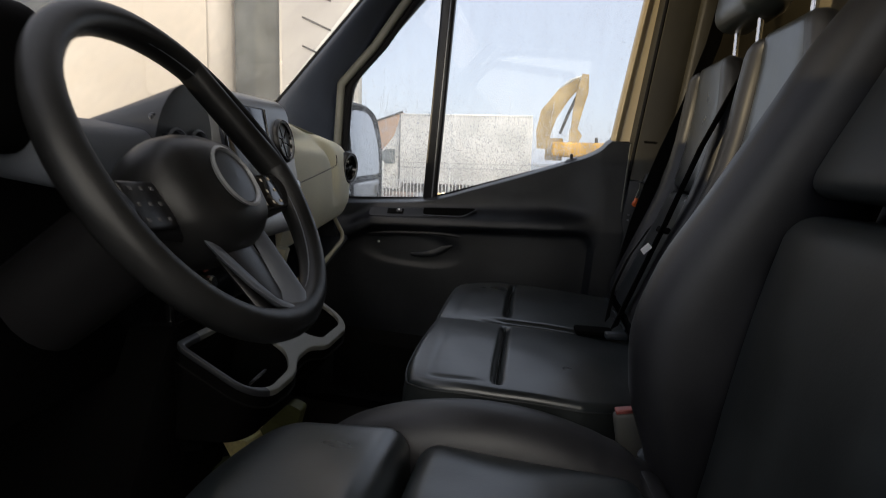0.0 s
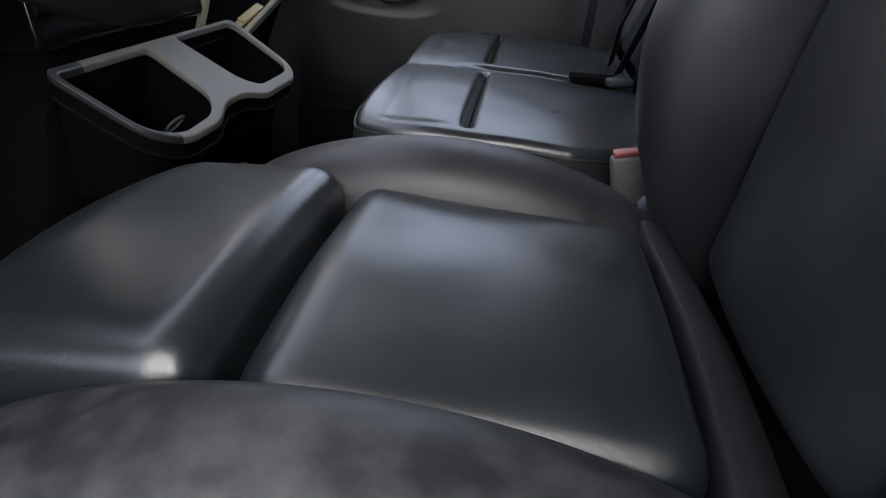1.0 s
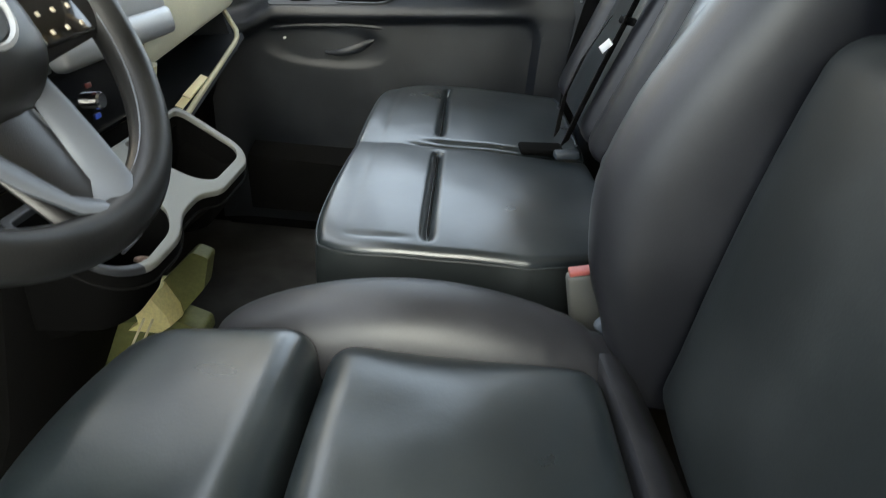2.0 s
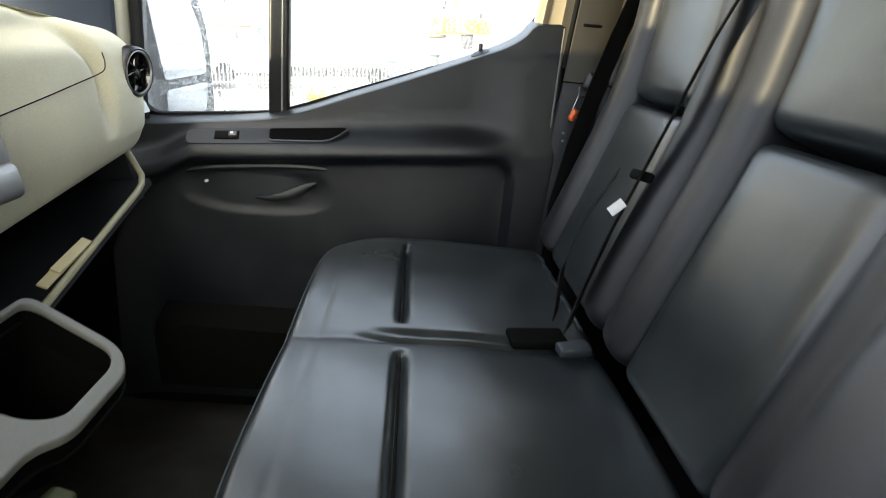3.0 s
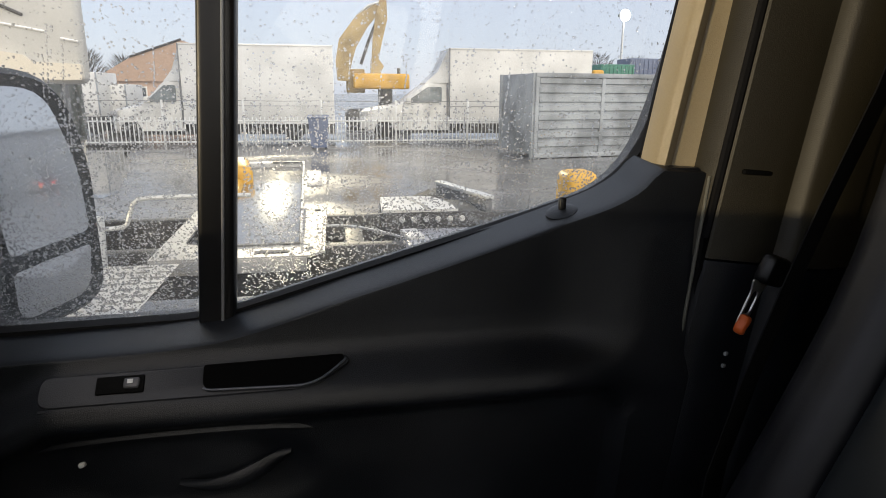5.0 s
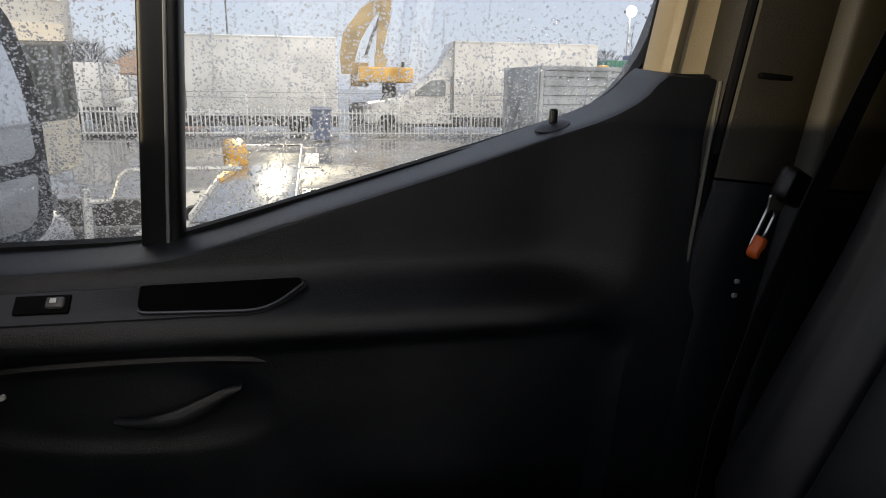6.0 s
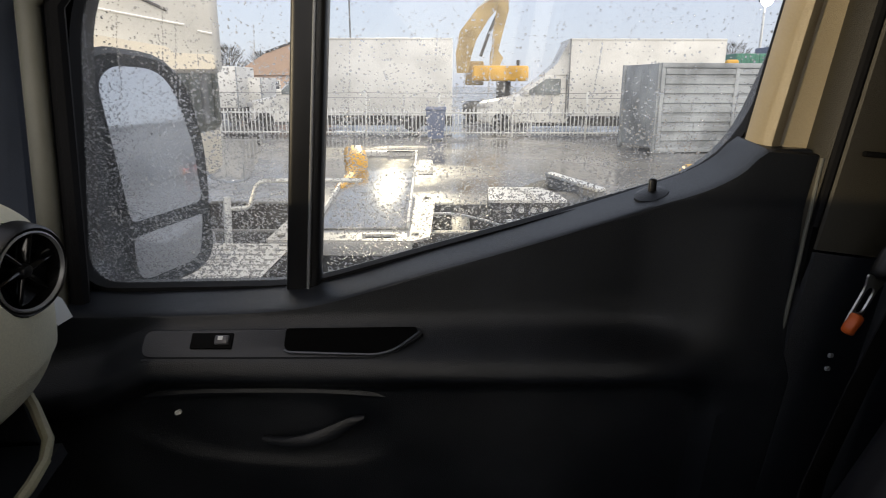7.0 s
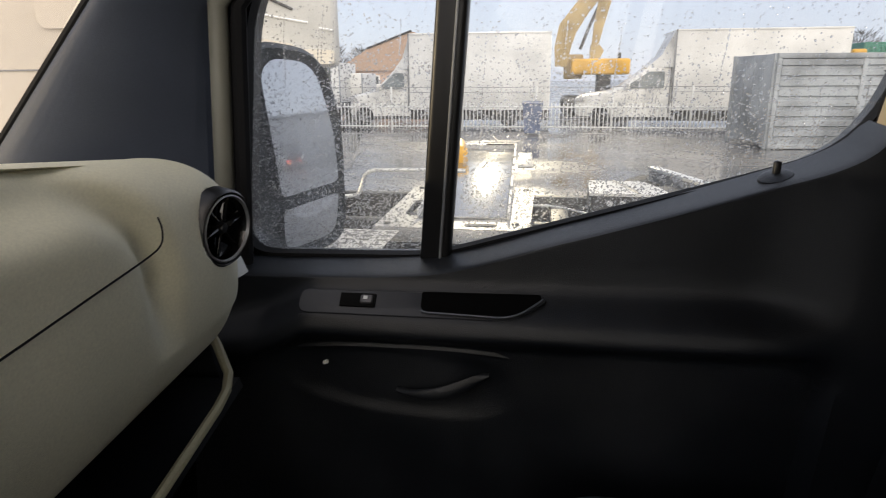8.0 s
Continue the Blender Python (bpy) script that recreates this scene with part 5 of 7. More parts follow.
    tube(bm, [inv @ (Vector((p.x, p.y, p.z - R)) + n * (R + 0.001)) for p, n in list(zip(rim, outs))[::3]], 0.0017, 6, closed=True)
    part("edge_welt", bm, SHADEHIDE, slab, "stitched edge welt")
    # black block standing in for the shade inside the buckle slot
    bm = bmesh.new()
    rbox(bm, (0.080, 0.048, 0.012), 0.005, inv @ turned((0.205, 1.325, 1.2525), 0, -2, 4), 2, 1)
    part("buckle_slot", bm, mat("slot_shade_black", (0.003, 0.003, 0.003), 0.95, spec=0.05), b, "black block for the shade inside the buckle slot")
    bm = bmesh.new()
    rbox(bm, (0.045, 0.026, 0.014), 0.005, inv @ turned((0.246, 1.285, 1.260), 0, -6, 6), 2, 1)
    part("bench_buckle", bm, PIPING, b, "grey belt buckle")
    bm = bmesh.new()
    tube(bm, [inv @ Vector((0.276 + 0.003 * math.sin(3 * k), 1.36 + 0.33 * k / 10, 1.253)) for k in range(11)], 0.0028, 6)
    part("rear_piping", bm, PIPING, b, "grey piping where cushion meets backrest")
    # base box to the floor
    bm = bmesh.new()
    rbox(bm, (0.34, 0.80, 0.36), 0.02, inv @ Matrix.Translation((0.11, 1.32, FLOOR + 0.18)), 2, 2)
    part("seat_box", bm, PLAST2, b, "black seat box")
    # backrests: each with a centre panel, upper panel and two bolsters
    lean = 19.0

    def bent(z0, more=lambda x, y, z: (x, y, z)):
        """Curves a back part forward towards its top; z0 is its middle along the back."""
        def fn(x, y, z):
            x, y, z = more(x, y, z)
            return (x - 0.60 * max(0.0, z + z0 - 0.25) ** 2, y, z)
        return fn
    for yc, w, tag in ((1.105, 0.40, "middle"), (1.525, 0.42, "outer")):
        m = back_m(0.332, yc, 1.245, lean)
        bm = bmesh.new()
        rbox(bm, (0.11, w - 0.17, 0.315), 0.022, inv @ m @ Matrix.Translation((0.0, 0, 0.160)), 3, 6, fn=bent(0.160))
        part(tag + "_back_panel", bm, HIDE, b, "black leather lower back panel")
        bm = bmesh.new()
        rbox(bm, (0.11, w - 0.17, 0.285), 0.022, inv @ m @ Matrix.Translation((0.0, 0, 0.470)), 3, 6, fn=bent(0.470, lambda x, y, z: (x, y * (1 - 0.25 * max(0, z)), z)))
        part(tag + "_upper_panel", bm, HIDE, b, "black leather upper back panel")
        for sgn in (-1, 1):
            bm = bmesh.new()
            rbox(bm, (0.13, 0.088, 0.60), 0.035, inv @ m @ Matrix.Translation((-0.005, sgn * (w / 2 - 0.044), 0.305)), 4, 8,
                 fn=bent(0.305, lambda x, y, z, sgn=sgn: (x, y - sgn * 0.05 * (max(0, z - 0.18) / 0.12) ** 2, z)))
            part(tag + "_back_bolster", bm, HIDE2, b, "black leather back bolster")
        bm = bmesh.new()
        rbox(bm, (0.05, w - 0.03, 0.60), 0.02, inv @ m @ Matrix.Translation((0.075, 0, 0.305)), 2, 6, fn=bent(0.305))
        part(tag + "_back_shell", bm, PLAST, b, "black back shell")
        yh = 1.485 if tag == "outer" else 1.075
        hr = rbox(bmesh.new(), (0.10, 0.26, 0.19), 0.04, inv @ turned((0.462, yh, 2.030), 0, 4, 0), 4, 3, fn=lambda x, y, z: (x, y * (1 - 0.8 * max(0, z)), z))
        head = part(tag + "_headrest", hr, HIDE, b, "black leather headrest")
        for dy in (-0.075, 0.075):
            bm = bmesh.new()
            tube(bm, [inv @ Vector((0.468, yh + dy, 1.78)), inv @ Vector((0.458, yh + dy, 1.96))], 0.0065, 10)
            part("headrest_post", bm, CHROME, head, "bright chrome headrest post")
    return b


build_bench()


# ---- belts ----
def strap(name, pts, width, parent, across, label=""):
    """A woven strap along points; across gives its width direction."""
    bm = bmesh.new()
    a = Vector(across).normalized() * width / 2
    rings = []
    for i, p in enumerate(pts):
        p = Vector(p)
        d = Vector(pts[min(i + 1, len(pts) - 1)]) - Vector(pts[max(i - 1, 0)])
        n = d.cross(a).normalized() * 0.0008
        rings.append([p + a + n, p - a + n, p - a - n, p + a - n])
    loft(bm, rings)
    return part(name, bm, WEB, parent, label)


def build_belts():
    outer = thing("outer_seat_belt", "black webbing seat belt with steel tongue and orange stop", "seat belt")
    pts = [(0.500, 1.790, 2.16), (0.470, 1.778, 1.95), (0.430, 1.768, 1.79), (0.392, 1.765, 1.67), (0.366, 1.765, 1.57), (0.342, 1.766, 1.46), (0.325, 1.770, 1.34), (0.33, 1.78, 1.15)]
    strap("webbing", pts, 0.046, outer, (0.88, 0.46, 0.1), "black woven webbing")
    # tongue: a steel plate with a slot, orange stop below
    m = turned((0.348, 1.800, 1.536), 8, 14, 30)
    bm = bmesh.new()
    o = round_path([(-0.022, 0.030), (-0.013, 0.016), (-0.013, -0.028), (0.013, -0.028), (0.013, 0.016), (0.022, 0.030)], 0.006, 4)
    h = round_path([(-0.0085, 0.017), (-0.0085, -0.012), (0.0085, -0.012), (0.0085, 0.017)], 0.007, 4)
    rows = []
    ci = len(o)
    best = min(range(len(h)), key=lambda s: sum((Vector(o[k]) - Vector(h[(s + int(k * len(h) / ci)) % len(h)])).length for k in range(ci)))
    inner = [h[(best + int(k * len(h) / ci)) % len(h)] for k in range(ci)]
    for outline, y in ((inner, -0.001), (o, -0.001), (o, 0.001), (inner, 0.001)):
        rows.append([bm.verts.new(m @ Vector((p[0], y, p[1]))) for p in outline])
    rows.append(rows[0])
    for a, b2 in zip(rows, rows[1:]):
        for i in range(ci):
            j = (i + 1) % ci
            bm.faces.new((a[i], a[j], b2[j], b2[i]))
    bmesh.ops.remove_doubles(bm, verts=bm.verts, dist=1e-5)
    part("tongue", bm, STEEL, outer, "slotted steel tongue")
    bm = bmesh.new()
    rbox(bm, (0.0135, 0.012, 0.024), 0.004, m @ Matrix.Translation((-0.010, -0.006, -0.024)), 2, 3, fn=lambda x, y, z: (x * (1 + 10 * z) + 0.002 * math.sin(300 * z), y, z))
    part("stop", bm, ORANGE, outer, "orange plastic stop")
    bm = bmesh.new()
    rbox(bm, (0.056, 0.02, 0.036), 0.008, m @ Matrix.Translation((0.016, -0.002, 0.046)), 2, 1)
    part("belt_guide", bm, PLAST2, outer, "black belt guide")
    for z in (1.478, 1.463):
        bm = bmesh.new()
        rbox(bm, (0.006, 0.004, 0.005), 0.0015, turned((0.322, 1.79, z), 0, 0, 20), 1, 1)
        part("belt_rivet", bm, SILVER, outer, "bright rivet")
    mid = thing("middle_seat_belt", "black webbing belt hanging between the backrests", "seat belt")
    pts = [(0.475, 1.295, 1.858), (0.428, 1.305, 1.828), (0.372, 1.330, 1.66), (0.334, 1.362, 1.50), (0.306, 1.374, 1.40), (0.274, 1.356, 1.31), (0.256, 1.335, 1.264)]
    strap("webbing", pts, 0.038, mid, (0.50, 0.86, 0.1), "black woven webbing")
    strap("webbing_return", [(0.308, 1.395, 1.48), (0.275, 1.40, 1.41), (0.250, 1.385, 1.34), (0.242, 1.355, 1.275)], 0.026, mid, (0.4, 0.8, 0.3), "slack loop of webbing")
    bm = bmesh.new()
    rbox(bm, (0.010, 0.036, 0.014), 0.004, turned((0.332, 1.368, 1.482), 0, 25, 30), 2, 1)
    part("belt_latch", bm, UNDER, mid, "black belt latch")
    bm = bmesh.new()
    rbox(bm, (0.002, 0.0135, 0.024), 0.0006, turned((0.300, 1.352, 1.440), 0, 0, 55) @ Matrix.Rotation(radians(42), 4, "X"), 1, 1)
    part("belt_label", bm, WHITE, mid, "small white sewn label")


build_belts()


# ---- pedals and footwell ----
def build_pedals():
    for y, w, label in ((0.62, 0.055, "ribbed accelerator pedal above the cab floor"), (0.50, 0.09, "ribbed brake pedal above the cab floor")):
        p = thing("pedal", label, "pedal", "pedals")
        bm = bmesh.new()
        rbox(bm, (0.02, w, 0.10), 0.008, turned((-0.72, y, 0.90), 0, 30, 0), 2, 1)
        part("pad", bm, RUBBER, p, "ribbed rubber pad")
        bm = bmesh.new()
        tube(bm, [(-0.735, y, 0.93), (-0.80, y, 1.05), (-0.86, y, 1.12)], 0.010, 8)
        part("arm", bm, CHASSIS, p, "steel arm")
    # one beige console plastic in two colours: pale yellow where lit, olive in shade
    SHADEDBEIGE = mat("shaded_beige_plastic", (0.11, 0.12, 0.045), 0.55, grain=0.2, gscale=160, bump=0.4, bscale=400, wear=0.2, wscale=20)
    duct = thing("lower_console_side", "lower console side with its lit patch and shade put into the colours", "air duct")
    bm = bmesh.new()
    loft(bm, [[(x - 0.06, y0, z), (x, y0, z), (x + 0.008, (y0 + y1) / 2, z), (x, y1, z), (x - 0.06, y1, z)] for z, x, y0, y1 in ((0.868, -0.478, 1.17, 1.235), (0.89, -0.452, 1.165, 1.24), (0.915, -0.455, 1.162, 1.238), (0.96, -0.478, 1.155, 1.232))])
    part("lit_patch", bm, mat("lit_beige_plastic", (0.88, 0.80, 0.40), 0.6, grain=0.2, gscale=160, bump=0.6, bscale=200), duct, "moulded face coloured pale yellow as lit")
    bm = bmesh.new()
    prism(bm, round_path([(-0.60, 0.85), (-0.55, 0.872), (-0.45, 0.885), (-0.404, 0.868), (-0.401, 0.838), (-0.47, 0.832), (-0.508, 0.80), (-0.555, 0.742), (-0.63, 0.742)], 0.008, 3), "y", 1.19, 1.25)
    part("shaded_foot", bm, SHADEDBEIGE, duct, "foot coloured olive for shade")
    bm = bmesh.new()
    prism(bm, round_path([(-0.50, 0.935), (-0.415, 1.03), (-0.385, 1.02), (-0.40, 0.95), (-0.452, 0.885)], 0.008, 3), "y", 1.212, 1.25)
    part("shaded_neck", bm, SHADEDBEIGE, duct, "neck coloured olive for shade")
    for dx in (0.0, 0.016):
        bm = bmesh.new()
        tube(bm, [(-0.480 + dx, 1.13, 0.93), (-0.468 + dx, 1.06, 0.925), (-0.466 + dx, 1.05, 0.89), (-0.492 + dx, 1.05, 0.84), (-0.530 + dx, 1.05, 0.782), (-0.562 + dx, 1.055, 0.744)], 0.0024, 8)
        part("pale_cable", bm, PAPER, duct, "thin pale cable running to the floor")


build_pedals()


# ---- exterior mirror ----
def build_mirror():
    mr = thing("door_mirror", "black-cased door mirror with main and wide-angle glass", "mirror")
    wv = Vector((0.42, 0.905, 0)).normalized()
    nv = Vector((wv.y, -wv.x, 0))
    m = Matrix(((wv.x, nv.x, 0, -0.567), (wv.y, nv.y, 0, 2.148), (0, 0, 1, 1.546), (0, 0, 0, 1)))
    m = m @ Matrix.Rotation(radians(5.5), 4, "X") @ Matrix.Rotation(radians(-4), 4, "Y") @ Matrix.Diagonal((0.97, 1, 0.90, 1))
    out = round_path([(-0.110, -0.208), (0.108, -0.198), (0.124, 0.05), (0.092, 0.20), (-0.06, 0.220), (-0.120, 0.17)], [0.04, 0.05, 0.05, 0.07, 0.06, 0.05], 5)
    bm = bmesh.new()

    def sc(k):
        return [(p[0] * k, p[1] * k) for p in out]
    loft(bm, [[m @ Vector((p[0], y, p[1])) for p in o] for o, y in ((sc(0.88), 0.006), (sc(0.95), 0.012), (sc(1.0), 0.0), (sc(0.98), -0.04), (sc(0.8), -0.085), (sc(0.4), -0.105))])
    part("housing", bm, HOUSING, mr, "wet black plastic housing")
    g1 = round_path([(-0.058, -0.069), (0.086, -0.062), (0.090, 0.05), (0.060, 0.178), (-0.036, 0.186), (-0.064, 0.162)], [0.012, 0.015, 0.04, 0.05, 0.04, 0.03], 5)
    g2 = round_path([(-0.054, -0.178), (0.076, -0.172), (0.084, -0.086), (-0.058, -0.095)], [0.03, 0.03, 0.012, 0.012], 5)
    for nm, g, bulge, tilt, words in (("main_glass", g1, 0.0, -0.046, "flat main mirror glass"), ("wide_angle_glass", g2, 0.005, 0.13, "curved wide-angle mirror glass")):
        cx, cz = sum(p[0] for p in g) / len(g), sum(p[1] for p in g) / len(g)
        bm = bmesh.new()
        rows = []
        for k in (1.0, 0.75, 0.5, 0.25, 0.02):
            rows.append([m @ Vector((cx + (p[0] - cx) * k, 0.014 + bulge * (1 - k * k) + tilt * (p[1] - cz) * k, cz + (p[1] - cz) * k)) for p in g])
        loft(bm, rows, caps=False)
        part(nm, bm, MIRROR, mr, words)
    bm = bmesh.new()
    tube(bm, [(-0.64, 2.00, 1.40), (-0.66, 2.08, 1.41), (-0.64, 2.15, 1.43)], 0.03, 12)
    part("arm", bm, CABGREY, mr, "black mirror arm")
    return mr


build_mirror()


def build_driver_door():
    """The unseen driver door on its front hinges, swung part-way in to block low side light."""
    d = thing("door_2", "open driver door with black trim and white skin", "door", kind="structure")
    m = Matrix.Translation((-0.60, 0.03, 0)) @ Matrix.Rotation(radians(-28), 4, "Z") @ Matrix.Translation((0.60, 0, 0))
    xs = [-0.60 + 0.96 * i / 24 for i in range(25)]
    bm = bmesh.new()
    loft(bm, [[m @ Vector(p) for p in ((x, 0.06, 0.78), (x, 0.10, 1.0), (x, 0.12, 1.30), (x, 0.06, 1.42), (x, 0.03, smooth_table(SILL, x)), (x, -0.04, smooth_table(SILL, x)), (x, -0.06, 1.2), (x, -0.04, 0.74))] for x in xs])
    part("door_body", bm, PLAST, d, "black trimmed door body")
    bm = bmesh.new()
    ring_frame(bm, WIN, grow(WIN, 0.045), -0.03, 0.02)
    bm.transform(m)
    part("window_frame", bm, PLAST2, d, "black window frame")
    bm = bmesh.new()
    bm.faces.new([bm.verts.new(m @ Vector((p[0], -0.005, p[1]))) for p in grow(WIN, 0.006)])
    g = part("pane", bm, DOORGLASS, d, "wet window pane", smooth=False)
    g.visible_shadow = False


build_driver_door()

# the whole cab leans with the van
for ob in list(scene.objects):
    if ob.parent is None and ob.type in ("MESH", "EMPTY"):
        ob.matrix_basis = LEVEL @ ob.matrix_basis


# ================= the yard =================
def ground_z(y):
    return 0.0


def build_ground():
    bm = bmesh.new()
    loft(bm, [[(-400, y, ground_z(min(y, 60))), (-40, y, ground_z(min(y, 60))), (0, y, ground_z(min(y, 60))), (40, y, ground_z(min(y, 60))), (400, y, ground_z(min(y, 60)))] for y in (-300, -40, 0, 20, 60, 600)], closed=False)
    tagged(part("ground", bm, ASPHALT), "wet dark asphalt yard with puddles", "ground", kind="structure")


build_ground()


def build_van_body():
    """The plain rest of the van, ahead of, behind and under the cab."""
    v = thing("van_body", "plain white bonnet, cargo body and skirts of the van", "van body", kind="structure")
    bm = bmesh.new()
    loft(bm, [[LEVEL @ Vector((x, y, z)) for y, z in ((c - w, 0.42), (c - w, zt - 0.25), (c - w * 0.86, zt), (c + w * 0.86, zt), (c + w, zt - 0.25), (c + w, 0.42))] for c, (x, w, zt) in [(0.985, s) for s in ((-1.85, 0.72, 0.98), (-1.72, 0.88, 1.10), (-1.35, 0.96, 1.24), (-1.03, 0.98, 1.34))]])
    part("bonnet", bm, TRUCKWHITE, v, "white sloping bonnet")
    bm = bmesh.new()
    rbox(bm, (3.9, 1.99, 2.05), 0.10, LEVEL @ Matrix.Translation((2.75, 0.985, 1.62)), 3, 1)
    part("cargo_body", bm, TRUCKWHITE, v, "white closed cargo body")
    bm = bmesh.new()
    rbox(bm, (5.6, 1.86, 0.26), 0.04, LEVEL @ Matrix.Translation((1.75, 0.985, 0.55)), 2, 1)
    part("underbody", bm, CHASSIS, v, "black underbody")
    for x in (-1.30, 3.3):
        for y in (0.14, 1.83):
            build_wheel(v, x, y, 0.36, 0.36, 0.24)


def build_wheel(parent, x, y, z, r, w, twin=False):
    m = turned((x, y, z), 90, 0, 0)
    bm = bmesh.new()
    lathe(bm, [(r * 0.55, -w / 2), (r * 0.93, -w / 2), (r, -w * 0.38), (r, w * 0.38), (r * 0.93, w / 2), (r * 0.55, w / 2)], m, 28)
    wh = part("wheel", bm, TYRE, parent, "black tyre")
    bm = bmesh.new()
    lathe(bm, [(r * 0.56, w * 0.45), (r * 0.5, w * 0.3), (r * 0.22, w * 0.25), (r * 0.18, w * 0.42), (0.001, w * 0.43)], m, 20)
    part("rim", bm, SILVER, wh, "grey steel rim")
    return wh


build_van_body()


# ---- neighbouring tractor unit ----
def slotted_plate(bm, x0, x1, y0, y1, z, nx, ny, t=0.012):
    """A deck plate pierced by rows of slots: each field is a frame of four strips round its hole."""
    dx, dy = (x1 - x0) / nx, (y1 - y0) / ny
    for i in range(nx):
        for j in range(ny):
            a, b = x0 + i * dx, y0 + j * dy
            hx, hy = dx * 0.20, dy * 0.34
            off = 0
            o = [(a, b), (a + dx, b), (a + dx, b + dy), (a, b + dy)]
            h = [(a + hx + off, b + hy), (a + dx - hx + off, b + hy), (a + dx - hx + off, b + dy - hy), (a + hx + off, b + dy - hy)]
            top = [bm.verts.new((p[0], p[1], z)) for p in o]
            hol = [bm.verts.new((p[0], p[1], z)) for p in h]
            low = [bm.verts.new((p[0], p[1], z - t)) for p in h]
            for k in range(4):
                q = (k + 1) % 4
                bm.faces.new((top[k], top[q], hol[q], hol[k]))
                bm.faces.new((hol[k], hol[q], low[q], low[k]))
    return bm


def pierced(outline, slots, z, thick):
    """A flat plate with holes, of some thickness, as a bmesh."""
    cu = bpy.data.curves.new("plate", "CURVE")
    cu.dimensions, cu.fill_mode, cu.extrude = "2D", "BOTH", thick / 2
    for pts in (outline, *slots):
        sp = cu.splines.new("POLY")
        sp.points.add(len(pts) - 1)
        for q, p in zip(sp.points, pts):
            q.co = (p[0], p[1], 0, 1)
        sp.use_cyclic_u = True
    tmp = bpy.data.objects.new("plate_outline", cu)
    scene.collection.objects.link(tmp)
    bm = bmesh.new()
    bm.from_mesh(bpy.data.meshes.new_from_object(tmp.evaluated_get(bpy.context.evaluated_depsgraph_get())))
    bpy.data.objects.remove(tmp)
    for v in bm.verts:
        v.co.z += z - thick / 2
    return bm


def build_tractor():
    t = thing("tractor_truck", "white tractor truck with grey tank and aluminium deck plates", "truck", at=(-2.0, 5.0, ground_z(5.0)))
    inv = Matrix.Translation((2.0, -5.0, -ground_z(5.0)))

    def put(bm, *args, **kw):
        bm.transform(inv)
        return part(args[0], bm, *args[1:], **kw)
    # cab
    bm = bmesh.new()
    rbox(bm, (3.3, 2.5, 2.85), 0.12, Matrix.Translation((-3.55, 5.0, 2.45)), 3, 2)
    cab = put(bm, "cab", WARMWHITE, t, "white cab with a shut door")
    bm = bmesh.new()
    rbox(bm, (2.2, 0.010, 0.008), 0.002, Matrix.Translation((-2.95, 3.748, 1.77)), 1, 1)
    put(bm, "door_joint", CABGREY, cab, "fine door joint")
    bm = bmesh.new()
    o = round_path([(-2.40, 1.95), (-1.98, 1.95), (-1.98, 2.75), (-2.40, 2.75)], 0.06, 4)
    prism(bm, o, "y", 3.735, 3.75)
    put(bm, "side_hatch", WARMWHITE, cab, "rounded side hatch")
    bm = bmesh.new()
    prism(bm, round_path([(-3.9, 2.35), (-2.75, 2.35), (-2.75, 3.05), (-3.75, 3.05)], 0.08, 4), "y", 3.73, 3.755)
    put(bm, "side_window", WINDOW, cab, "dark cab side window")
    # gap behind the cab, side deflector with slanted louvres
    bm = bmesh.new()
    rbox(bm, (0.34, 1.38, 2.16), 0.05, Matrix.Translation((-1.71, 4.56, 2.52)), 2, 1)
    stack = put(bm, "air_filter_stack", STACK, t, "dark dirty lining behind the cab")
    for k in range(7):
        bm = bmesh.new()
        rbox(bm, (0.03, 0.055, 2.06), 0.012, Matrix.Translation((-1.53, 4.02 + 0.185 * k, 2.52)), 2, 1)
        put(bm, "rib", CABGREY if k % 4 == 1 else STACK, stack)
    bm = bmesh.new()
    rbox(bm, (0.53, 0.06, 1.95), 0.03, turned((-1.265, 3.80, 2.745), 0, 0, 0), 3, 2)
    fl = put(bm, "side_deflector", TRUCKWHITE, t, "white side deflector")
    # proud panel coloured cream for the lit lower band of the deflector
    bm = bmesh.new()
    prism(bm, round_path([(-1.515, 1.785), (-1.01, 1.785), (-1.01, 1.842), (-1.18, 1.848), (-1.20, 1.872), (-1.515, 1.922)], 0.012, 3), "y", 3.752, 3.775)
    put(bm, "lower_panel", WARMWHITE, fl, "cream lower panel of the deflector")
    for x0, z0, x1, z1 in ((-1.473, 2.018, -1.123, 1.955), (-1.073, 1.932, -1.015, 1.922)):
        bm = bmesh.new()
        tube(bm, [(x0, 3.768, z0), (x1, 3.768, z1)], 0.005, 6)
        put(bm, "trim_line", WHITE, fl, "thin white trim line")
    for k in range(7):
        bm = bmesh.new()
        rbox(bm, (0.20, 0.012, 0.012), 0.004, turned((-1.28, 3.768, 2.05 + 0.17 * k), 0, 24, 0), 1, 1)
        put(bm, "louvre", CHASSIS, fl)
    bm = bmesh.new()
    rbox(bm, (0.5, 2.3, 0.28), 0.08, Matrix.Translation((-2.2, 5.0, 3.92)), 3, 1)
    put(bm, "roof_fairing", TRUCKWHITE, t, "white roof fairing")
    # grey tank, handle, post
    bm = bmesh.new()
    rbox(bm, (0.9, 0.60, 0.62), 0.20, Matrix.Translation((-1.75, 4.20, 0.80)), 5, 1)
    put(bm, "fuel_tank", LAVENDER, t, "grey ribbed tank")
    for x in (-2.05, -1.75, -1.45):
        bm = bmesh.new()
        rbox(bm, (0.05, 0.64, 0.66), 0.13, Matrix.Translation((x, 4.20, 0.80)), 4, 1)
        put(bm, "tank_strap", CHASSIS, t, "black tank strap")
    bm = bmesh.new()
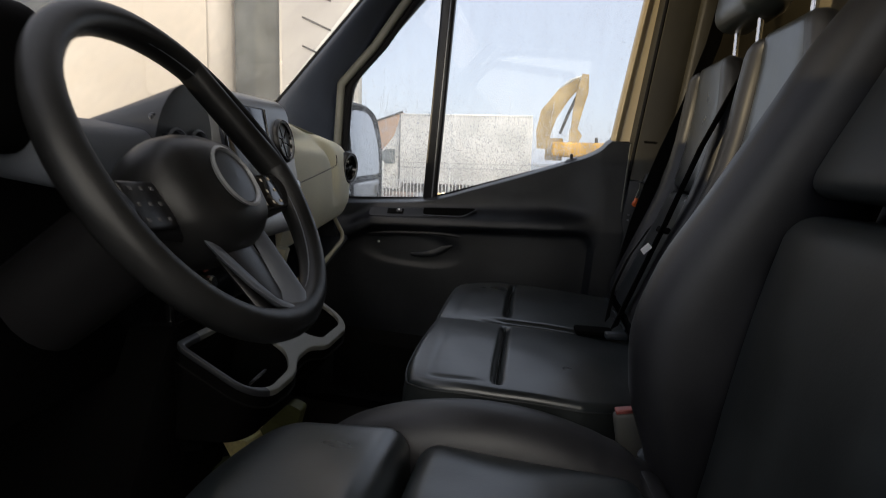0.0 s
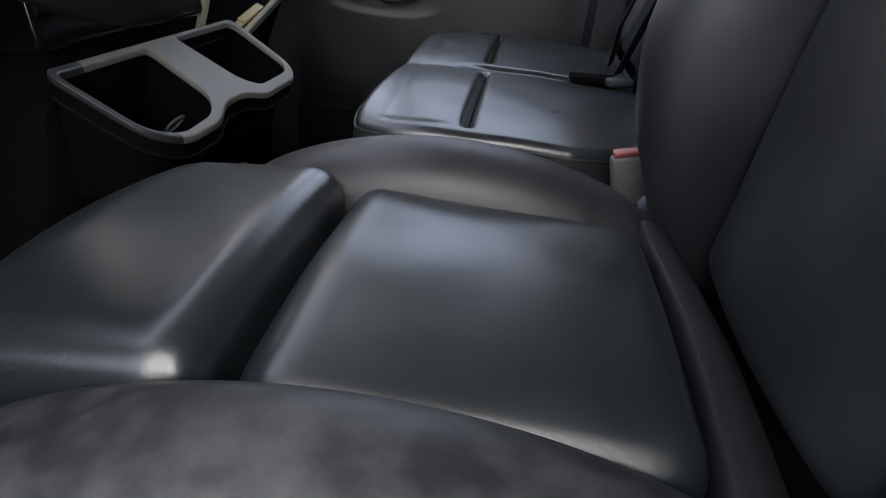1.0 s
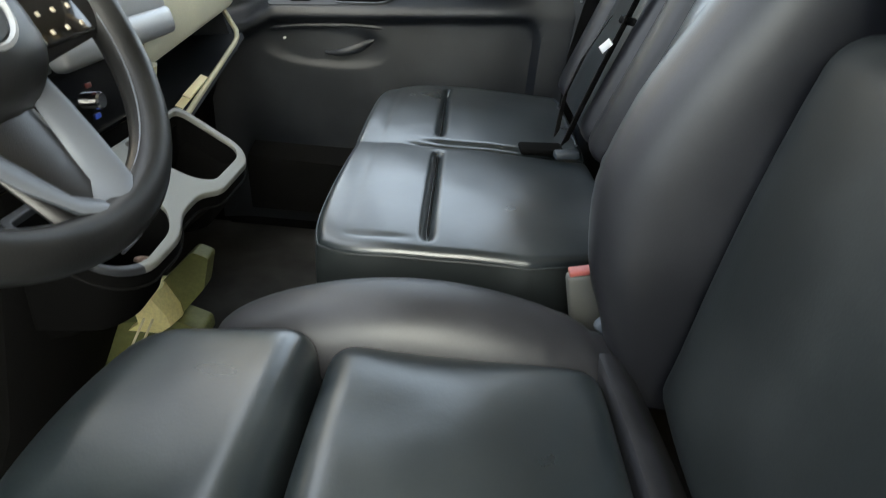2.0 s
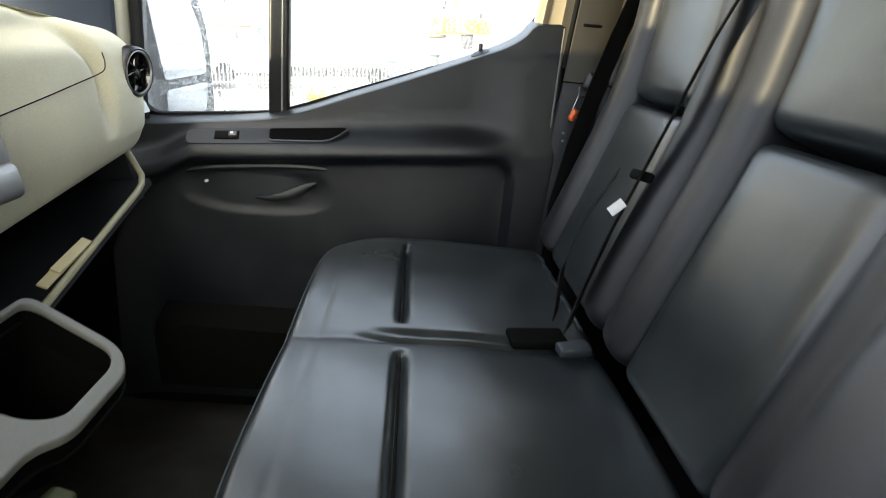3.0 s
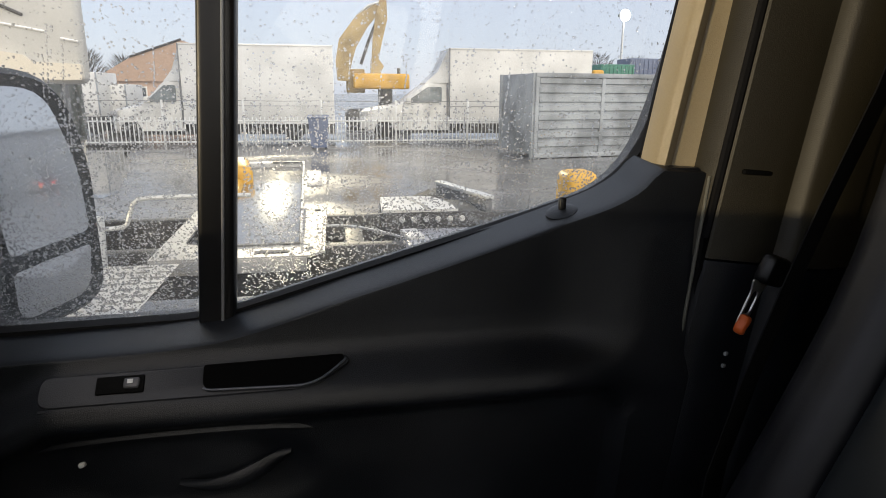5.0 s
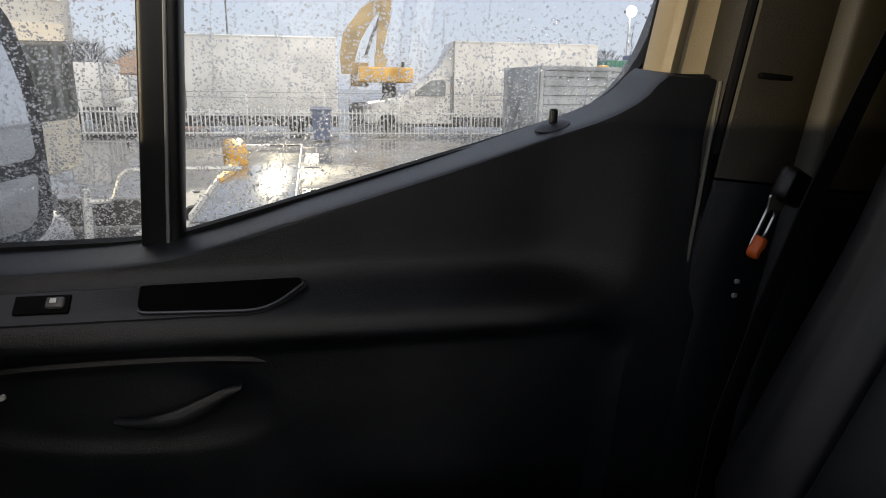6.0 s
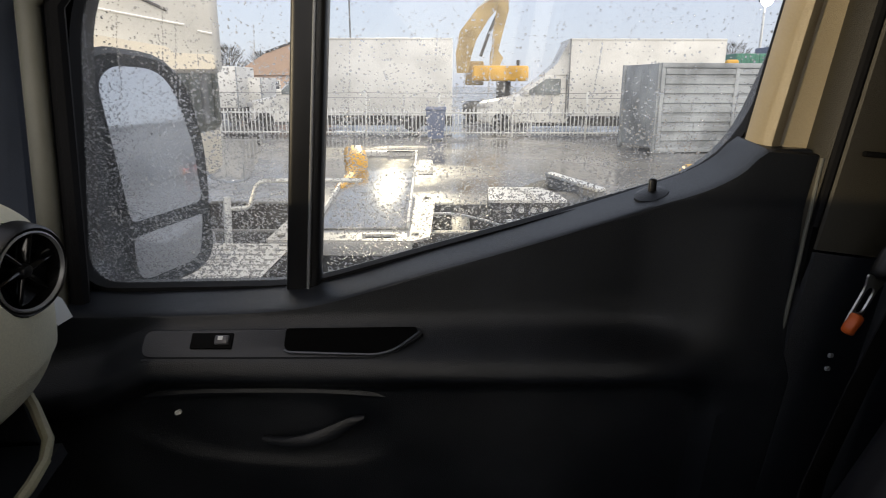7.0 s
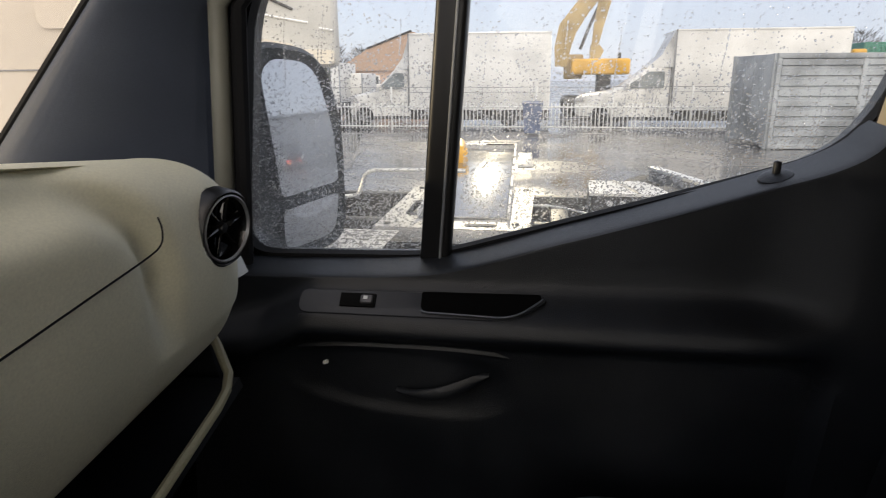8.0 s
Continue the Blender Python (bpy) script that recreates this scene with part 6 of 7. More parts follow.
    tube(bm, [(-0.50, 4.2, 1.272), (-0.785, 4.2, 1.272), (-0.955, 4.2, 1.268), (-1.000, 4.2, 1.262), (-1.026, 4.2, 1.240), (-1.045, 4.2, 1.19), (-1.062, 4.2, 1.145), (-1.080, 4.2, 1.133), (-1.128, 4.2, 1.127), (-1.16, 4.2, 1.127)], 0.011, 8)
    put(bm, "grab_rail", FENCEW, t, "bent pale grab rail")
    bm = bmesh.new()
    tube(bm, [(-1.19, 4.2, 0.86), (-1.175, 4.2, 1.185)], 0.019, 10)
    put(bm, "corner_post", FENCEW, t, "pale ribbed post")
    # frame rails and cross members
    for y in (4.55, 5.40):
        bm = bmesh.new()
        rbox(bm, (4.6, 0.09, 0.27), 0.015, Matrix.Translation((0.3, y, 0.80)), 1, 1)
        put(bm, "frame_rail", CHASSIS, t, "black frame rail")
    for x in (-0.9, 0.0, 0.9, 1.9):
        bm = bmesh.new()
        rbox(bm, (0.12, 0.9, 0.16), 0.02, Matrix.Translation((x, 4.975, 0.80)), 1, 1)
        put(bm, "cross_member", CHASSIS, t, "black cross member")
    # catwalk beside the mirror, slotted plates, sloping bright plate
    bm = bmesh.new()
    slotted_plate(bm, -1.46, -0.80, 3.36, 4.00, 1.00, 8, 8)
    put(bm, "step_plate", DECK, t, "pierced aluminium step plate", smooth=False)
    # base plate with two long slots, cut back at its near corner
    outline = [(-0.955, 4.07), (-0.24, 4.07), (-0.165, 4.16), (-0.165, 5.32), (-0.99, 5.32)]
    slots = [round_path([(-0.49, 4.34), (-0.325, 4.34), (-0.325, 4.53), (-0.49, 4.53)], 0.06, 4), round_path([(-0.50, 4.12), (-0.33, 4.12), (-0.33, 4.20), (-0.50, 4.20)], 0.035, 4),
             round_path([(-0.86, 4.36), (-0.70, 4.36), (-0.72, 4.80), (-0.88, 4.80)], 0.06, 4)]
    put(pierced(outline, slots, 1.0, 0.012), "deck_plate", DECK, t, "pale pierced deck plate", smooth=False)
    bm = bmesh.new()
    rbox(bm, (0.70, 0.012, 0.07), 0.004, Matrix.Translation((-0.60, 4.074, 0.958)), 1, 1)
    put(bm, "deck_edge", DECK, t, "folded deck edge")
    for x, y in ((-0.90, 4.14), (-0.24, 4.20), (-0.22, 5.22), (-0.93, 5.22)):
        bm = bmesh.new()
        lathe(bm, [(0.020, 0), (0.018, 0.010), (0.001, 0.011)], Matrix.Translation((x, y, 1.0)), 10)
        put(bm, "deck_bolt", CHASSIS, t, "dark deck bolt")
    # bright sloping channel lying on the base plate, with an upturned edge and an end tab
    bm = bmesh.new()
    rbox(bm, (0.47, 2.30, 0.012), 0.004, turned((-0.565, 5.43, 1.075), 3.2, 0, 2), 1, 1)
    put(bm, "sloping_plate", PLATE, t, "bright wet sloping plate")
    for x in (-0.805, -0.322):
        bm = bmesh.new()
        rbox(bm, (0.014, 2.30, 0.040), 0.004, turned((x, 5.43, 1.092), 3.2, 0, 2), 1, 1)
        put(bm, "plate_flange", BOXWHITE, t, "upturned white plate edge")
    bm = bmesh.new()
    rbox(bm, (0.50, 0.10, 0.045), 0.01, turned((-0.60, 6.52, 1.155), 3, 0, 2), 1, 1)
    put(bm, "plate_cap", BOXWHITE, t, "white end cap with a dark opening")
    bm = bmesh.new()
    rbox(bm, (0.24, 0.05, 0.010), 0.003, turned((-0.49, 6.48, 1.180), 3, 0, 2), 1, 1)
    put(bm, "cap_opening", CHASSIS, t, "dark opening in the end cap")
    bm = bmesh.new()
    rbox(bm, (0.11, 0.62, 0.012), 0.004, turned((-0.262, 6.05, 1.10), 3, 0, 2), 1, 1)
    put(bm, "side_tab", DECK, t, "pale side tab")
    bm = bmesh.new()
    rbox(bm, (0.17, 0.34, 0.20), 0.06, turned((-0.80, 5.95, 1.15), 10, 0, 12), 4, 1)
    put(bm, "hose_box", YELLOW, t, "yellow hose box")
    bm = bmesh.new()
    tube(bm, [(-0.80, 5.75, 1.10), (-0.77, 5.45, 1.09), (-0.80, 5.20, 1.07)], [0.05, 0.04, 0.025], 8)
    put(bm, "yellow_hose", YELLOW, t, "yellow hose below its box")
    # fifth wheel table and its skid beam
    bm = bmesh.new()
    o = round_path([(0.165, 4.86), (0.64, 4.86), (0.62, 5.10), (0.54, 5.36), (0.19, 5.36)], [0.01, 0.02, 0.12, 0.06, 0.03], 5)
    prism(bm, o, "z", 1.040, 1.056)
    fw = put(bm, "coupling_plate", BOXWHITE, t, "white coupling plate")
    bm = bmesh.new()
    rbox(bm, (0.60, 0.42, 0.13), 0.01, Matrix.Translation((0.48, 5.09, 0.972)), 1, 1)
    put(bm, "coupling_base", CHASSIS, fw, "black coupling base")
    for k in range(6):
        bm = bmesh.new()
        lathe(bm, [(0.019, 0), (0.017, 0.014), (0.001, 0.015)], turned((0.29 + 0.075 * k, 4.880, 0.992), 90, 0, 0), 10)
        put(bm, "bolt", BOXWHITE, fw)
    bm = bmesh.new()
    tube(bm, [(0.455, 4.87, 1.058), (0.44, 5.0, 1.058), (0.40, 5.16, 1.058), (0.355, 5.34, 1.058)], 0.014, 6, flat=0.3)
    put(bm, "plate_band", CABGREY, fw, "curved grey band")
    bm = bmesh.new()
    a, b = Vector((0.655, 5.72, 1.10)), Vector((0.865, 4.98, 1.10))
    d = (b - a).normalized()
    rbox(bm, ((b - a).length, 0.07, 0.025), 0.006, Matrix.Translation((a + b) / 2) @ d.to_track_quat("X", "Z").to_matrix().to_4x4(), 1, 1)
    beam = put(bm, "skid_beam", FENCEW, t, "pale skid beam")
    bm = bmesh.new()
    rbox(bm, ((b - a).length - 0.02, 0.05, 0.085), 0.006, Matrix.Translation((a + b) / 2 - Vector((0, 0, 0.055))) @ d.to_track_quat("X", "Z").to_matrix().to_4x4(), 1, 1)
    put(bm, "beam_web", CABGREY, beam, "dirty grey beam side")
    bm = bmesh.new()
    rbox(bm, (0.52, 0.42, 0.12), 0.02, Matrix.Translation((0.53, 4.83 - 0.22, 0.890)), 2, 1)
    put(bm, "battery_cover", LAVENDER, t, "pale grey battery cover")
    bm = bmesh.new()
    rbox(bm, (0.10, 0.20, 0.03), 0.01, turned((0.32, 4.62, 0.958), 0, 0, 8), 2, 1)
    put(bm, "cover_latch", BOXWHITE, t, "white latch on the cover")
    for x, y in ((0.75, 4.05), (0.75, 5.9), (-3.6, 4.05), (-3.6, 5.9)):
        build_wheel(t, x + 2.0, y - 5.0, 0.5, 0.5, 0.32 if x < 0 else 0.55)
    bm = bmesh.new()
    tube(bm, [(-0.20, 4.96, 0.95), (-0.08, 4.95, 0.955), (0.02, 4.91, 0.95), (0.14, 4.78, 0.95), (0.27, 4.60, 0.945)], 0.008, 8)
    put(bm, "air_hose", FENCEW, t, "pale looped air hose")
    return t


build_tractor()


# ---- fence ----
def build_fence_panel():
    f = thing("fence_panel", "pale galvanised picket fence panel at the yard edge", "fence", "fence panels")
    for z in (0.14, 0.80):
        bm = bmesh.new()
        rbox(bm, (2.5, 0.045, 0.05), 0.005, Matrix.Translation((1.25, 0, z)), 1, 1)
        part("rail", bm, FENCEW, f)
    bm = bmesh.new()
    rbox(bm, (0.07, 0.07, 1.48), 0.01, Matrix.Translation((0, 0, 0.74)), 1, 1)
    part("post", bm, FENCEW, f, "square fence post")
    bm = bmesh.new()
    tube(bm, [(0, 0, 1.46), (1.25, 0, 1.445), (2.5, 0, 1.46)], 0.010, 6)
    part("wire", bm, CABGREY, f, "slack grey wire")
    sample = bmesh.new()
    rbox(sample, (0.035, 0.025, 0.88), 0.004, Matrix.Translation((0, 0.012, 0.49)), 1, 1)
    first = part("picket", sample, FENCEW, f)
    first.location.x = 0.125
    for k in range(1, 18):
        o = new("picket", first.data)
        o.parent = f
        o.location.x = 0.125 + 0.1324 * k
    return f


fence = build_fence_panel()
FY = 22.7
fence.matrix_basis = pose(-13.0, FY, ground_z(FY))
for k in range(1, 9):
    copy_thing(fence, pose(-13.0 + 2.5 * k, FY, ground_z(FY)))


# ---- box trucks behind the fence ----
def build_box_truck(x0, box_len, y, top, nose, label):
    """A light truck facing -x with its box from x0 to x0 + box_len."""
    g = ground_z(y)
    t = thing("box_truck", label, "truck", "white box trucks", at=(x0, y, g))
    h = top - g
    bm = bmesh.new()
    rbox(bm, (box_len, 2.2, h - 0.62), 0.03, Matrix.Translation((box_len / 2, 0.9, (h + 0.62) / 2)), 2, 1)
    body = part("box_body", bm, BOXWHITE, t, "white panelled box")
    for z in (0.63, h - 0.04, 1.25):
        bm = bmesh.new()
        rbox(bm, (box_len, 0.02, 0.05 if z != 1.25 else 0.02), 0.004, Matrix.Translation((box_len / 2, -0.205, z)), 1, 1)
        part("edge_rail", bm, BOXWHITE if z != 1.25 else SILVER, body, "thin edge rail")
    bm = bmesh.new()
    rbox(bm, (0.05, 0.03, h - 0.64), 0.006, Matrix.Translation((0.02, -0.205, (h + 0.62) / 2)), 1, 1)
    part("corner_rail", bm, CABGREY, body, "grey corner rail")
    # cab by stations along x
    bm = bmesh.new()
    L = nose
    rings = []
    for u, zt, zb, w in ((0.0, 0.95, 0.45, 0.80), (0.05, 1.12, 0.38, 0.92), (0.38, 1.30, 0.36, 0.98), (0.50, 1.48, 0.36, 0.99), (0.72, 2.02, 0.36, 0.95), (0.80, 2.14, 0.36, 0.94), (1.0, 2.22, 0.36, 0.94)):
        x = -L + L * u
        yc = 0.85
        ring = [(x, yc - w, zb), (x, yc - w, zb + (zt - zb) * 0.55), (x, yc - w * 0.92, zb + (zt - zb) * 0.92), (x, yc - w * 0.8, zt), (x, yc + w * 0.8, zt), (x, yc + w * 0.92, zb + (zt - zb) * 0.92), (x, yc + w, zb + (zt - zb) * 0.55), (x, yc + w, zb)]
        rings.append(ring)
    loft(bm, rings)
    cab = part("cab", bm, TRUCKWHITE, t, "white cab")
    bm = bmesh.new()
    prism(bm, round_path([(-L * 0.50, 1.38), (-L * 0.08, 1.38), (-L * 0.08, 1.95), (-L * 0.24, 1.95)], 0.06, 4), "y", -0.135, -0.06)
    part("side_window", bm, PALEGLASS, cab, "pale reflecting side window")
    bm = bmesh.new()
    prism(bm, [(-L * 0.02, 0.5), (-L * 0.01, 0.5), (-L * 0.01, 2.1), (-L * 0.02, 2.1)], "y", -0.125, -0.06)
    part("door_joint", bm, CABGREY, cab, "door joint")
    bm = bmesh.new()
    rings = [[(-L * a, 0.85 - w, z0), (-L * a, 0.85 - w * 0.9, z1), (-L * a, 0.85 + w * 0.9, z1), (-L * a, 0.85 + w, z0)] for a, z0, z1, w in ((0.26, 2.05, 2.10, 0.75), (0.12, 2.08, 2.5, 0.85), (0.0, 2.1, h - 0.06, 0.95))]
    loft(bm, rings)
    part("roof_deflector", bm, TRUCKWHITE, cab, "white sloping roof deflector")
    bm = bmesh.new()
    rbox(bm, (0.20, 0.10, 0.22), 0.04, Matrix.Translation((-L * 0.47, -0.32, 1.45)), 3, 1)
    part("mirror", bm, TRUCKWHITE, cab, "white door mirror")
    bm = bmesh.new()
    rbox(bm, (0.30, 0.05, 0.16), 0.02, turned((-L * 0.96, -0.06, 0.98), 0, 0, -25), 2, 1)
    part("headlight", bm, DECK, cab, "clear headlight")
    # chassis box enlarged to stand in for the shadow under the truck
    bm = bmesh.new()
    rbox(bm, (box_len + nose * 0.6, 1.7, 0.40), 0.02, Matrix.Translation((box_len / 2 - nose * 0.3, 0.95, 0.42)), 1, 1)
    part("chassis", bm, CHASSIS, t, "black chassis")
    for x in (-L * 0.74, box_len * 0.72):
        build_wheel(t, x, -0.02, 0.36, 0.36, 0.26)
    return t


build_box_truck(-5.35, 5.3, 25.0, 3.37, 2.4, "white box truck parked behind the fence beside an excavator")
build_box_truck(4.22, 5.65, 25.0, 3.36, 3.3, "white box truck with sloping roof deflector behind the fence")


# ---- grey container ----
def build_container():
    y = 17.6
    c = thing("shipping_container", "grey corrugated steel container on the wet yard", "container", at=(5.25, y, ground_z(y)))
    ang = radians(9)
    d, e = Vector((math.cos(ang), math.sin(ang), 0)), Vector((-math.sin(ang), math.cos(ang), 0))
    m = Matrix(((d.x, e.x, 0, 0), (d.y, e.y, 0, 0), (0, 0, 1, 0), (0, 0, 0, 1)))
    L, W, H = 5.8, 2.2, 2.28
    bm = bmesh.new()
    rbox(bm, (L, W, H - 0.12), 0.02, m @ Matrix.Translation((L / 2, W / 2, H / 2 + 0.05)), 1, 1)
    part("shell", bm, CONT, c, "grey shell")
    for k in range(8):
        bm = bmesh.new()
        z = 0.30 + 0.24 * k
        loft(bm, [[m @ Vector((x, yy, zz)) for yy, zz in ((0.0, z), (-0.05, z + 0.03), (-0.05, z + 0.16), (0.0, z + 0.19))] for x in (0.12, L - 0.12)])
        part("rib", bm, CONT, c)
    for x in (0.05, L - 0.05, L * 0.36, L * 0.66):
        bm = bmesh.new()
        rbox(bm, (0.11, 0.11, H), 0.012, m @ Matrix.Translation((x, -0.01, H / 2)), 1, 1)
        part("post", bm, CONT, c, "corner post")
    for yy in (0.05, W - 0.05):
        bm = bmesh.new()
        rbox(bm, (0.11, 0.11, H), 0.012, m @ Matrix.Translation((-0.01, yy, H / 2)), 1, 1)
        part("end_post", bm, CONT, c, "corner post")
    for z in (0.08, H - 0.06):
        bm = bmesh.new()
        rbox(bm, (L, 0.12, 0.12), 0.012, m @ Matrix.Translation((L / 2, -0.015, z)), 1, 1)
        part("side_rail", bm, CONT, c, "long rail")
    for yy in (0.62, 1.10, 1.58):
        bm = bmesh.new()
        rbox(bm, (0.02, 0.05, H - 0.3), 0.006, m @ Matrix.Translation((0.0, yy, H / 2)), 1, 1)
        part("end_seam", bm, CONT, c, "shallow upright seam")


build_container()


# ---- excavator ----
def build_excavator():
    y = 34.0
    e = thing("excavator", "yellow tracked excavator with its boom raised", "excavator", at=(2.2, y, ground_z(y)))
    o = Matrix.Translation((-2.2, -y, -ground_z(y)))

    def beam(name, pts, hs, w, label):
        bm = bmesh.new()
        rings = []
        for i, (p, h) in enumerate(zip(pts, hs)):
            a, b = Vector(pts[max(i - 1, 0)]), Vector(pts[min(i + 1, len(pts) - 1)])
            t = (b - a).normalized()
            n = Vector((-t.z, 0, t.x))
            p = Vector(p)
            rings.append([o @ (p + n * h + Vector((0, -w, 0))), o @ (p + n * h + Vector((0, w, 0))), o @ (p - n * h + Vector((0, w, 0))), o @ (p - n * h + Vector((0, -w, 0)))])
        loft(bm, rings)
        return part(name, bm, BOOM, e, label)
    beam("boom", [(0.45, y, 2.3), (0.50, y, 3.2), (0.72, y, 4.1), (1.45, y, 5.14), (2.3, y, 5.85)], [0.28, 0.40, 0.46, 0.38, 0.20], 0.22, "yellow cranked boom")
    beam("stick", [(2.50, y - 0.3, 6.15), (2.40, y - 0.3, 5.3), (2.20, y - 0.3, 4.3), (2.05, y - 0.3, 3.3)], [0.16, 0.30, 0.24, 0.16], 0.18, "yellow stick")
    bm = bmesh.new()
    tube(bm, [o @ Vector(p) for p in ((1.2, y, 5.4), (1.8, y, 5.9), (2.4, y, 6.1))], 0.07, 8)
    part("cylinder", bm, STEEL, e, "steel cylinder")
    beam("bucket", [(2.0, y - 0.3, 3.4), (2.15, y - 0.3, 3.0), (2.05, y - 0.3, 2.6)], [0.15, 0.32, 0.22], 0.35, "worn bucket at the end of the stick")
    bm = bmesh.new()
    tube(bm, [o @ Vector(p) for p in ((1.35, y - 0.35, 3.1), (1.75, y - 0.35, 4.2), (2.1, y - 0.35, 5.0))], 0.08, 8)
    part("lift_cylinder", bm, CHASSIS, e, "dark lift cylinder")
    bm = bmesh.new()
    rbox(bm, (2.8, 2.4, 0.75), 0.12, o @ Matrix.Translation((2.35, y + 0.4, 2.28)), 3, 1)
    part("upper_body", bm, YELLOW, e, "yellow upper body")
    bm = bmesh.new()
    rbox(bm, (0.95, 1.0, 1.2), 0.1, o @ Matrix.Translation((1.1, y + 0.9, 2.3)), 3, 1)
    part("operator_cab", bm, BOOM, e, "yellow cab")
    bm = bmesh.new()
    rbox(bm, (3.4, 2.4, 0.9), 0.35, o @ Matrix.Translation((2.2, y + 0.4, 0.45)), 4, 1)
    part("tracks", bm, CHASSIS, e, "black tracks")
    bm = bmesh.new()
    rbox(bm, (0.7, 0.9, 1.2), 0.1, o @ Matrix.Translation((2.6, y + 0.4, 1.4)), 1, 1)
    part("turntable", bm, CHASSIS, e, "dark turntable")
    bm = bmesh.new()
    tube(bm, [o @ Vector((3.3, y + 0.2, 2.5)), o @ Vector((3.3, y + 0.2, 2.95))], 0.09, 10)
    part("exhaust", bm, CHASSIS, e, "black exhaust")


build_excavator()


# ---- bins, lamps, far things ----
def build_bin():
    y = 21.3
    b = thing("wheelie_bin", "dark blue plastic bin standing at the fence", "bin", at=(-0.57, y, ground_z(y)))
    bm = bmesh.new()
    loft(bm, [[(sx * w, sy * w, z) for sx, sy in ((-1, -1), (1, -1), (1, 1), (-1, 1))] for z, w in ((0.06, 0.24), (0.95, 0.31))])
    part("body", bm, BIN, b, "blue tapered body")
    bm = bmesh.new()
    rbox(bm, (0.66, 0.68, 0.08), 0.03, turned((0, 0, 0.99), 3, 0, 0), 2, 1)
    part("lid", bm, BIN, b, "blue lid")
    for sx in (-0.2, 0.2):
        bm = bmesh.new()
        lathe(bm, [(0.09, -0.03), (0.09, 0.03)], turned((sx, 0.24, 0.09), 0, 90, 0), 14)
        part("wheel", bm, TYRE, b, "small black wheel")


build_bin()


def build_lamp(x, y, h, r):
    g = ground_z(y)
    l = thing("yard_floodlight", "lit floodlight on a thin grey mast", "floodlight", "yard floodlights", at=(x, y, g))
    bm = bmesh.new()
    tube(bm, [(0, 0, 0), (0, 0, h * 0.5), (0, 0, h)], [0.12, 0.10, 0.07], 10)
    part("mast", bm, FENCEW, l, "thin grey mast")
    bm = bmesh.new()
    rbox(bm, (0.9, 0.4, 0.25), 0.08, Matrix.Translation((0, 0, h)), 2, 1)
    part("head", bm, CABGREY, l, "grey lamp head")
    bm = bmesh.new()
    lathe(bm, [(r, 0), (r * 0.9, r * 0.25), (0.001, r * 0.35)], turned((0, -0.21, h), 90, 0, 0), 20)
    part("lens", bm, LAMPW, l, "glowing lens")


build_lamp(22.9, 50.0, 7.75, 0.42)


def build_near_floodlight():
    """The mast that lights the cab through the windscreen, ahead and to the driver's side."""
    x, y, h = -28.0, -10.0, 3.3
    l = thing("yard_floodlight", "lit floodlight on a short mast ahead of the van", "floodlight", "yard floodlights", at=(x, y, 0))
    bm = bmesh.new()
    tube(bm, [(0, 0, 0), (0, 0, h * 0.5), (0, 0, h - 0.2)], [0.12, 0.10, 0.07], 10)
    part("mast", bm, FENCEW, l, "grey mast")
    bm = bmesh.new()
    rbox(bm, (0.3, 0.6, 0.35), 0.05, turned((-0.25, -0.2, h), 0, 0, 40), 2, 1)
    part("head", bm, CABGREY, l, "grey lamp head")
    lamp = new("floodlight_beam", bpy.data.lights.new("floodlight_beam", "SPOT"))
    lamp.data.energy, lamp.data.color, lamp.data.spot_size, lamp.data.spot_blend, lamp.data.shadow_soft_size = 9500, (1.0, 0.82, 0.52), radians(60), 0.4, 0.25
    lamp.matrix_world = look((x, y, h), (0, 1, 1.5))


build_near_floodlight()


def build_tall_floodlight():
    """The tall mast beyond the trucks, whose glare lies on the wet deck plates."""
    x, y, h = -3.0, 41.0, 13.2
    l = thing("yard_floodlight", "lit floodlight on a very tall thin mast", "floodlight", "yard floodlights", at=(x, y, 0))
    bm = bmesh.new()
    tube(bm, [(-3.4, 0.5, 0), (-3.4, 0.5, h * 0.5), (-3.4, 0.5, h + 0.2), (-3.2, 0.5, h + 0.4), (0, 0.5, h + 0.4)], [0.06, 0.05, 0.04, 0.035, 0.03], 8)
    part("mast", bm, CABGREY, l, "thin grey mast with a side arm")
    bm = bmesh.new()
    rbox(bm, (0.7, 0.4, 0.35), 0.05, Matrix.Translation((0, 0.5, h + 0.2)), 2, 1)
    part("head", bm, CABGREY, l, "grey lamp head")
    lamp = new("floodlight_beam", bpy.data.lights.new("floodlight_beam", "SPOT"))
    lamp.data.energy, lamp.data.color, lamp.data.spot_size, lamp.data.spot_blend, lamp.data.shadow_soft_size = 18000, (1.0, 0.90, 0.66), radians(25), 0.12, 0.4
    lamp.matrix_world = look((x, y, h), (-1.5, 18.0, 0))


build_tall_floodlight()


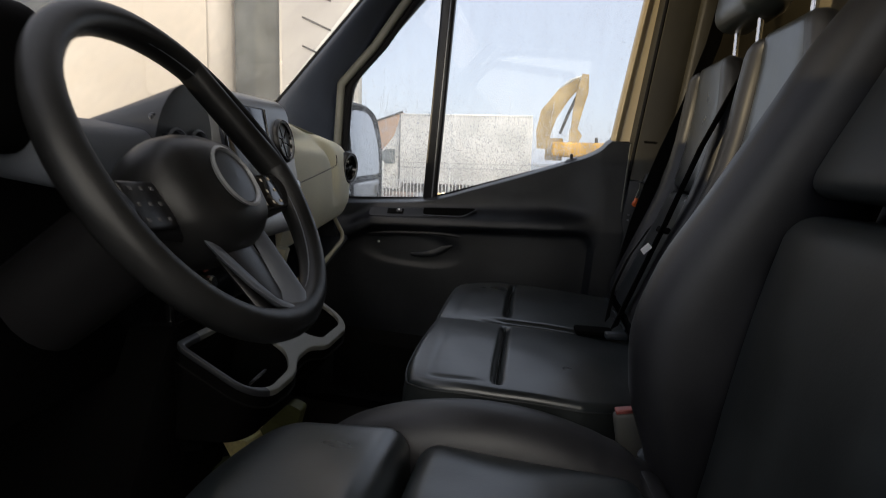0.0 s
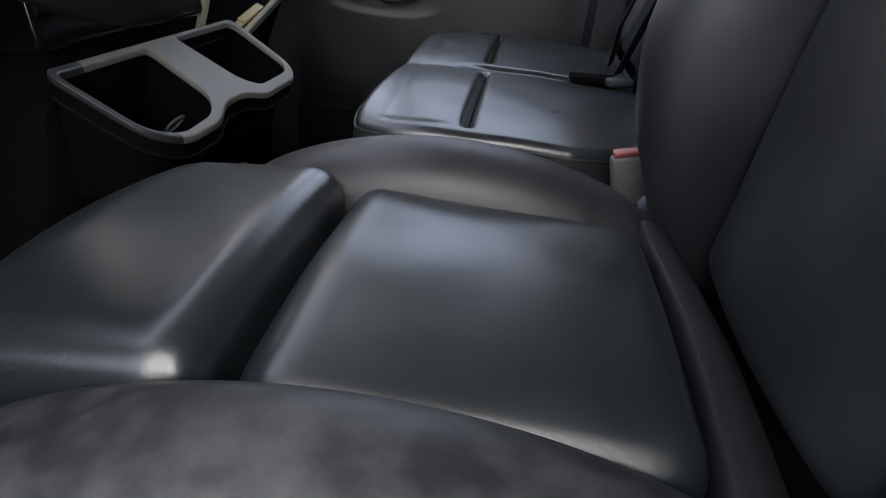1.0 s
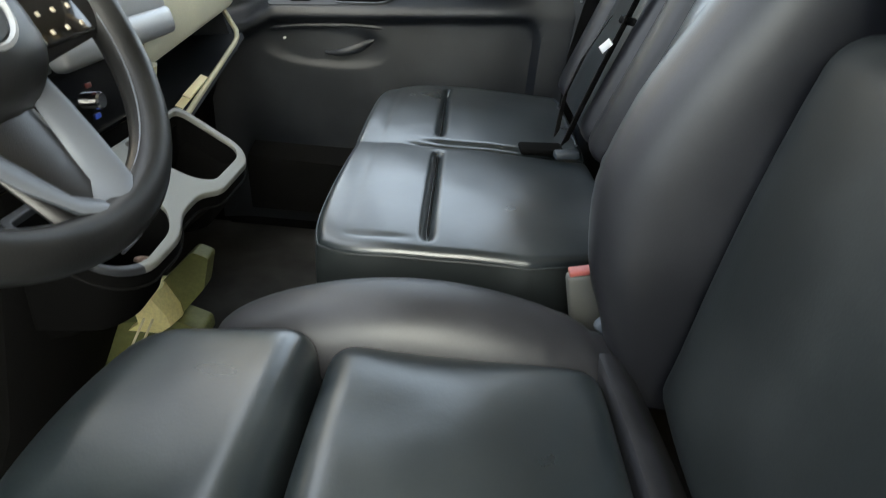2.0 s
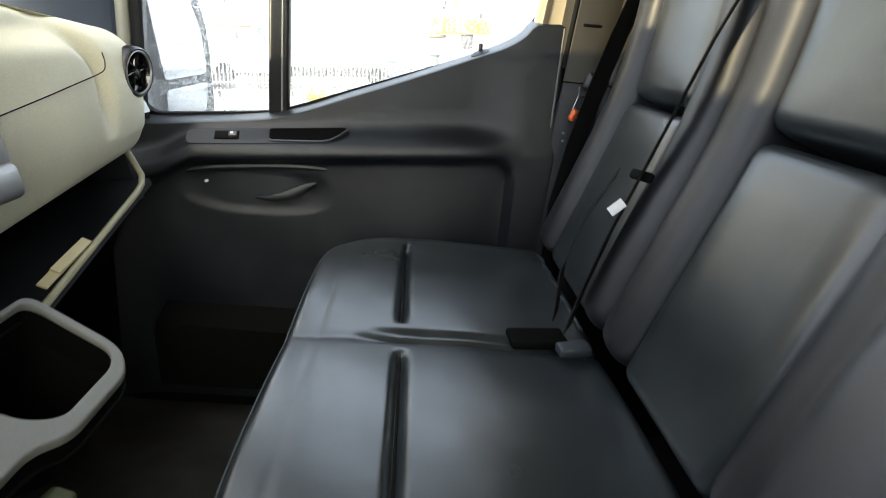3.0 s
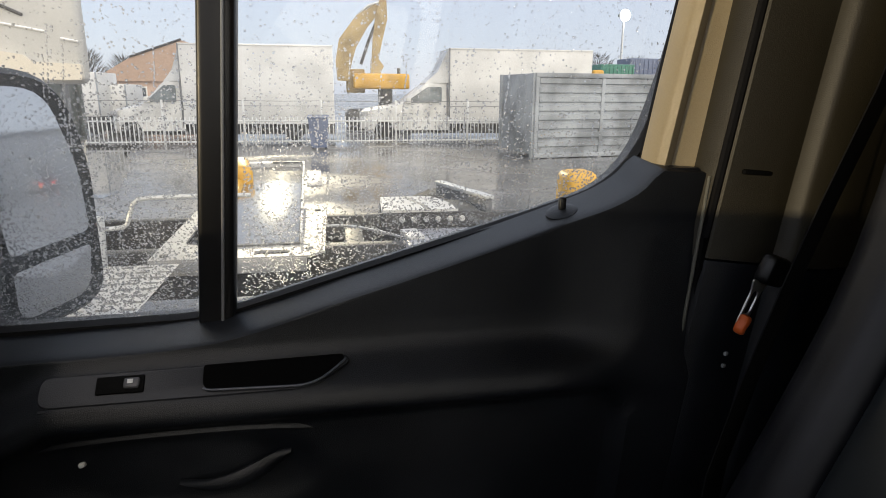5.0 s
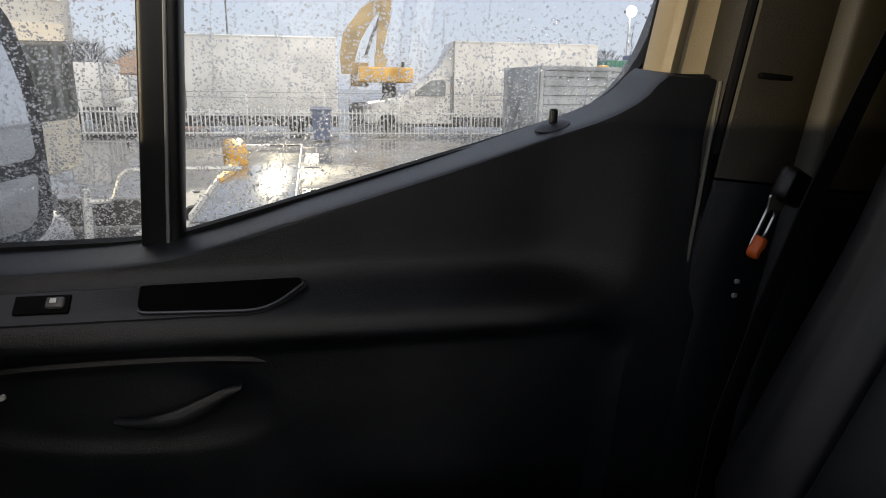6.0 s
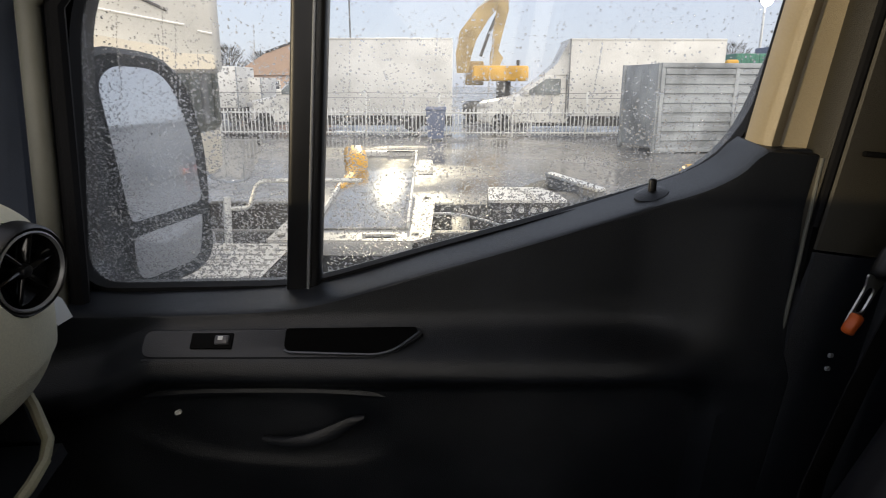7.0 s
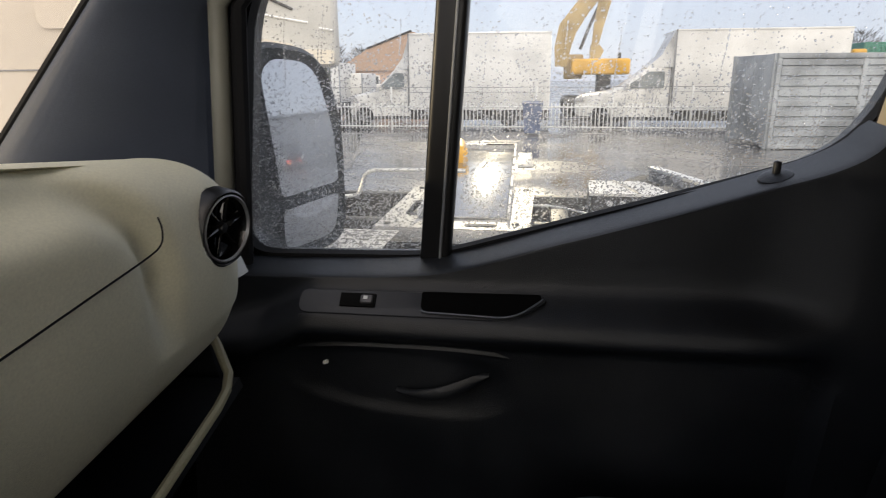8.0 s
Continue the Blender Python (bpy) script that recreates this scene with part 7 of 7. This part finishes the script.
def build_far():
    # stacked coloured containers
    for x, y, w, h, z0, material, words in ((20.3, 46.0, 2.6, 3.0, 0, GREEN, "green steel container in the far yard"), (23.2, 47.0, 3.0, 3.5, 0, BIN, "blue steel container in the far yard"), (17.6, 42.0, 1.3, 2.0, 0, CABGREY, "grey machine housing in the far yard")):
        g = ground_z(y)
        t = thing("far_container", words, "container", "far containers", at=(x, y, g))
        bm = bmesh.new()
        rbox(bm, (w, 2.3, h + 0.8), 0.04, Matrix.Translation((0, 0, (h + 0.8) / 2)), 1, 1)
        part("body", bm, material, t)
        for k in range(9):
            bm = bmesh.new()
            rbox(bm, (0.08, 0.06, h + 0.6), 0.01, Matrix.Translation((-w / 2 + 0.12 + (w - 0.24) * k / 8, -1.17, (h + 0.8) / 2)), 1, 1)
            part("rib", bm, material, t)
    y = 30.0
    t = thing("beacon_post", "yellow lamp box on a post behind the container", "beacon", at=(12.35, y, ground_z(y)))
    bm = bmesh.new()
    tube(bm, [(0, 0, 0), (0, 0, 2.5)], 0.05, 8)
    part("post", bm, FENCEW, t)
    bm = bmesh.new()
    rbox(bm, (0.55, 0.3, 0.35), 0.1, Matrix.Translation((0, 0, 2.66)), 3, 1)
    part("lamp_box", bm, YELLOW, t, "yellow rounded box")
    y = 9.0
    t = thing("yellow_hand_truck", "low yellow machine part standing on the asphalt", "machine", at=(3.08, y, ground_z(y)))
    bm = bmesh.new()
    rbox(bm, (0.46, 0.5, 0.76), 0.13, Matrix.Translation((0, 0, 0.38)), 4, 1)
    part("body", bm, YELLOW, t, "rounded yellow body")
    # brick house with gable
    y = 60.0
    g = ground_z(y)
    hs = thing("brick_house", "brown brick house with a pitched tile roof", "house", at=(-16.3, y, g))
    bm = bmesh.new()
    rbox(bm, (7.0, 6.0, 2.6), 0.02, Matrix.Translation((0.9, 0, 1.3)), 1, 1)
    part("wall", bm, BRICK, hs, "brown brick walls")
    bm = bmesh.new()
    prism(bm, [(-2.9, 2.5), (4.6, 2.5), (4.6, 5.65), (4.2, 5.75), (0.2, 4.35)], "y", -3.3, 3.3)
    part("roof", bm, ROOFT, hs, "pitched tile roof")
    bm = bmesh.new()
    tube(bm, [(0.2, -3.35, 4.40), (4.25, -3.35, 5.82)], 0.09, 6)
    part("verge", bm, CHASSIS, hs, "dark roof verge")
    for x in (-1.6, 0.6, 2.8):
        bm = bmesh.new()
        rbox(bm, (1.2, 0.1, 1.2), 0.02, Matrix.Translation((x, -3.02, 1.5)), 1, 1)
        w = part("window", bm, BOXWHITE, hs, "white window frame")
        bm = bmesh.new()
        rbox(bm, (1.0, 0.1, 1.0), 0.01, Matrix.Translation((x, -3.05, 1.5)), 1, 1)
        part("pane", bm, WINDOW, w, "dark pane")
    # closed white box bodies further left
    for x, y, w, top in ((-10.15, 30.0, 1.55, 2.47), (-9.25, 31.5, 0.95, 2.02)):
        g = ground_z(y)
        t = thing("box_trailer", "plain white closed box trailer parked across the yard", "trailer", "far white trailers", at=(x, y, g))
        h = top - g
        bm = bmesh.new()
        rbox(bm, (w, 2.4, h - 0.72), 0.03, Matrix.Translation((0, 0, (h + 0.72) / 2)), 2, 1)
        body = part("body", bm, BOXWHITE, t, "white panelled box")
        for sx in (-0.5, 0.5):
            bm = bmesh.new()
            rbox(bm, (0.06, 0.04, h - 0.74), 0.01, Matrix.Translation((sx * (w - 0.06), -1.21, (h + 0.72) / 2)), 1, 1)
            part("corner_rail", bm, CONT, body, "grey corner rail")
        bm = bmesh.new()
        rbox(bm, (w * 0.92, 2.2, 0.22), 0.02, Matrix.Translation((0, 0, 0.62)), 1, 1)
        part("chassis", bm, CHASSIS, t, "black chassis")
        for sx in (-0.3, 0.3):
            build_wheel(t, sx * w, -0.95, 0.36, 0.36, 0.24)


build_far()


def build_trees():
    """A far row of bare trees: tapered trunks, forked limbs and clouds of fine twigs."""
    rng = random.Random(11)
    for x, y, h in ((-27, 72, 5.8), (-24, 70, 5.4), (-30, 74, 6.0), (-21, 72, 5.0), (-17, 76, 4.8), (30, 76, 6.0), (34, 80, 6.5), (38, 78, 6.0)):
        g = 0.0
        t = thing("bare_tree", "bare winter tree beyond the yard", "tree", "far trees", at=(x, y, g))
        bm = bmesh.new()
        tube(bm, [(0, 0, 0), (0.1, 0, h * 0.3), (0.0, 0.1, h * 0.6)], [0.22, 0.16, 0.07], 7)
        for k in range(7):
            a = 2.4 * k
            z = h * (0.28 + 0.05 * k)
            tube(bm, [(0.05, 0, z), (math.cos(a) * h * 0.14, math.sin(a) * h * 0.14, z + h * 0.15), (math.cos(a) * h * 0.24, math.sin(a) * h * 0.24, z + h * 0.32)], [0.07, 0.045, 0.02], 5)
        part("trunk", bm, LEAF, t, "forked dark trunk")
        bm = bmesh.new()
        for k in range(800):
            a, r, z = rng.uniform(0, 6.28), h * 0.33 * math.sqrt(rng.random()), h * rng.uniform(0.35, 1.0)
            r *= math.sin(math.pi * min(1, max(0.12, (z / h - 0.25) / 0.8))) ** 0.6
            p = Vector((r * math.cos(a), r * math.sin(a), z))
            d = Vector((math.cos(a) * 0.5, math.sin(a) * 0.5, rng.uniform(0.3, 1.0))).normalized() * rng.uniform(0.4, 1.0)
            s = Vector((rng.uniform(-1, 1), rng.uniform(-1, 1), rng.uniform(-1, 1))).normalized() * 0.04
            bm.faces.new([bm.verts.new(q) for q in (p - s, p + s, p + d)])
        part("crown", bm, LEAF, t, "thin cloud of bare twigs", smooth=False)


build_trees()


def build_rear_van():
    """The van that the door mirror shows behind the cab."""
    v = thing("grey_van", "grey van with lit tail lamps parked far behind", "van", at=(88.0, 29.0, 0))
    bm = bmesh.new()
    rbox(bm, (4.6, 1.9, 1.75), 0.25, Matrix.Translation((2.3, 0, 1.25)), 4, 2)
    body = part("body", bm, CONT, v, "grey rounded body")
    bm = bmesh.new()
    rbox(bm, (0.06, 1.4, 0.55), 0.03, Matrix.Translation((0.0, 0, 1.7)), 2, 1)
    part("rear_window", bm, WINDOW, body, "dark rear window")
    for y in (-0.8, 0.8):
        bm = bmesh.new()
        rbox(bm, (0.06, 0.16, 0.20), 0.02, Matrix.Translation((0.0, y, 1.15)), 2, 1)
        part("tail_lamp", bm, REDGLOW, body, "red tail lamp")
        bm = bmesh.new()
        rbox(bm, (0.06, 0.14, 0.10), 0.02, Matrix.Translation((0.0, y, 0.88)), 2, 1)
        part("indicator", bm, AMBER, body, "amber lamp")
    for x in (0.9, 3.8):
        build_wheel(v, x, -0.85, 0.33, 0.33, 0.22)
        build_wheel(v, x, 0.85, 0.33, 0.33, 0.22)


build_rear_van()


def build_puddle():
    """A long shallow puddle on the asphalt in front of the fence."""
    left, right = [], []
    for k in range(31):
        u = k / 30
        x, y = -4.05 - 3.9 * u, 12.2 + 11.6 * u
        w = (0.35 + 0.75 * u) * math.sin(math.pi * min(1, max(0.02, 0.5 * min(1, u / 0.08) if u < 0.5 else 0.5 * min(1, (1 - u) / 0.08)))) ** 0.5
        left.append((x - w - 0.18 * noise.noise(Vector((0, y * 0.8, 1))), y, 0.005))
        right.append((x + w + 0.18 * noise.noise(Vector((5, y * 0.8, 1))), y, 0.005))
    bm = bmesh.new()
    loft(bm, [left, right], closed=False)
    tagged(part("puddle", bm, PUDDLE), "shallow rain puddle mirroring the pale sky", "puddle", kind="structure")


def build_rear_hall():
    """The pale hall that the door mirror shows behind the van."""
    h = thing("rear_hall", "pale grey industrial hall with dark loading doors far behind", "building", at=(105.0, 36.0, 0))
    bm = bmesh.new()
    rbox(bm, (14.0, 44.0, 8.5), 0.1, Matrix.Translation((7.0, 0, 4.25)), 1, 1)
    part("wall", bm, BOXWHITE, h, "pale panelled wall")
    bm = bmesh.new()
    rbox(bm, (14.6, 44.6, 0.5), 0.1, Matrix.Translation((7.0, 0, 8.72)), 1, 1)
    part("roof_edge", bm, CABGREY, h, "grey roof edge")
    for y in (-17, -9.5, -2, 5.5, 13):
        bm = bmesh.new()
        rbox(bm, (0.12, 3.6, 4.2), 0.04, Matrix.Translation((-0.02, y, 2.1)), 1, 1)
        part("loading_door", bm, DECK, h, "grey loading door")


build_puddle()
build_rear_hall()
